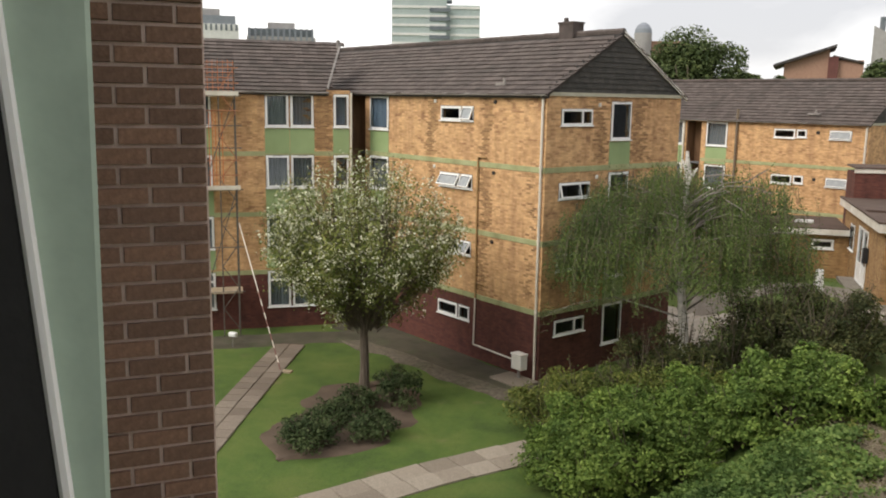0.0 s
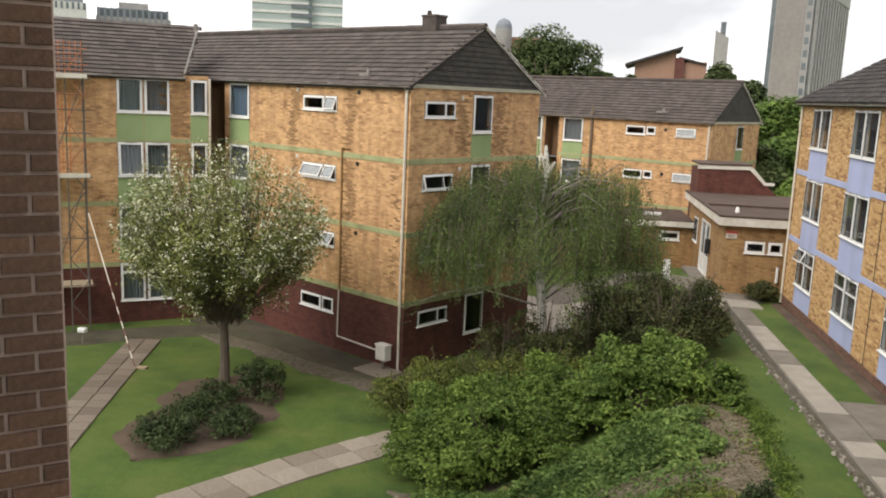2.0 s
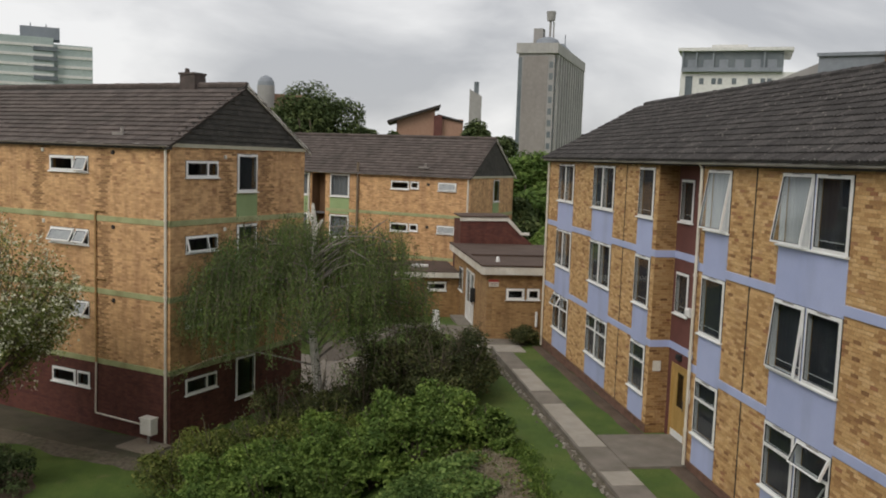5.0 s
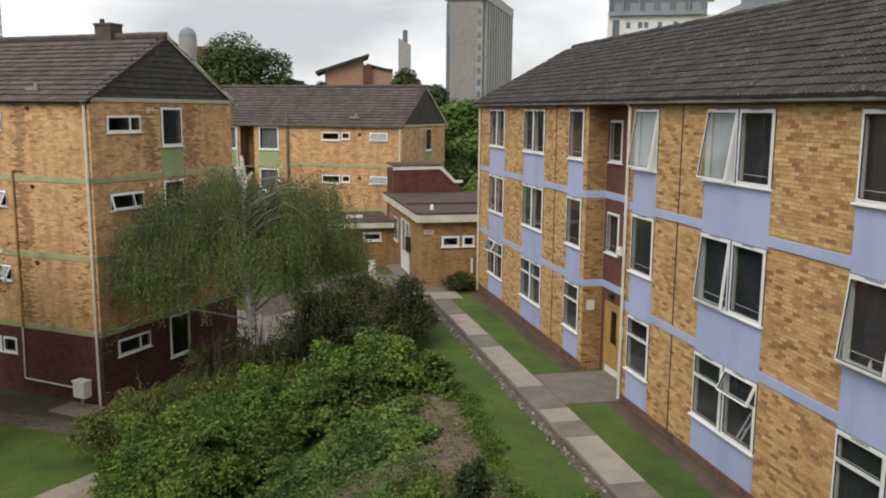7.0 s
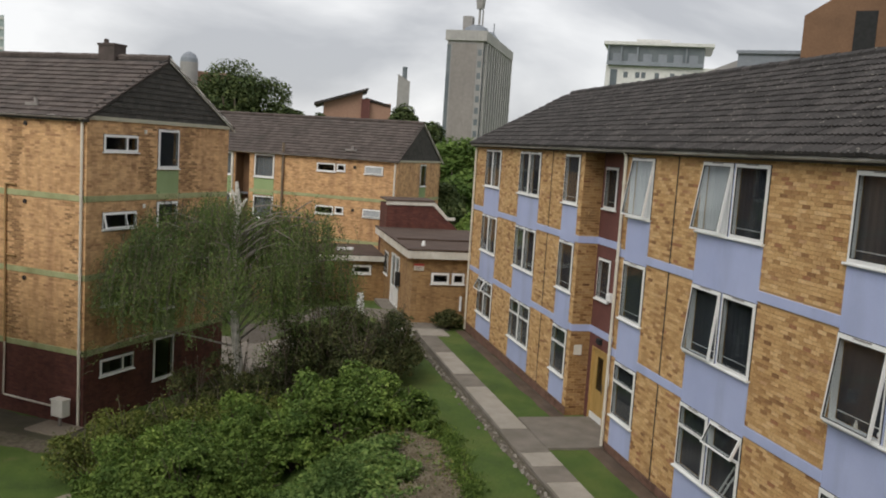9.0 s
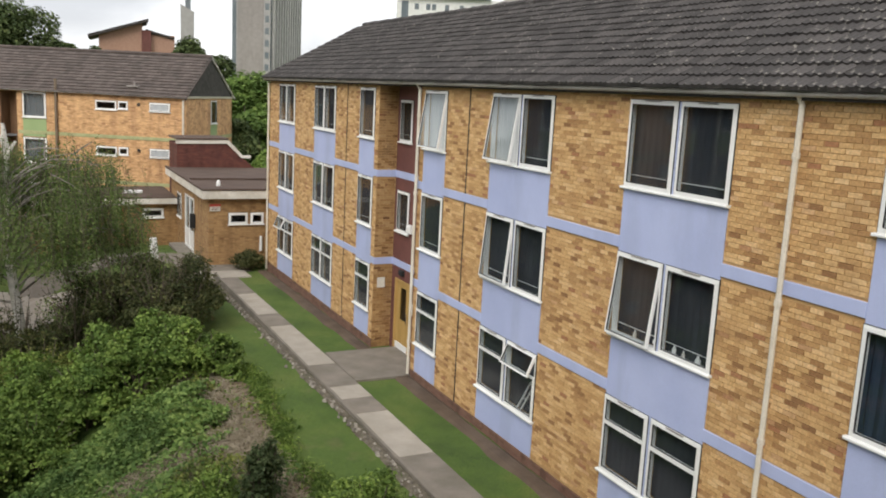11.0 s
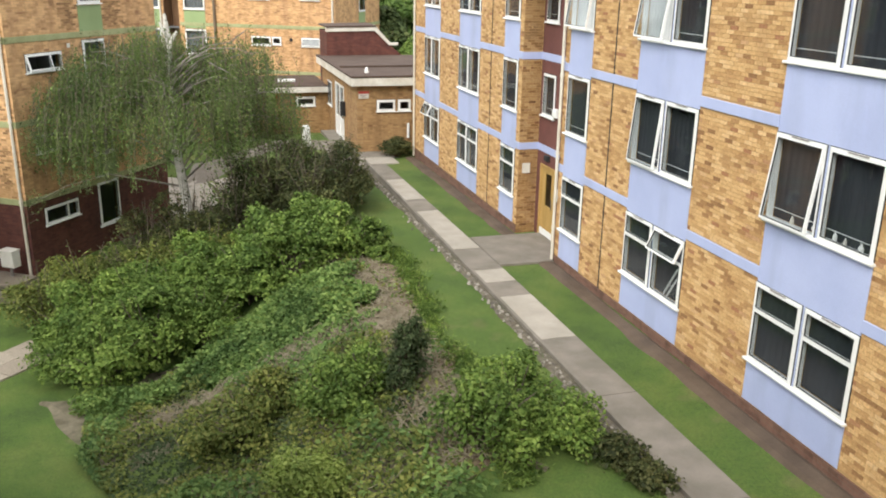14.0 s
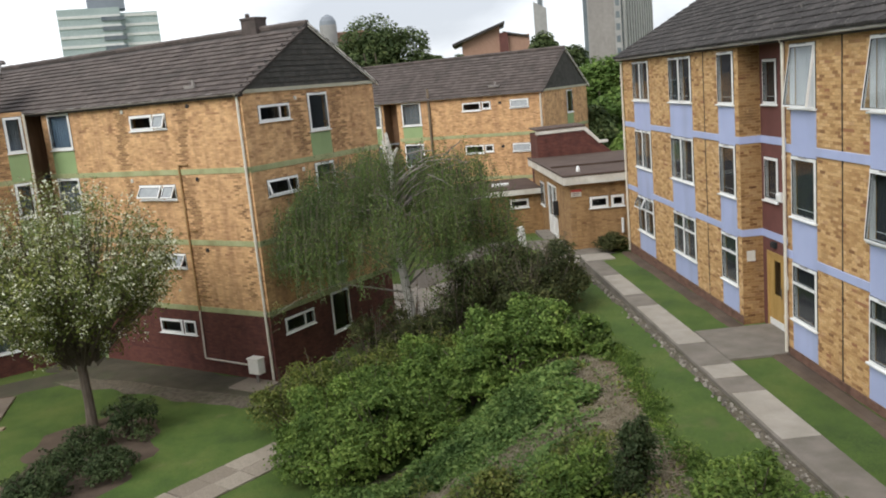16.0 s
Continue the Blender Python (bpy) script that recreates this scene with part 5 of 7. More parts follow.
# ---- low lodge and its neighbours ----
def lodge():
    b = thing("lodge", "single-storey buff brick lodge with a flat felt roof and white fascia", "building")
    m = frame_at((-2.2, 17.0, 0), 0)
    hs = [(0.86, 1.68, 1.48, 1.98), (1.80, 2.38, 1.48, 1.98)]
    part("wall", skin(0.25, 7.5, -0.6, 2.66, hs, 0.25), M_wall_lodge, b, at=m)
    for h in hs:
        light(b, m, *h, fr=0.09)
    ml = frame_at((-2.2, 17.0, 0), -math.pi / 2)
    S = lambda y: 17.0 - y
    side = [(S(22.6), S(20.3), -0.35, 2.15), (S(24.9), S(23.7), 0.75, 1.96)]
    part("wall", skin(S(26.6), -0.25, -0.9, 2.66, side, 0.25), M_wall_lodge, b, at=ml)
    part("corner", Solid().box(-0.25, 0.0, 0.0, 0.25, -0.6, 2.655), M_wall_lodge, b, at=ml)
    dr = Solid()
    ring_frame(dr, S(22.6), S(20.3), -0.35, 2.15, 0.09, -0.03, 0.1)
    dr.box(S(21.5), S(21.4), -0.03, 0.1, -0.3, 2.1)
    door = part("door", dr, M_white, b, "white glazed double entrance door", at=ml)
    part("door_panel", Solid().box(S(22.5), S(20.4), 0.0, 0.05, -0.3, 0.55), M_white, door)
    part("door_glass", Solid().box(S(22.5), S(20.4), 0.02, 0.03, 0.55, 2.05), M_glass, door)
    light(b, ml, *side[1])
    part("roof", Solid().box(-2.45, 5.6, 16.75, 26.9, 2.88, 2.97).box(-2.52, 5.6, 16.68, 16.86, 2.97, 3.05).box(-2.52, -2.36, 16.86, 26.9, 2.97, 3.05), M_felt, b, "brown felt flat roof")
    part("roof_fold", Solid().prism([(-2.3, 2.972), (5.5, 2.972), (5.5, 3.06), (-2.3, 3.06)], 20.8, 21.05), M_felt, b)
    part("fascia", Solid().box(-2.5, 5.6, 16.70, 16.76, 2.62, 2.965).box(-2.5, -2.44, 16.76, 26.9, 2.62, 2.965), M_trim, b, "white fascia board")
    part("soffit", Solid().box(-2.44, 5.5, 16.77, 26.8, 2.62, 2.66), M_trim, b)
    part("sign", Solid().soft_box(-2.14, -1.70, 16.955, 16.99, 2.06, 2.36, 0.006), M_trim, b, "small white notice with a red strip")
    part("sign_strip", Solid().box(-2.15, -1.69, 16.944, 16.96, 2.27, 2.37), M_redpaint, b)
    for k in range(2):
        part("writing_bar", Solid().box(-2.08, -1.78 - 0.05 * k, 16.948, 16.956, 2.19 - 0.07 * k, 2.215 - 0.07 * k), M_poleband, b)
    part("roof_light", Solid().tube([(-1.45, 18.6, 2.97), (-1.45, 18.6, 3.05), (-1.45, 18.6, 3.16), (-1.45, 18.6, 3.22)], [0.1, 0.1, 0.075, 0.03], 12), M_white, b, "white dome roof fitting")
    part("wall_box", Solid().soft_box(-2.42, -2.21, 19.9, 20.2, 0.85, 1.5, 0.02), M_black, b)
    part("vent_pipe", Solid().tube([(0.05, 16.9, 0.3), (0.05, 16.9, 0.95)], 0.06, 6), M_white, b)
    part("interior", Solid().box(-1.6, 5, 19.0, 19.1, -0.5, 2.6).box(-0.5, -0.4, 19.1, 26, -0.5, 2.6).box(-2, 5, 17.3, 26, -0.6, -0.5), M_inside, b)
    part("step", Solid().soft_box(-2.9, -2.2, 20.2, 23.2, -0.5, -0.36, 0.02), M_asphalt, b)
    part("rear_wall", Solid().box(-2.2, 5.3, 26.62, 26.85, -0.9, 2.66).box(5.05, 5.3, 17.25, 26.6, -0.6, 2.66), M_wall_lodge, b)
    return b


lodge()


def link_block():
    b = thing("link_building", "low flat-roofed brick link with a strip window", "building")
    m = frame_at((-9.0, 25.0, 0), 0)
    h = (5.1, 6.12, 0.6, 1.08)
    part("wall", skin(0, 6.8, -1.2, 1.35, [h], 0.25), M_wall_lodge, b, at=m)
    light(b, m, *h, fr=0.1)
    part("roof", Solid().box(-9.3, -2.25, 24.75, 29.5, 1.55, 1.66), M_felt, b)
    part("fascia", Solid().box(-9.3, -2.25, 24.68, 24.74, 1.33, 1.6), M_trim, b)
    part("rooflight", Solid().soft_box(-4.6, -3.7, 26.4, 26.55, 1.66, 1.82, 0.03), M_white, b, at=None)
    part("interior", Solid().box(-8.7, -2.5, 27.5, 27.6, -1.2, 1.5), M_inside, b)
    part("side_wall", Solid().box(-9.0, -8.75, 25.25, 29.3, -1.2, 1.35).box(-9, -2.3, 29.3, 29.5, -1.2, 1.35), M_wall_lodge, b)
    t = thing("stair_block", "dark red brick stair block with a white sloping coping", "building")
    part("wall", Solid().prism([(-1.9, -0.5), (2.6, -0.5), (2.6, 2.6), (1.45, 3.6), (0.7, 4.25), (-1.9, 4.2)], 27.0, 29.5), M_wall_red, t)
    part("coping", Solid().prism([(-1.95, 4.2), (0.7, 4.25), (1.5, 3.48), (2.0, 3.48), (2.0, 3.63), (1.56, 3.63), (0.78, 4.46), (-1.95, 4.42)], 26.94, 27.06), M_trim, t)
    part("felt_top", Solid().prism([(-1.95, 4.42), (0.78, 4.46), (0.78, 4.54), (-1.95, 4.5)], 26.9, 29.5), M_felt, t)


link_block()


# ---- the camera's own building: wall at the window, and a projecting brick pier ----
def own_building():
    b = thing("near_building", "dark brown brick building with an open grey-green and white window", "building")
    ax, ay = -0.614, 0.789
    foot = Vector((-9.33 - 0.30 * ay, -19.82 + 0.30 * ax, 0))
    # frame: x runs along the wall to the pier, y into the building
    m = frame_at((foot.x, foot.y, 0), math.atan2(ay, ax))
    z0, z1 = -2.9, 8.35
    part("wall", skin(-12, 16, z0, z1, [(-1.4, 1.1, 6.3, 8.6)], 0.3, y=0.0), M_wall_own, b, at=m)
    # the projecting pier, its brick face square to the wall
    P, w = 3.433, 0.44
    mp = frame_at((-11.501, -17.160, 0), math.atan2(-ax, ay))
    pier = part("pier", Solid().box(-0.8, w, 0.012, 0.5, z0, 8.08), M_pier_mortar, b, "dark brown brick pier", at=mp)
    bricks_on(pier, None, [(-0.8, w, z0 + 0.1, 5.2), (-0.8, -0.405, 5.25, 8.07)], M_pier_rest, None, seed=71, joint=0.011)
    bricks_on(pier, None, [(-0.4, w, 5.25, 8.07)], M_pier_brick, M_pier_brick, lambda x, z: True, seed=72, joint=0.011, proud=0.003)
    # the wing's eaves: boxed soffit, gutter and tiled roof rising away from it
    part("gutter", Solid().tube([(-0.8, -0.12, 8.03), (0.86, -0.12, 8.03)], 0.052, 12), M_black, pier, "dark plastic gutter")
    part("gutter_stop", Solid().tube([(0.78, -0.12, 8.03), (0.81, -0.12, 8.03), (0.815, -0.12, 8.03), (0.872, -0.12, 8.035)], [0.058, 0.058, 0.064, 0.06], 12), M_black, pier)
    part("eaves_box", Solid().box(-0.8, 0.79, -0.06, -0.01, 7.92, 8.08).box(w + 0.004, 0.79, -0.01, 0.25, 7.92, 7.97), M_gutter, pier, "grey boxed eaves")
    part("wing_roof", Solid().prism([(-0.13, 8.085), (3.0, 10.75), (3.0, 10.87), (-0.13, 8.16)], -0.83, 0.8), M_tile, pier, "dark tiled roof verge", at=Matrix.Rotation(math.pi / 2, 4, 'Z'))
    part("wing_wall", Solid().prism([(-0.8, z0), (w - 0.02, z0), (w - 0.02, 8.06), (-0.8, 8.4)], 0.52, 3.0), M_wall_own, pier)
    # the open window beside the eye
    mf = frame_at((WIN[0], WIN[1], 7.2), WIN[2])
    part("window_board", Solid().soft_box(-0.034, 0.018, 0, 0.03, -0.9, 0.9, 0.003), M_jamb, b, "grey-green painted window board", at=mf @ Matrix.Rotation(radians(0.6), 4, 'Y'))
    part("window_edge", Solid().soft_box(-0.0085, -0.0008, -0.012, 0.01, -0.9, 0.9, 0.002), M_white, b, "white plastic casement edge", at=mf @ Matrix.Rotation(radians(-4.1), 4, 'Y'))
    # wide black sheet stands in for the unlit room left of the casement
    part("room_dark_strip", Solid().soft_box(-0.2, -0.0085, -0.010, 0.01, -0.9, 0.9, 0.002), M_black, b, "black sheet for the dark room beside the casement", at=mf @ Matrix.Rotation(radians(-4.1), 4, 'Y'))
    part("room_wall", Solid().box(-6, 2, 4.0, 4.1, 4, 9), M_inside, b, at=m)
    part("room_side", Solid().box(1.9, 2, 0.3, 4, 4, 9), M_inside, b, at=m)
    part("room_side", Solid().box(-6.1, -6, 0.3, 4, 4, 9), M_inside, b, at=m)
    part("room_floor", Solid().box(-6, 2, 0.3, 4, 4.9, 5), M_inside, b, at=m)
    part("room_ceiling", Solid().box(-6, 2, 0.3, 4, 8.9, 9), M_inside, b, at=m)
    part("rear_wall", Solid().box(-12, 16, 8.0, 8.3, z0, z1), M_wall_own, b, at=m)
    part("side_wall", Solid().box(-12, -11.7, 0.31, 8, z0, z1), M_wall_own, b, at=m)
    part("side_wall", Solid().box(15.7, 16, 0.31, 8, z0, z1), M_wall_own, b, at=m)
    part("roof", Solid().box(-12, 16, -0.2, 8.4, z1, z1 + 0.2), M_felt, b, at=m)
    return b


WIN = (-9.679, -19.413, 0.7123)
own_building()


# ---- scaffold at the wing ----
def scaffold():
    b = thing("scaffold", "tube scaffold with board lifts and orange netting against the wing", "scaffold")
    m = frame_at((CX, CY, 0), -CT)
    s = Solid()
    for x in (-4.55, -5.9):
        for y in (-0.25, -1.25):
            part("standard", Solid().tube([(x, y, -2.6), (x, y, 8.9)], 0.028, 6), M_metal, b, at=m)
    for z in (-0.6, 1.3, 3.7, 5.4, 6.3, 7.5, 8.3):
        part("ledger", Solid().tube([(-6.2, -1.25, z), (-4.3, -1.25, z)], 0.024, 6), M_metal, b, at=m)
        part("transom", Solid().tube([(-4.55, -1.4, z), (-4.55, -0.1, z)], 0.024, 6), M_metal, b, at=m)
    for z in (-0.65, 3.65, 7.45):
        part("scaffold_deck", Solid().box(-6.2, -4.4, -1.3, -0.2, z, z + 0.05), M_board, b, at=m)
    for z0, z1 in ((-0.6, 3.7), (3.7, 7.5)):
        part("brace", Solid().tube([(-5.9, -1.27, z0), (-4.55, -1.27, z1)], 0.02, 6), M_metal, b, at=m)
        part("brace", Solid().tube([(-4.52, -0.25, z1), (-4.52, -1.25, z0)], 0.02, 6), M_metal, b, at=m)
    part("standard", Solid().tube([(-5.2, -1.25, -2.6), (-5.2, -1.25, 8.9)], 0.026, 6), M_metal, b, at=m)
    for k in range(12):
        z0 = -2.2 + k * 0.9
        xa, xb = (-5.2, -4.55) if k % 2 else (-4.55, -5.2)
        part("lattice_brace", Solid().tube([(xa, -1.3, z0), (xb, -1.3, z0 + 0.9)], 0.02, 6), M_rust if z0 > 3.2 else M_metal, b, at=m)
    for z in (4.3, 4.9, 6.9, 8.0, 8.6):
        part("guard_rail", Solid().tube([(-6.2, -1.32, z), (-4.4, -1.32, z)], 0.022, 6), M_rust, b, at=m)
    net = Solid()
    for i in range(9):
        x = -6.2 + i * 0.2
        net.box(x, x + 0.016, -1.3, -1.29, 7.6, 8.9)
    for i in range(7):
        net.box(-6.2, -4.55, -1.3, -1.29, 7.6 + i * 0.2, 7.618 + i * 0.2)
    part("netting", net, M_orange, b, at=m)
    for z in (3.7, 7.5):
        part("toe_board", Solid().soft_box(-6.2, -4.4, -1.34, -1.3, z, z + 0.17, 0.004), M_pipe, b, "pale toe board", at=m)
    n2 = Solid()
    for i in range(8):
        n2.box(-6.0 + 0.13 * i, -5.965 + 0.13 * i, -1.27, -1.26, 3.8 + 0.05 * (i % 3), 6.9 - 0.08 * (i % 2))
    part("netting", n2, M_orange, b, at=m)
    p = thing("striped_pole", "leaning raker tube banded dark red and white", "pole")
    a, c = m @ Vector((-4.5, -1.25, 2.3)), Vector((-23.75, 7.8, zg(-23.75, 7.8) + 0.06))
    n = 22
    for i in range(n):
        u, v = a.lerp(c, i / n), a.lerp(c, (i + 1) / n)
        part("band", Solid().tube([u, v], 0.024, 6), M_poleband if (i % 2 and i > 10) else M_pipe, p)
    part("sole_board", Solid().box(c.x - 0.45, c.x + 0.45, c.y - 0.12, c.y + 0.12, c.z - 0.07, c.z), M_board, p)
    return b


scaffold()


# ---- planting ----
def leaves(name, pts, size, mat, parent, seed, flat=0.35, droop=0.0, aspect=0.6, label="", nrm=None):
    """Many small single leaves, one folded diamond each, at the points; nrm: the way each faces, roughly."""
    rng = np.random.default_rng(seed)
    p = np.asarray(pts, float)
    n = len(p)
    if nrm is None:
        d = rng.normal(size=(n, 3))
        d[:, 2] = d[:, 2] * flat - droop
        d /= np.linalg.norm(d, axis=1)[:, None]
        w = np.cross(d, rng.normal(size=(n, 3)))
    else:
        f = np.asarray(nrm) * 0.75 + np.array([0, 0, 0.45]) + rng.normal(scale=0.42, size=(n, 3))
        f /= np.linalg.norm(f, axis=1)[:, None]
        d = np.cross(f, rng.normal(size=(n, 3)))
        d /= np.linalg.norm(d, axis=1)[:, None] + 1e-9
        w = np.cross(f, d)
    w /= np.linalg.norm(w, axis=1)[:, None] + 1e-9
    s = size * rng.uniform(0.45, 1.45, n)[:, None]
    v = np.empty((n, 4, 3))
    up = np.cross(d, w)
    v[:, 0], v[:, 2] = p - d * s * 0.5, p + d * s * 0.5
    v[:, 1], v[:, 3] = p + w * s * aspect * 0.5 + up * s * 0.1, p - w * s * aspect * 0.5 + up * s * 0.1
    me = bpy.data.meshes.new(name)
    me.vertices.add(4 * n)
    me.vertices.foreach_set("co", v.ravel())
    me.loops.add(4 * n)
    me.loops.foreach_set("vertex_index", np.arange(4 * n, dtype=np.int32))
    me.polygons.add(n)
    me.polygons.foreach_set("loop_start", np.arange(0, 4 * n, 4, dtype=np.int32))
    me.polygons.foreach_set("loop_total", np.full(n, 4, dtype=np.int32))
    me.materials.append(mat)
    me.update(calc_edges=True)
    me.validate()
    return part(name, me, None, parent, label)


def tufts(rng, c, r, count, per, tuft, low=-0.3):
    """Leaf points in many small tufts over a lumpy mound: points and the way they face."""
    d = rng.normal(size=(count * 3, 3))
    d /= np.linalg.norm(d, axis=1)[:, None]
    d = d[d[:, 2] > low][:count]
    k = rng.normal(size=(9, 3))
    k /= np.linalg.norm(k, axis=1)[:, None]
    lump = 0.62 + 0.5 * np.clip((d @ k.T - 0.45) / 0.5, 0, 1).max(axis=1)
    cen = np.asarray(c) + d * np.asarray(r) * (lump * rng.uniform(0.72, 1.06, len(d)))[:, None]
    q = rng.normal(size=(len(cen), per, 3))
    q /= np.linalg.norm(q, axis=2)[:, :, None]
    q[:, :, 2] = np.abs(q[:, :, 2]) * 1.1 - 0.25
    size = tuft * rng.uniform(0.5, 1.35, (len(cen), 1, 1))
    p = cen[:, None, :] + q * size * rng.uniform(0.45, 1.0, (len(cen), per, 1))
    face = 0.65 * q + 0.5 * d[:, None, :]
    return p.reshape(-1, 3), face.reshape(-1, 3)


def shell(rng, n, c, r, low=-0.2, inner=0.75, lumps=6, lump=0.35):
    """Points near the skin of a lumpy ellipsoid."""
    d = rng.normal(size=(int(n * 1.6), 3))
    d /= np.linalg.norm(d, axis=1)[:, None]
    d = d[d[:, 2] > low][:n]
    k = rng.normal(size=(lumps * 3, 3))
    k /= np.linalg.norm(k, axis=1)[:, None]
    near = np.clip((d @ k.T - 0.72) / 0.28, 0, 1).max(axis=1)
    rad = (1 - lump + lump * 1.5 * near) * rng.uniform(inner, 1.04, len(d)) ** 0.7
    return np.asarray(c) + d * np.asarray(r) * rad[:, None]


def shrub(name, label, clumps, density, size, mat, seed, twigs=1.0, rag=1.0):
    """A shrub: leaf tufts on woody stems, with shoots standing out. clumps: (x, y, radius, height)."""
    rng = np.random.default_rng(seed)
    x0, y0 = clumps[0][0], clumps[0][1]
    base = np.array([x0, y0, zg(x0, y0)])
    b = thing(name, label, "shrub", at=Matrix.Translation(tuple(base)))
    allp, alln = [], []
    st = Solid()
    rnd = random.Random(seed)
    for x, y, r, h in clumps:
        z = zg(x, y)
        count = int(density * r * (r + h))
        # a loose core, then separate boughs of uneven size with dark gaps between them
        p, f = tufts(rng, (x, y, z + h * 0.3), (r * 0.8, r * 0.8, h * 0.48), int(count * 0.3), 12, 0.2 + 0.05 * r)
        allp.append(p)
        alln.append(f)
        boughs = 12
        for k in range(boughs):
            a = k * 2.4 + rnd.uniform(-.5, .5)
            q = math.sqrt((k + 0.4) / boughs) * rnd.uniform(.75, 1.05)
            rr = r * rnd.uniform(.2, .42)
            top = h * math.sqrt(max(0.08, 1.0 - 0.8 * q * q)) * rnd.uniform(1 - .3 * rag, 1 + .17 * rag)
            p, f = tufts(rng, (x + math.cos(a) * r * q * 0.92, y + math.sin(a) * r * q * 0.92, z + top - rr * 0.75), (rr, rr, rr * rnd.uniform(.65, 1.1)), max(6, int(count * 0.085 * (rr / (r * 0.32)) ** 2)), 12, 0.13 + 0.05 * r, low=-0.6)
            allp.append(p)
            alln.append(f)
        for k in range(int(16 * twigs)):
            a = rnd.uniform(0, 6.3)
            q = rnd.uniform(.2, 1.0)
            e = Vector((x + math.cos(a) * r * q * 1.05, y + math.sin(a) * r * q * 1.05, z + h * rnd.uniform(.75, 1.15 + 0.25 * (twigs > 1)) * math.sqrt(1.08 - 0.7 * q * q)))
            st.tube([(x + rnd.uniform(-.15, .15), y + rnd.uniform(-.15, .15), z - 0.1), (Vector((x, y, z)).lerp(e, 0.5) + Vector((0, 0, h * 0.12))), e], [0.028, 0.018, 0.006], 5)
            u = np.linspace(0.55, 1.0, 12)[:, None]
            sp = np.array([x, y, z + h * 0.2]) * (1 - u) + np.array(tuple(e)) * u + rng.normal(scale=0.05, size=(12, 3))
            allp.append(sp)
            alln.append(rng.normal(scale=0.5, size=(12, 3)) + np.array([0, 0, 0.6]))
    leaves("foliage", np.concatenate(allp) - base, size, mat, b, seed, nrm=np.concatenate(alln))
    st.v = [(v[0] - base[0], v[1] - base[1], v[2] - base[2]) for v in st.v]
    part("branchwork", st, M_bark, b)["kind"] = "stuff"
    return b


shrub("large_shrub", "large bright green leafy shrub spreading over the bank", [(-12.4, 1.5, 1.15, 1.5), (-11.6, 0.6, 1.15, 1.5), (-10.6, 1.6, 1.3, 1.9), (-12.3, 3.0, 1.2, 1.6), (-9.7, 2.6, 1.3, 2.0), (-10.9, 3.6, 1.4, 2.1), (-9.2, 1.7, 0.9, 1.5), (-9.3, 4.2, 1.3, 2.0)], 240, 0.096, M_leaf_bright, 101, rag=1.5)
shrub("large_shrub", "bright green shrub at the top of the bank", [(-7.9, 2.6, 1.1, 1.7), (-6.8, 2.4, 1.1, 1.6), (-5.8, 2.4, 1.0, 1.4), (-4.9, 2.2, 0.75, 1.0), (-7.3, 3.7, 1.1, 1.6), (-5.9, 3.6, 1.0, 1.4)], 230, 0.096, M_leaf_bright, 102, rag=1.6)
shrub("shrub", "olive green shrub beside the block's corner", [(-13.6, 5.0, 1.1, 1.35), (-12.6, 6.4, 1.3, 1.6), (-11.3, 6.6, 1.3, 1.7), (-10.0, 6.4, 1.3, 1.7), (-8.9, 5.8, 1.2, 1.6)], 150, 0.085, M_leaf_olive, 103, twigs=1.5, rag=1.4)
shrub("shrub", "dark brownish green thicket round the birch", [(-8.0, 7.4, 1.3, 2.3), (-6.7, 7.6, 1.3, 2.3), (-5.7, 6.4, 1.2, 1.7), (-9.5, 8.0, 1.3, 2.5), (-10.8, 8.0, 1.2, 2.1), (-7.6, 9.2, 1.3, 2.3)], 120, 0.085, M_leaf_dark, 104, twigs=3.0, rag=1.7)
shrub("shrub", "dark rounded bush beside the lawn strip", [(-4.7, 7.0, 1.1, 1.8), (-4.4, 8.6, 1.1, 1.7), (-5.8, 9.2, 1.3, 1.9)], 140, 0.085, M_leaf_dark, 105, twigs=2.0, rag=1.5)
shrub("shrub", "olive shrub low on the bank", [(-8.6, -4.7, 0.75, 0.85), (-7.9, -4.0, 0.7, 0.8), (-9.2, -4.2, 0.6, 0.6)], 210, 0.085, M_leaf_olive, 106)
shrub("shrub", "yellow-green shrub on the bank", [(-6.95, -5.7, 0.72, 1.1), (-6.4, -5.2, 0.6, 0.95)], 260, 0.078, M_leaf_bright, 107, rag=1.3)
shrub("shrub", "rounded pale yellow-green bush near the building", [(-7.85, -7.6, 0.68, 0.95)], 460, 0.06, M_leaf_pale, 108, rag=0.5)
shrub("shrub", "green and olive shrub beside the straight path", [(-4.8, -8.0, 0.85, 1.15), (-4.1, -7.3, 0.75, 1.0), (-3.55, -8.3, 0.65, 0.75), (-4.3, -6.6, 0.55, 0.7)], 230, 0.08, M_leaf_bright, 109, rag=1.4)
shrub("shrub", "dark low shrub close to the path", [(-3.0, -9.1, 0.45, 0.4), (-2.85, -9.8, 0.35, 0.3)], 260, 0.075, M_leaf_dark, 110)
shrub("shrub", "ivy-covered stump on the bank", [(-5.75, -5.75, 0.2, 1.3), (-5.5, -5.5, 0.26, 1.2), (-5.85, -5.95, 0.2, 0.6)], 620, 0.065, M_leaf_bed, 112)
shrub("shrub", "dark bush at the corner of the lodge", [(-0.75, 15.9, 0.7, 0.8)], 200, 0.09, M_leaf_dark, 111)
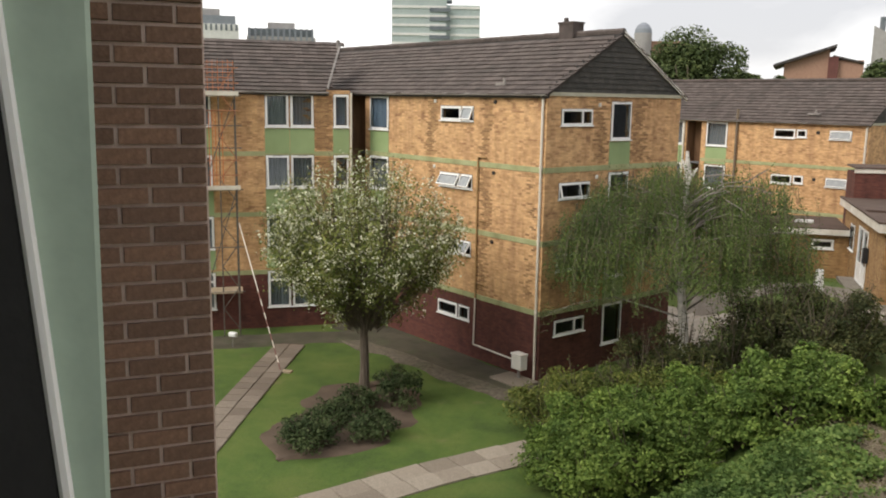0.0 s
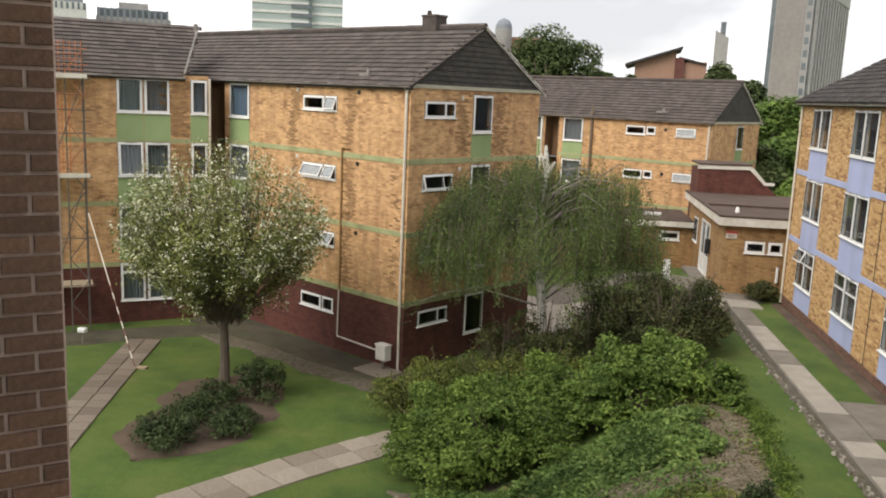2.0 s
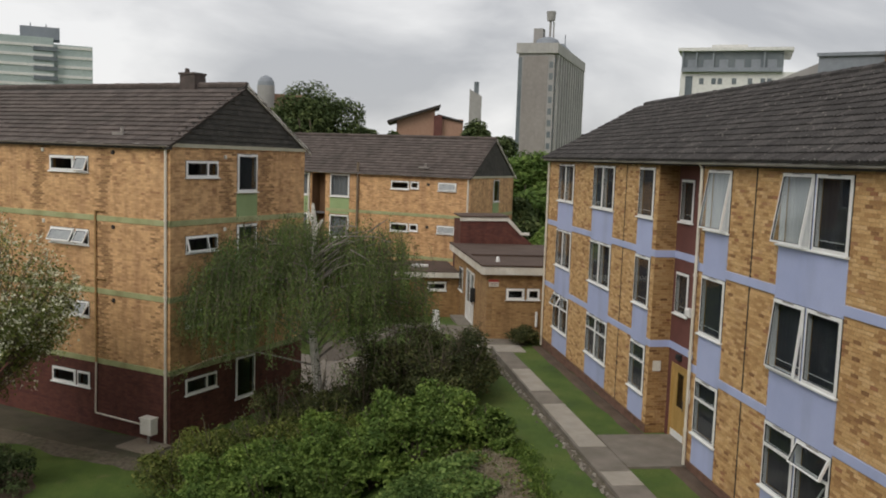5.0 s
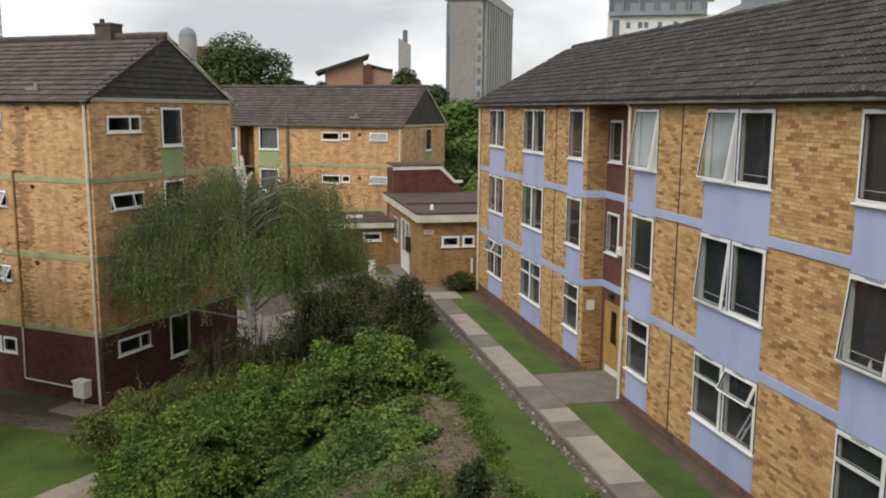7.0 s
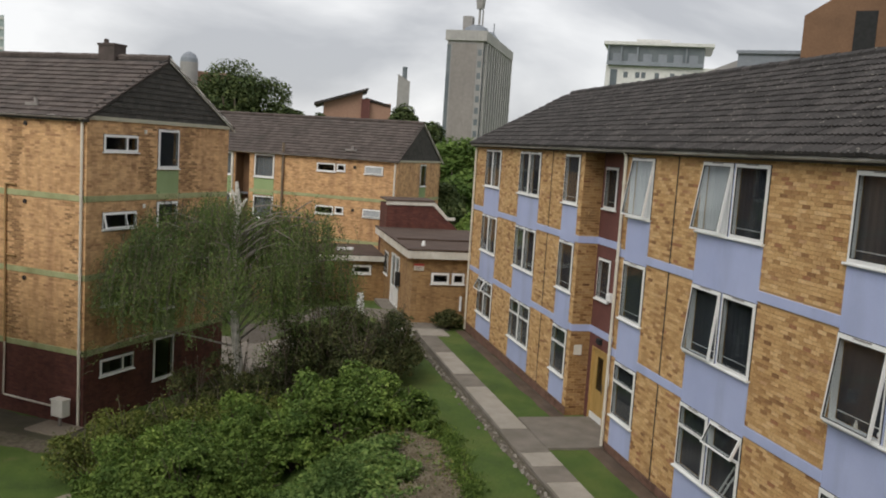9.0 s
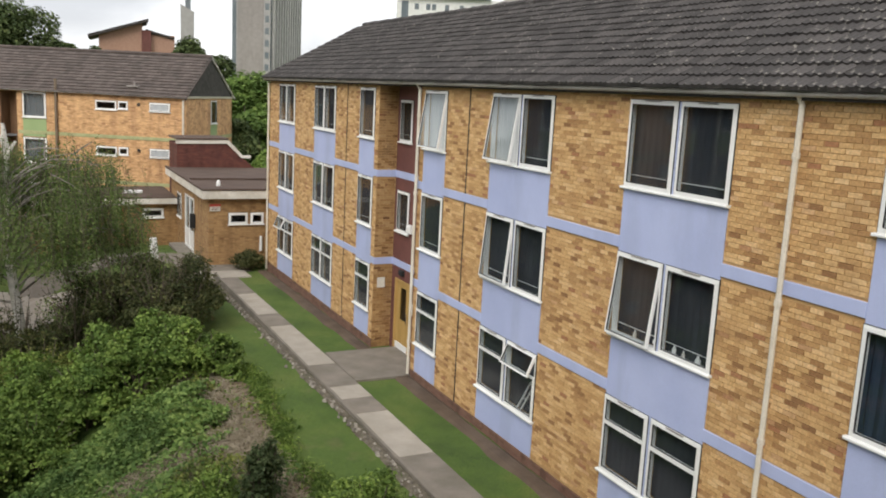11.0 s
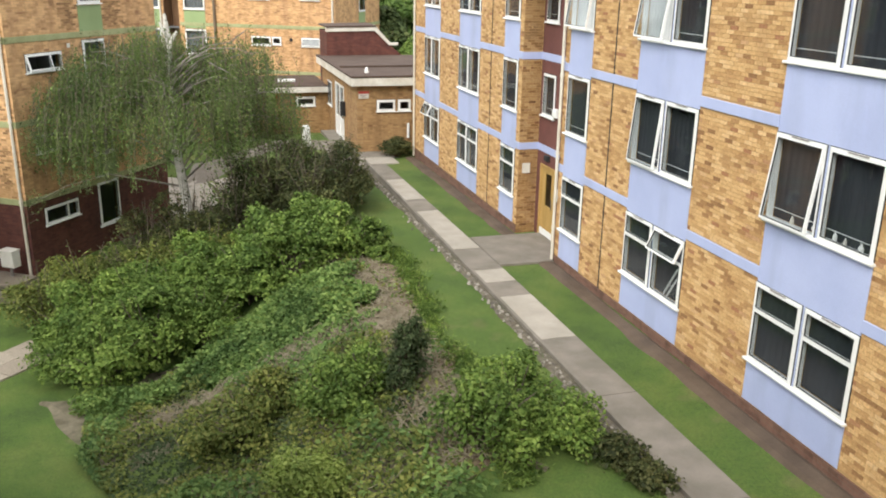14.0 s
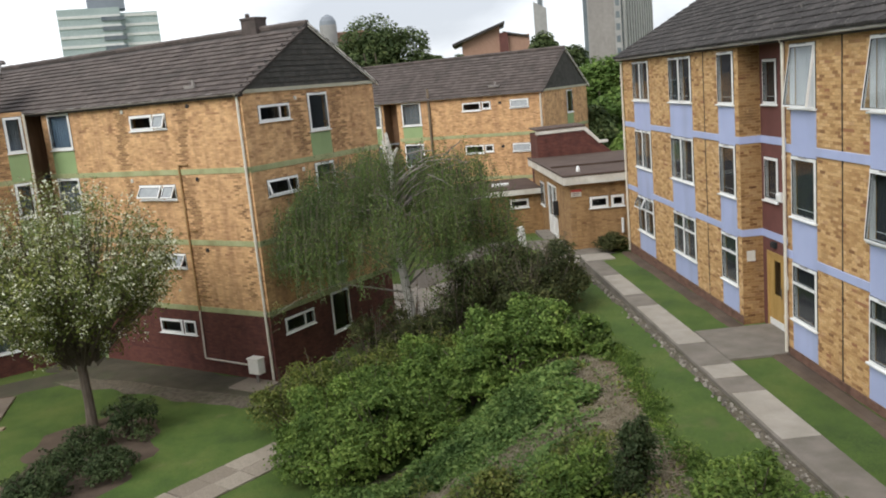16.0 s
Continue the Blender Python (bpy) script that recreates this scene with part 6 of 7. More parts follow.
for k, (x, y, r, h) in enumerate([(-19.75, 1.7, 1.05, 0.85), (-19.9, 3.6, 0.85, 0.65), (-18.2, 3.0, 0.85, 0.7), (-18.6, 6.0, 0.9, 1.15), (-19.6, 5.0, 0.75, 0.7)]):
    o = shrub("rounded_bush", "dark green loose bush in a bed below the blossom tree", [(x, y, r, h)], 170, 0.085, M_leaf_bed, 120 + k)
    o["group"] = "bushes in the tree bed"


def creeper(name, label, areas, n, size, mat, seed, h=0.25):
    rng = np.random.default_rng(seed)
    pts = []
    for x, y, r, k in areas:
        a, d = rng.uniform(0, 6.283, int(n * k)), np.sqrt(rng.uniform(0, 1, int(n * k))) * r
        px, py = x + np.cos(a) * d, y + np.sin(a) * d * 0.8
        rough = np.array([noise.noise((i * 1.6, j * 1.6, 2.2)) for i, j in zip(px, py)])
        clear = off_ridge(px, py) > 0.2 + 0.45 * rough + rng.normal(scale=0.12, size=len(px))
        px, py = px[clear], py[clear]
        pz = np.array([zg(i, j) + h * (0.35 + 0.8 * abs(noise.noise((i * 1.3, j * 1.3, seed)))) for i, j in zip(px, py)])
        pts.append(np.stack([px, py, pz * 1.0 + rng.uniform(-0.3, 0.35, len(px)) * h], 1))
    b = thing(name, label, "groundcover", kind="stuff")
    leaves("foliage", np.concatenate(pts), size, mat, b, seed, flat=0.3)
    return b


RIDGE = [(-10.4, -1.75), (-9.72, -1.91), (-8.26, -2.31), (-6.87, -2.57), (-5.66, -2.73), (-4.76, -2.7)]


def off_ridge(px, py):
    """How far points lie from the line of dry litter across the bank."""
    best = np.full(len(px), 1e9)
    for (x0, y0), (x1, y1) in zip(RIDGE, RIDGE[1:]):
        u = np.clip(((px - x0) * (x1 - x0) + (py - y0) * (y1 - y0)) / ((x1 - x0) ** 2 + (y1 - y0) ** 2), 0, 1)
        best = np.minimum(best, np.hypot(px - x0 - u * (x1 - x0), py - y0 - u * (y1 - y0)))
    return best


def bank_cover(name, label, kind_of, n, size, mat, seed, tall):
    """Low growth over the whole bank, in patches of its own kind, lumpy and ragged."""
    rng = np.random.default_rng(seed)
    px, py = rng.uniform(-12.0, -4.3, n), rng.uniform(-9.6, 2.2, n)
    inside = (px > -11.9 + 0.5 * np.maximum(0, -3.2 - py)) & (px < -4.7 - 0.25 * np.sin(py * 1.7) - 0.1 * np.maximum(0, -6 - py)) & (py < -0.3 + 0.3 * (px + 12.4))
    px, py = px[inside], py[inside]
    a = np.array([noise.noise((i * 0.62, j * 0.62, 5.5)) for i, j in zip(px, py)]) + rng.normal(scale=0.09, size=len(px)) - 0.2 * (py < -3.0)
    # the dry strip by the grass and the litter line stay half bare
    bare = np.clip(1 - off_ridge(px, py) / 0.5, 0, 1) * 0.55 + np.clip((px + 6.0) / 0.7, 0, 1) * 0.72 * (py < 0.6)
    keep = kind_of(a) & (rng.uniform(0, 1, len(px)) > bare * 1.25)
    px, py = px[keep], py[keep]
    hz = np.array([0.3 + 1.5 * max(0.0, noise.noise((i * 1.5, j * 1.5, seed * 0.3)) + 0.25) for i, j in zip(px, py)])
    pz = np.array([zg(i, j) for i, j in zip(px, py)]) + 0.04 + tall * hz * rng.uniform(0.25, 1.0, len(px))
    b = thing(name, label, "groundcover", kind="stuff")
    leaves("foliage", np.stack([px, py, pz], 1), size, mat, b, seed, nrm=np.tile([0.0, -0.3, 0.6], (len(px), 1)))
    return b


bank_cover("brambles", "bright green bramble and ivy creeping over the bank", lambda a: a > 0.02, 62000, 0.105, M_leaf_ivy, 131, 0.3)
bank_cover("weeds", "ragged olive undergrowth on the bank", lambda a: (a < 0.06) & (a > -0.42), 60000, 0.09, M_leaf_olive, 132, 0.26)
bank_cover("undergrowth", "dark low leaves among weeds on the bank", lambda a: (a < -0.2), 30000, 0.085, M_leaf_bed, 133, 0.2)
creeper("brambles", "lush green ivy below the large shrub", [(-8.6, -0.9, 0.9, 0.7), (-7.7, -0.9, 1.0, 0.8), (-6.8, -0.9, 1.0, 0.8), (-6.0, -1.1, 0.8, 0.6), (-7.6, 0.1, 1.0, 0.7), (-6.4, 0.3, 0.9, 0.5), (-9.4, -0.3, 0.9, 0.6), (-8.6, 0.4, 0.9, 0.6), (-10.6, -0.7, 0.8, 0.5), (-7.2, 0.9, 0.8, 0.5), (-11.6, -0.7, 0.7, 0.35)], 3000, 0.105, M_leaf_ivy, 135, 0.45)
strip("leaf_mould", "dark leaf mould and stems under weeds on the bank", "litter", [(-13.0, 0.0), (-11.4, -0.9), (-9.6, -1.3), (-8.0, -1.5), (-6.4, -1.4), (-4.6, -1.0)], 4.6, M_litter, 0.05, step=0.25, ragged=0.35, taper=2.6)
strip("leaf_mould", "dark leaf mould and stems below low shrubs", "litter", [(-10.3, -4.3), (-9.0, -5.0), (-7.2, -6.0), (-5.4, -7.2), (-4.2, -9.0)], 3.6, M_litter, 0.05, step=0.25, ragged=0.4, taper=2.6)
strip("stem_litter", "dry brown stems in a line across the bank", "litter", [*RIDGE[1:], (-4.9, -2.2)], 0.9, M_twigs, 0.07, step=0.25, ragged=0.9, taper=1.4)
strip("stem_litter", "dry brown stems on the bank beside the grass", "litter", [(-4.8, 2.4), (-4.95, -1.0), (-5.15, -4.0), (-5.5, -7.0), (-6.0, -9.4)], 1.45, M_twigs, 0.065, step=0.2, ragged=1.1, taper=1.2)
strip("earth_bed", "bare earth bed under the blossom tree", "soil", [(-20.1, 0.5), (-19.7, 2.4), (-19.5, 4.6), (-19.8, 8.2)], 3.7, M_earth, 0.055, step=0.25, ragged=0.4, taper=1.5)


def grass_fringe():
    """Long grass and weeds that creep from the lawn into the dry litter."""
    rng = np.random.default_rng(212)
    y = rng.uniform(-9.4, 2.6, 6500)
    edge = np.array([-4.16 - 0.07 * max(0.0, -1.0 - j) + 0.34 * noise.noise((3.3, j * 0.9, 1.1)) + 0.22 * noise.noise((7.1, j * 2.9, 4.2)) for j in y])
    x = edge + rng.normal(scale=0.17, size=len(y)) - (rng.uniform(0, 1, len(y)) < 0.14) * rng.uniform(0, 0.9, len(y))
    z = np.array([zg(i, j) for i, j in zip(x, y)]) + 0.05 + 0.07 * rng.uniform(0, 1, len(y))
    b = thing("long_grass", "uncut grass and weeds creeping into the dry stems", "grass", kind="stuff")
    leaves("blades", np.stack([x, y, z], 1), 0.13, M_leaf_bright, b, 213, flat=1.3, aspect=0.22)


grass_fringe()


def dry_stems():
    b = thing("dry_stems", "tangle of dry fallen stems on the bank", "litter", kind="stuff")
    rnd = random.Random(77)
    s = Solid()
    for i in range(5200):
        t = rnd.random()
        if t < 0.6:
            y = rnd.uniform(-8.5, 2.5)
            x = -5.1 - 0.1 * max(0, -3 - y) + rnd.gauss(0, .38)
        else:
            u = rnd.random()
            x, y = -10.6 + 5.8 * u + rnd.uniform(-.4, .4), -1.75 - 1.0 * u + rnd.uniform(-.55, .45)
        if x > -4.75:
            continue
        a, l = rnd.uniform(0, 6.3), rnd.uniform(.12, .48)
        z = zg(x, y) + 0.05
        x2, y2 = x + math.cos(a) * l, y + math.sin(a) * l
        s.tube([(x, y, z), ((x + x2) / 2, (y + y2) / 2, z + rnd.uniform(.02, .15)), (x2, y2, zg(x2, y2) + rnd.uniform(.03, .2))], [0.009, 0.008, 0.005], 4)
    part("stems", s, M_stem, b)


dry_stems()


def limb(s, a, d, length, r, depth, rnd, tips, spread, lift, sag=0.0, segs=4):
    pts, rad = [a.copy()], [r]
    p, q = a.copy(), d.normalized()
    for i in range(segs):
        q = (q + Vector((rnd.gauss(0, .12), rnd.gauss(0, .12), rnd.gauss(0, .08) + lift - sag * i))).normalized()
        p = p + q * length / segs
        pts.append(p.copy())
        rad.append(r * (1 - 0.75 * (i + 1) / segs))
        if depth > 0 and i >= 1:
            for k in range(2):
                e = (q + Vector((rnd.gauss(0, spread), rnd.gauss(0, spread), rnd.gauss(0.1, spread * .6)))).normalized()
                limb(s, p.copy(), e, length * rnd.uniform(.45, .7), rad[-1] * 0.7, depth - 1, rnd, tips, spread, lift, sag, segs)
    s.tube(pts, rad, 5 if r < 0.05 else 7)
    tips.extend(pts[1:])


def blossom_tree():
    x, y = -20.1, 7.0
    z = zg(x, y)
    b = thing("blossom_tree", "round-crowned tree speckled with white blossom, single trunk", "tree", at=Matrix.Translation((x, y, z)))
    rnd, rng = random.Random(5), np.random.default_rng(5)
    s, tips = Solid(), []
    s.tube([(0, 0, -0.1), (0.03, 0, 0.9), (-0.02, 0.04, 2.0), (0, 0, 2.9)], [0.2, 0.16, 0.15, 0.13], 9)
    for k in range(15):
        a = k * 2.4 + rnd.uniform(-.3, .3)
        d = Vector((math.cos(a) * .62, math.sin(a) * .62, 1.15 + 0.5 * (k % 3)))
        limb(s, Vector((0, 0, 1.9 + 0.09 * k)), d, 3.2 if k % 3 else 3.7, 0.07, 1, rnd, tips, 0.38, 0.06)
    part("trunk", s, M_bark, b)
    c, r = np.array([0, 0, 5.3]), np.array([3.55, 3.5, 3.05])
    # many upright twigs from the fork to the crown's skin, leaves and flowers along them
    tw, pts, flo = Solid(), [], []
    for k in range(330):
        d = rng.normal(size=3)
        d[2] = abs(d[2]) * 0.95 - 0.44
        d /= np.linalg.norm(d)
        e = c + d * r * rng.uniform(0.8, 1.02)
        b0 = np.array([d[0] * 0.5, d[1] * 0.5, rng.uniform(2.1, 3.4)])
        mid = b0 * 0.5 + e * 0.5 + np.array([d[0], d[1], 0]) * 0.25 + np.array([0, 0, 0.2])
        tw.tube([tuple(b0), tuple(mid), tuple(e)], [0.022, 0.013, 0.005], 4)
        u = rng.uniform(0.3, 1.0, 110)[:, None] ** 0.8
        line = b0 * (1 - u) ** 2 + 2 * mid * u * (1 - u) + e * u ** 2
        pts.append(line + rng.normal(scale=0.17, size=line.shape))
        w = rng.uniform(0.35, 1.0, 12)[:, None] ** 0.6
        fc = b0 * (1 - w) ** 2 + 2 * mid * w * (1 - w) + e * w ** 2 + rng.normal(scale=0.14, size=(12, 3))
        flo += [fc + rng.normal(scale=0.045, size=fc.shape) for _ in range(4)]
    part("branchwork", tw, M_bark, b)["kind"] = "stuff"
    p = np.concatenate(pts)
    leaves("crown", p, 0.1, M_leaf_white, b, 6, nrm=(p - c) / r)
    leaves("blossom", np.concatenate(flo), 0.064, M_petal, b, 7, aspect=0.9, label="clusters of small cream flowers")
    return b


blossom_tree()


def birch():
    """Weeping birch: a leaning pale trunk with a broken top, arching limbs, and hanging strands gathered in bunches."""
    x, y = -9.5, 10.0
    z = zg(x, y)
    b = thing("birch_tree", "weeping birch with pale broken-topped trunk and fine hanging foliage", "tree", at=Matrix.Translation((x, y, z)))
    rnd = random.Random(9)
    s = Solid()
    s.tube([(0.15, 0, -0.2), (0.08, 0, 1.2), (-0.1, 0.05, 2.9), (-0.3, 0, 4.6), (-0.28, 0.1, 6.4), (-0.2, 0.05, 7.5), (-0.26, 0, 8.25)], [0.21, 0.18, 0.15, 0.13, 0.12, 0.12, 0.05], 9)
    s.tube([(-0.22, 0, 7.1), (-0.02, -0.05, 7.55), (0.1, -0.05, 7.7)], [0.08, 0.06, 0.04], 7)
    s.tube([(-0.26, 0, 7.6), (-0.42, 0.02, 8.0)], [0.07, 0.035], 7)
    part("trunk", s, M_birch, b, "white peeling bark")
    cx, cz = -0.2, -z
    R = 4.25

    def top(dx, dy):
        r = min(1.0, math.hypot(dx, dy * 1.05) / R)
        h = cz + 2.0 + 3.25 * math.sqrt(max(0.0, 1 - r * r))
        h += 0.75 * math.exp(-((dx - 3.0) / 0.95) ** 2 - (dy / 1.6) ** 2)
        h -= 0.4 * math.exp(-((dx - 1.15) / 0.6) ** 2)
        return h + 0.42 * noise.noise((dx * 0.8, dy * 0.8, 1.7))

    def foot(dx, dy):
        f = 0.75 + 1.0 * math.exp(-((dx - 0.3) / 1.4) ** 2) + 0.6 * smooth(1.0, 2.5, dx) + 0.5 * smooth(-2.6, -4.0, dx)
        return cz + f + 0.9 * noise.noise((dx * 0.75, dy * 0.75, 4.4))
    limbs, twigs, pts = Solid(), Solid(), []
    bunches = 240
    for k in range(bunches):
        r = R * math.sqrt((k + 0.5) / bunches)
        a = k * 2.39996 + rnd.uniform(-.25, .25)
        dx, dy = math.cos(a) * r + rnd.gauss(0, .15), math.sin(a) * r * 0.95 + rnd.gauss(0, .15)
        if noise.noise((dx * 0.9, dy * 0.9, 9.1)) < -0.36:
            continue
        zt = top(dx, dy) - 0.1
        if zt < cz + 1.4:
            continue
        deep = rnd.random()
        q = Vector((cx + dx, dy, zt - (0.0 if deep < 0.72 else rnd.uniform(.5, 1.8))))
        if k % 4 == 0:
            p0 = Vector((-0.25, 0.03, max(2.6, min(6.9, q.z - 0.25 * r - rnd.uniform(.2, .8)))))
            p1 = p0.lerp(q, 0.5) + Vector((0, 0, 0.22 * r * rnd.uniform(.4, 1.0)))
            limbs.tube([p0, p0.lerp(p1, .5) + Vector((0, 0, rnd.uniform(0, .2))), p1, p1.lerp(q, .6) + Vector((0, 0, .12)), q], [0.045, 0.034, 0.022, 0.014, 0.006], 6)
        dense = 0.12 + 2.6 * abs(noise.noise((dx * 1.1, dy * 1.1, 6.6)))
        if 0.5 < dx < 1.7:
            dense = 0.35 + dense
        low = foot(dx, dy)
        for i in range(int(17 * dense) + 3):
            o = q + Vector((rnd.gauss(0, .24), rnd.gauss(0, .24), rnd.gauss(0.05, .25)))
            ln = rnd.uniform(0.6, 3.0) * (1.2 if r > 2.6 else 1.0)
            ln = max(0.3, min(ln, o.z - low - rnd.uniform(-.25, .35)))
            out_x, out_y = dx / (r + .1) * .18, dy / (r + .1) * .18
            sw = Vector((out_x + rnd.gauss(0, .13), out_y + rnd.gauss(0, .13), 0))
            if i % 2 == 0:
                twigs.tube([o, o + sw * 0.7 + Vector((0, 0, -ln * .45)), o + sw + Vector((0, 0, -ln))], [0.008, 0.006, 0.003], 3)
            n = int(ln * 25)
            for m in range(n):
                t = m / n
                w = 0.075 * (1 - 0.5 * t)
                pts.append((o.x + sw.x * math.sqrt(t) + rnd.gauss(0, w), o.y + sw.y * math.sqrt(t) + rnd.gauss(0, w), o.z - ln * t + rnd.gauss(0, .04)))
    # dead pale sticks that stand out in front of the leaves
    for a, c in (((-0.42, -1.5, 6.3), (-0.38, -1.5, 4.6)), ((-0.85, -1.6, 6.4), (-0.12, -1.5, 6.0)), ((-1.2, -1.6, 5.85), (-0.4, -1.5, 5.8)), ((1.0, -1.5, 6.85), (1.95, -1.5, 6.2)), ((0.35, -1.3, 7.55), (1.25, -1.4, 7.6)), ((0.85, -1.35, 7.35), (0.85, -1.35, 7.95)), ((1.6, 1.0, 7.1), (2.4, 1.0, 7.7))):
        a, c = Vector(a), Vector(c)
        limbs.tube([a, a.lerp(c, .5) + Vector((0.03, 0, 0.05)), c], [0.022, 0.026, 0.012], 5)
    part("branchwork", limbs, M_limb, b)["kind"] = "stuff"
    part("twig_mass", twigs, M_bark, b)["kind"] = "stuff"
    leaves("crown", np.array(pts), 0.07, M_leaf_birch, b, 10, aspect=0.5, flat=0.5, droop=0.8)
    return b


birch()


def far_tree(name, label, x, y, z, r, h, mat, seed, n=26000, size=0.5):
    b = thing(name, label, "tree", at=Matrix.Translation((x, y, z)))
    rng, rnd = np.random.default_rng(seed), random.Random(seed)
    s, tips = Solid(), []
    s.tube([(0, 0, 0), (0.1, 0, h * .3), (0, 0.1, h * .55)], [r * .09, r * .07, r * .05], 7)
    for k in range(8):
        a = k * 2.4
        limb(s, Vector((0, 0, h * .3)), Vector((math.cos(a), math.sin(a), 1.0)), h * .5, r * .04, 0, rnd, tips, .4, .05)
    part("trunk", s, M_bark, b)
    pts = []
    for k in range(11):
        a, d = rnd.uniform(0, 6.3), rnd.uniform(0, .62) * r
        c = (math.cos(a) * d, math.sin(a) * d, h * rnd.uniform(.48, .82))
        rr = r * rnd.uniform(.36, .56)
        pts.append(shell(rng, n // 11, c, (rr, rr, rr * .85), low=-1, inner=.5, lump=.3))
    q = np.concatenate(pts)
    leaves("crown", q, size, mat, b, seed, nrm=(q - np.array([0, 0, h * .6])) / r)
    return b


EX, EY, EZ = -9.3, -19.83, 7.46


def out(az, dist):
    return EX + dist * math.sin(radians(az)), EY + dist * math.cos(radians(az))


def far_trees():
    rows = [(-1.4, 92, 6.2, 16.4, M_leaf_far, 0.36), (-2.9, 90, 4.2, 14.6, M_leaf_far, 0.36), (0.6, 96, 3.0, 13.6, M_leaf_far, 0.36), (2.2, 94, 2.4, 12.6, M_leaf_far, 0.36), (3.4, 90, 2.8, 13.4, M_leaf_far, 0.36), (2.3, 88, 2.4, 13.0, M_leaf_far, 0.36),
            (9.3, 92, 3.0, 13.9, M_leaf_far, 0.36), (10.8, 96, 2.6, 12.8, M_leaf_far, 0.36), (8.1, 94, 2.2, 12.9, M_leaf_far, 0.36),
            (-22.6, 150, 4.0, 17.0, M_leaf_far, 0.5), (-8.5, 150, 3.0, 16.5, M_leaf_far, 0.5),
            (13.2, 74, 3.4, 9.6, M_leaf_far2, 0.36), (15.6, 78, 3.6, 9.8, M_leaf_far2, 0.36), (14.6, 62, 3.0, 7.2, M_leaf_far2, 0.34), (17.5, 64, 3.2, 8.0, M_leaf_far2, 0.34), (12.6, 60, 2.4, 6.4, M_leaf_far, 0.32), (16.0, 55, 2.5, 5.2, M_leaf_far2, 0.3)]
    for k, (az, d, r, h, mat, sz) in enumerate(rows):
        x, y = out(az, d)
        lab = "dark green broadleaf tree beyond the roofs" if mat is M_leaf_far else "bright green broadleaf tree beyond the blocks"
        far_tree("broadleaf_tree", lab, x, y, -1.0, r, h, mat, 200 + k, size=sz, n=42000 if k < 3 else 26000)


far_trees()


# ---- distant buildings ----
def at_far(az, dist, turn):
    x, y = out(az, dist)
    return frame_at((x, y, 0), -radians(turn))


def concrete_tower():
    d = 230.0
    b = thing("office_tower", "tall grey concrete office tower with ribbed side and roof mast", "building", at=at_far(12.38, d, 25.5))
    top = EZ + d * math.tan(radians(7.65))
    w, l = 9.5, 45.0
    part("wall", Solid().box(0.0, w, 0, l, -2, top - 2.6), M_far_concrete, b)
    part("parapet", Solid().box(-0.6, w + 0.9, -0.6, l + 0.6, top - 2.6, top), M_far_pale, b)
    for k in range(12):
        y = 1.6 + k * 3.85
        part("rib", Solid().box(w, w + 0.75, y, y + 1.7, -2, top - 2.6), M_far_pale, b)
    for k in range(11):
        z = 2 + k * 3.0
        if z + 2 > top - 2.6:
            break
        part("window_band", Solid().box(w - 0.2, w + 0.12, 0.4, l - 0.5, z, z + 2.6), M_far_glass, b)
        part("stair_window", Solid().box(w - 1.3, w - 0.35, -0.06, 0.4, z, z + 1.6), M_far_glass, b)
    part("end_panel", Solid().box(1.25, w - 1.7, -0.12, 0.3, -2, top - 3.4), M_far_brown, b, "brownish grey concrete end panel")
    part("edge_slot", Solid().box(-0.1, 0.9, -0.08, 0.3, -2, top - 3.6), M_far_glass, b)
    part("plant_room", Solid().box(3.0, 5.5, 3, 6, top, top + 4.2), M_far_concrete, b)
    dome = Solid().tube([(6.6, 4, top), (6.6, 4, top + 1.2), (6.6, 4, top + 1.9)], [3.4, 2.9, 1.4], 14)
    part("roof_dome", dome, M_far_grey, b)
    mast = Solid().tube([(7.2, 4, top + 1.5), (7.2, 4, top + 7.5)], 0.3, 6).tube([(8.0, 4.5, top + 1.5), (8.0, 4.5, top + 6.0)], 0.2, 6).tube([(7.3, 4, top + 6.2), (7.3, 4, top + 8.6)], [1.0, 1.25], 10)
    part("mast", mast, M_far_concrete, b)
    part("antenna", Solid().tube([(9.5, 14, top), (9.5, 14, top + 4)], 0.15, 5), M_far_grey, b)
    part("plant_dome", Solid().tube([(7, 20, top), (7, 20, top + 2.4)], [3.4, 1.2], 12), M_far_grey, b)


concrete_tower()


def mint_tower():
    d = 260.0
    b = thing("striped_tower", "pale mint and white banded office tower behind the roofs", "building", at=at_far(-20.1, d, -16.0))
    top = EZ + d * math.tan(radians(6.35))
    w = 2 * d * math.tan(radians(2.85))
    part("wall", Solid().box(0, w * 0.62, 0, 18, -2, top).box(w * 0.62, w, 1.2, 18, -2, top - 1.5), M_far_mint, b)
    for k in range(18):
        z = top - 2.6 - k * 2.6
        if z < 4:
            break
        part("white_band", Solid().box(0.1, w * 0.62, -0.2, 0.5, z, z + 0.75), M_far_white, b)
        part("window_band", Solid().box(w * 0.43, w * 0.66, -0.35, 0.5, z - 1.0, z + 0.15), M_far_glass, b)
        part("white_band", Solid().box(w * 0.66, w - 0.1, 1.0, 1.6, z, z + 0.75), M_far_white, b)
    part("plant_room", Solid().box(w * .3, w * .68, 4, 12, top, top + 3.2), M_far_grey, b)
    part("antenna", Solid().tube([(w * .4, 5, top + 3), (w * .4, 5, top + 4.2)], 0.15, 5).tube([(w * .55, 5, top + 3), (w * .55, 5, top + 4.0)], 0.15, 5), M_far_grey, b)


mint_tower()


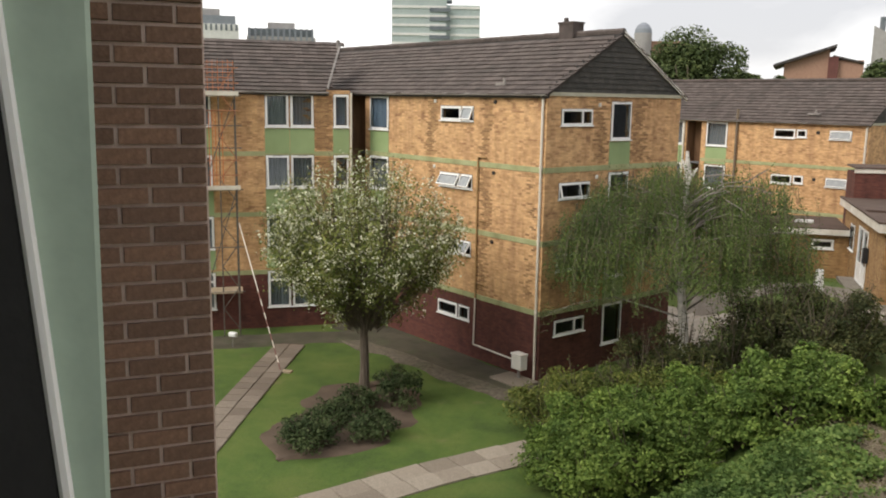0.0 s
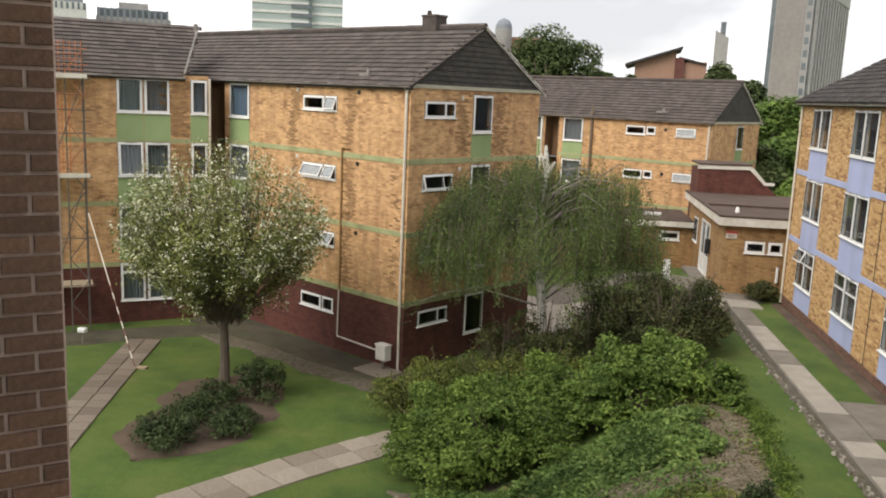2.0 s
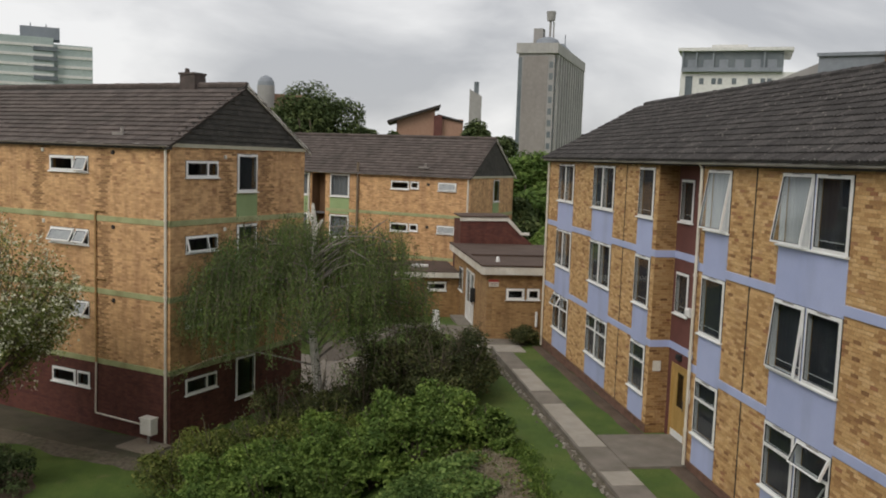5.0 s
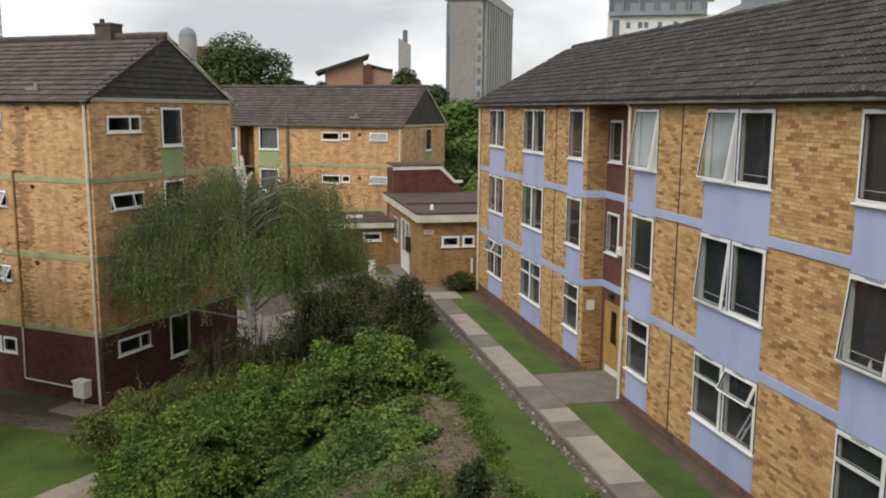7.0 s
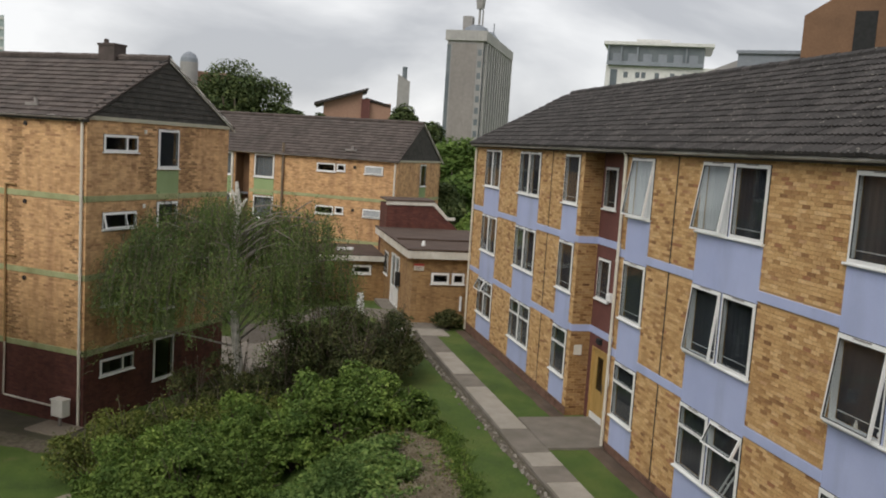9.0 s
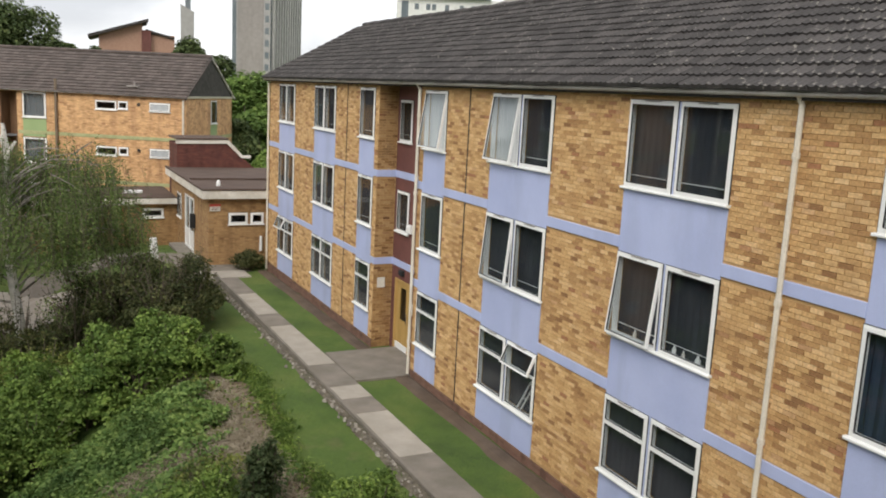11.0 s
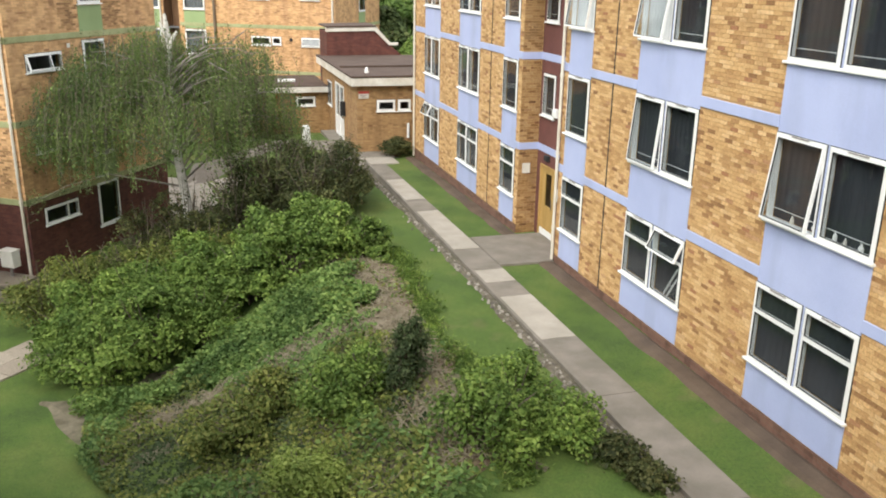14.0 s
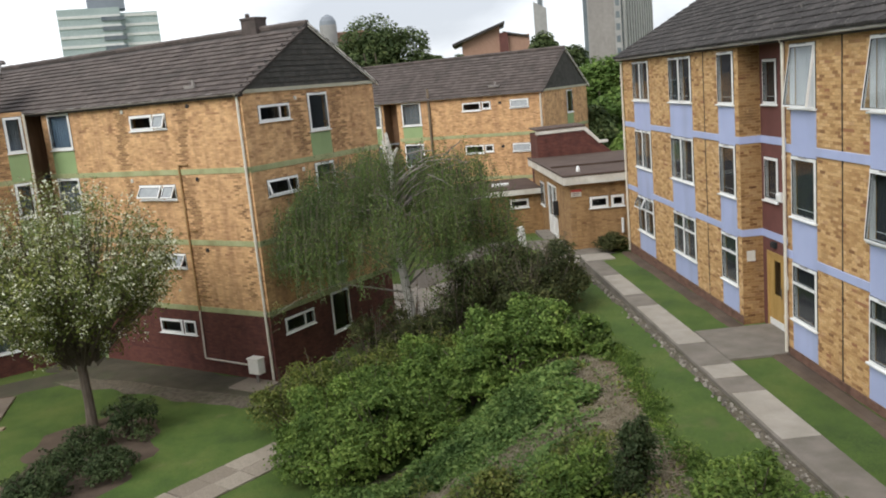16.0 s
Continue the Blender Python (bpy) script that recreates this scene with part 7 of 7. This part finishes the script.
def white_flats():
    d = 170.0
    b = thing("white_flats", "white rendered flats with a dark set-back top storey", "building", at=at_far(22.7, d, 27.0))
    z = lambda el: EZ + d * math.tan(radians(el))
    w = d * (math.tan(radians(29 - 25.8)) + math.tan(radians(25.8 - 22.7)))
    part("wall", Solid().box(0, w + 8, 0, 14, -2, z(6.0)), M_far_white, b)
    part("top_storey", Solid().box(0.3, w - 0.8, -0.3, 12, z(6.0), z(7.25)), M_far_glass, b)
    part("roof", Solid().box(-0.6, w + 0.8, -1.2, 13, z(7.25), z(7.45)), M_far_white, b)
    part("plant_room", Solid().box(w * .28, w * .62, 2, 8, z(7.45), z(7.75)), M_far_white, b)
    for x in (3.4, 5.6, 6.7, 9.2, 12.0, 14.2, 15.3):
        for j in range(3):
            part("window", Solid().box(x, x + 0.8, -0.06, 0.3, z(5.25) - j * 2.8, z(5.25) + 1.1 - j * 2.8), M_far_glass, b)
    part("side_glazing", Solid().box(0.9, 2.2, -0.1, 0.2, z(3.5), z(5.75)), M_far_glass, b)
    part("corner_glazing", Solid().box(-0.1, 0.2, 1.0, 4.0, z(3.5), z(5.6)), M_far_glass, b)
    for x in (0.15, 2.6, 5.6, w - 4.2):
        part("terrace_post", Solid().box(x, x + 0.28, -0.9, -0.6, z(6.0), z(7.25)), M_far_grey, b)
    part("terrace_rail", Solid().box(0.1, w - 0.9, -0.95, -0.85, z(6.0), z(6.25)), M_far_grey, b)
    for k in range(6):
        part("top_window", Solid().box(1.2 + k * 2.8, 2.8 + k * 2.8, -0.38, 0, z(6.2), z(6.75)), M_far_grey, b)


white_flats()


def red_gables():
    d = 62.0
    z = lambda el: EZ + d * math.tan(radians(el))
    b = thing("brick_gabled_building", "orange-red brick gabled building with a dark louvre", "building", at=at_far(38.0, d, 38.0))
    x = lambda az: d * math.tan(radians(az - 38.0))
    part("wall", Solid().prism([(x(34.3), -1), (x(41.6), -1), (x(41.6), z(9.8)), (x(37.6), z(11.4)), (x(34.3), z(9.3))], 0, 12), M_far_brick, b)
    part("louvre", Solid().box(x(37.1), x(38.3), -0.05, 0.2, z(7.0), z(9.55)), M_black, b)
    part("louvre_sill", Solid().box(x(37.0), x(38.4), -0.12, 0.1, z(6.9), z(7.02)), M_far_white, b)
    part("side_wall", Solid().box(x(41.6) + 0.02, x(43.0), 1.5, 12, -1, z(9.0)), M_far_brick, b)
    part("verge", Solid().prism([(x(41.5), z(9.85)), (x(43.1), z(9.1)), (x(43.1), z(8.85)), (x(41.5), z(9.6))], 1.2, 1.45), M_far_white, b)
    part("antenna", Solid().tube([(x(41.6), 2, z(9.6)), (x(41.6), 2, z(10.8))], 0.06, 5), M_far_grey, b)
    g = thing("grey_clad_building", "grey metal-clad building with white verges", "building", at=at_far(38.0, d, 38.0))
    part("wall", Solid().box(x(30.6), x(34.28), 1, 10, -1, z(7.35)), M_far_grey, g)
    part("parapet", Solid().box(x(30.5), x(34.28), 0.8, 1.0, z(7.15), z(7.35)), M_far_grey, g)
    part("gable", Solid().prism([(x(43.2), -1), (x(48.9), -1), (x(48.9), z(9.7)), (x(46.2), z(10.95)), (x(43.2), z(9.6))], 4, 12), M_far_grey, g)
    part("verge", Solid().prism([(x(43.1), z(9.6)), (x(46.2), z(11.0)), (x(46.2), z(10.7)), (x(43.1), z(9.3))], 3.8, 4.0).prism([(x(46.2), z(11.0)), (x(49.6), z(9.55)), (x(49.6), z(9.3)), (x(46.2), z(10.7))], 3.8, 4.0), M_far_white, g)
    for k in range(9):
        xx = x(43.4) + k * 0.62
        part("seam", Solid().box(xx, xx + 0.06, 3.9, 4.0, z(6), z(9.35)), M_far_concrete, g)
    part("rear_range", Solid().box(x(47.5), x(52.5), 12.5, 20, -1, z(10.2) + 2.2), M_far_grey, g)
    part("low_roof", Solid().prism([(x(27.5), z(5.6)), (x(30.6), z(6.9)), (x(30.6), z(5.2)), (x(27.5), z(5.2))], 2, 9), M_far_concrete, g)
    r = thing("brick_building", "orange-red brick building end above the roof", "building", at=at_far(38.0, d, 38.0))
    part("wall", Solid().prism([(x(51.9), -1), (x(64), -1), (x(64), z(15)), (x(57), z(14)), (x(51.9), z(11.7))], 0, 10), M_far_brick, r)
    part("coping", Solid().prism([(x(51.8), z(11.7)), (x(57), z(14)), (x(57), z(14.2)), (x(51.8), z(11.9))], -0.2, 0.0), M_far_brick, r)


red_gables()


def end_roofs():
    """A low red brick building with a dark flat-topped roof beyond the far end of the blue block."""
    d = 75.0
    z = lambda el: EZ + d * math.tan(radians(el))
    b = thing("brick_building", "low red brick building with a dark tiled roof", "building", at=at_far(16.6, d, 16.6))
    w = d * math.tan(radians(3.4))
    part("wall", Solid().box(0.2, w, 0, 9, -1, z(1.3)), M_far_brick, b)
    part("roof", Solid().prism([(-0.2, z(1.3)), (w + 0.4, z(1.3)), (w + 0.1, z(2.15)), (0.1, z(2.0))], -0.4, 9.4), M_soffit, b)


end_roofs()


def tan_house():
    d = 105.0
    z = lambda el: EZ + d * math.tan(radians(el))
    b = thing("tan_brick_house", "tan brick building with a dark mono-pitch roof", "building", at=at_far(6.0, d, 6.0))
    x = lambda az: d * math.tan(radians(az - 6.0))
    part("wall", Solid().prism([(x(4.5), -1), (x(7.0), -1), (x(7.0), z(3.4)), (x(4.5), z(2.55))], 0, 8).box(x(7.0), x(8.9), 0.5, 8, -1, z(2.7)), M_far_tan, b)
    part("roof", Solid().prism([(x(3.9), z(2.45)), (x(7.35), z(3.6)), (x(7.35), z(3.45)), (x(3.9), z(2.28))], -0.8, 8), M_soffit, b)
    part("stair_slot", Solid().box(x(6.95), x(7.5), -0.1, 0.5, -1, z(2.9)), M_maroon, b)
    part("low_roof", Solid().prism([(x(7.2), z(3.0)), (x(8.9), z(2.6)), (x(8.9), z(2.5)), (x(7.2), z(2.85))], 0.2, 8), M_soffit, b)
    c = thing("chimney_stack", "slender pale concrete chimney with a dark flue", "chimney", at=at_far(9.65, 190, 9.6))
    zc = lambda el: EZ + 190 * math.tan(radians(el))
    part("shaft", Solid().prism([(-1.35, -1), (1.35, -1), (1.35, zc(4.2)), (-1.35, zc(4.65))], 0, 2.4), M_far_concrete, c)
    part("flue", Solid().tube([(0.1, 1.2, zc(4.2)), (0.1, 1.2, zc(5.15))], 0.55, 8), M_far_glass, c)
    o = thing("domed_turret", "pale round turret with a shallow grey dome", "building", at=at_far(-4.0, 110, -4))
    zo = lambda el: EZ + 110 * math.tan(radians(el))
    part("drum", Solid().tube([(0, 0, -1), (0, 0, zo(4.35))], 1.05, 20), M_far_concrete, o)
    part("dome", Solid().tube([(0, 0, zo(4.35)), (0, 0, zo(4.6)), (0, 0, zo(4.85)), (0, 0, zo(5.0))], [1.05, 0.98, 0.7, 0.2], 20), M_far_grey, o)
    part("annex", Solid().box(1.0, 5.0, 1, 6, -1, zo(3.9)), M_far_tan, o)
    for az0, az1, el, dd, mat, lab in ((-33.5, -29.8, 5.0, 200, M_far_white, "white office block with a set-back grey top"), (-29.3, -25.0, 4.3, 210, M_far_concrete, "flat-roofed office block with dark upright fins")):
        q = thing("office_block", lab, "building", at=at_far(az0, dd, (az0 + az1) / 2))
        w = dd * math.tan(radians(az1 - az0))
        zt = EZ + dd * math.tan(radians(el))
        part("wall", Solid().box(0, w, 0, 14, -2, zt - 1.8), mat, q)
        part("top_storey", Solid().box(0.2, w - 0.6, 0.5, 13, zt - 1.8, zt), M_far_glass if mat is M_far_concrete else M_far_grey, q)
        for k in range(12):
            xx = 0.4 + k * w / 12
            part("fin", Solid().box(xx, xx + 0.45, -0.1, 0.6, zt - 3.2, zt + (0.1 if mat is M_far_concrete else -1.9)), M_far_grey if mat is M_far_concrete else M_far_glass, q)
        part("plant_room", Solid().box(w * .3, w * .7, 3, 9, zt, zt + 1.6), M_far_concrete, q)


tan_house()


# ---- small things in the yard ----
post = thing("white_post", "short white painted concrete bollard by the path", "bollard", at=Matrix.Translation((-4.2, 18.9, zg(-4.2, 18.9))))
part("shaft", Solid().prism([(-0.2, 0), (0.2, 0), (0.14, 0.95), (-0.14, 0.95)], -0.15, 0.15), M_white, post)
lamp = thing("ground_lamp", "small white lamp on a stake in the grass", "lamp", at=Matrix.Translation((-27.0, 10.0, zg(-27, 10))))
part("stake", Solid().tube([(0, 0, 0), (0, 0, 0.5)], 0.02, 6), M_gutter, lamp)
part("head", Solid().soft_box(-0.16, 0.16, -0.1, 0.1, 0.45, 0.62, 0.03), M_white, lamp)
stand = thing("folded_stand", "white folded tube stand leaning inside a ground floor window", "stand")
part("rail", Solid().tube([(0.085, -4.92, 0.98), (0.075, -5.38, 1.66)], 0.022, 6), M_white, stand)
part("rail", Solid().tube([(0.085, -5.06, 0.98), (0.075, -5.50, 1.62)], 0.022, 6), M_white, stand)
part("rung", Solid().tube([(0.075, -5.38, 1.66), (0.075, -5.50, 1.62)], 0.022, 6), M_white, stand)
part("rung", Solid().tube([(0.08, -5.10, 1.24), (0.08, -5.24, 1.24)], 0.014, 6), M_white, stand)


def bottle(x, y, z, r, h, mat, label):
    b = thing("bottle", label, "bottle", at=Matrix.Translation((x, y, z)), group="bottles on the window ledges")
    part("body", Solid().tube([(0, 0, 0), (0, 0, h * 0.62), (0, 0, h * 0.76), (0, 0, h * 0.9)], [r, r, r * 0.5, r * 0.4], 10), mat, b)
    part("cap", Solid().tube([(0, 0, h * 0.9), (0, 0, h)], r * 0.45, 10), M_white, b)


for y, r, h, mat, label in ((-9.5, 0.035, 0.2, M_white, "small white plastic bottle on a window ledge"), (-9.72, 0.03, 0.15, M_trim, "small cream plastic bottle on a window ledge"), (-10.05, 0.045, 0.17, M_white, "squat white plastic bottle on a window ledge"), (-8.5, 0.035, 0.16, M_trim, "small cream plastic bottle on a window ledge")):
    bottle(0.085, y, 3.482, r, h, mat, label)


def kerb_stones():
    """Broken kerb lumps and stones in the crumbling edge of the straight path."""
    rnd = random.Random(91)
    b = thing("kerb_stones", "small broken grey stones along the crumbling path edge", "stones", kind="stuff")
    s = Solid()
    for k in range(420):
        y = rnd.uniform(-12.0, 12.5)
        x = -2.6 - abs(rnd.gauss(0, 0.1))
        r = rnd.uniform(0.02, 0.06)
        z = zg(x, y) + 0.045
        i = len(s.v)
        ring = [(math.cos(t) * r * rnd.uniform(.7, 1.2), math.sin(t) * r * rnd.uniform(.9, 1.6)) for t in (0, 1.26, 2.51, 3.77, 5.03)]
        s.v += [(x + p, y + q, z - 0.02) for p, q in ring] + [(x + p * 0.6, y + q * 0.6, z + r * rnd.uniform(.4, .8)) for p, q in ring]
        s.f += [(i + a, i + (a + 1) % 5, i + 5 + (a + 1) % 5, i + 5 + a) for a in range(5)] + [tuple(range(i + 5, i + 10))]
    part("stones", s, M_stone, b)


kerb_stones()
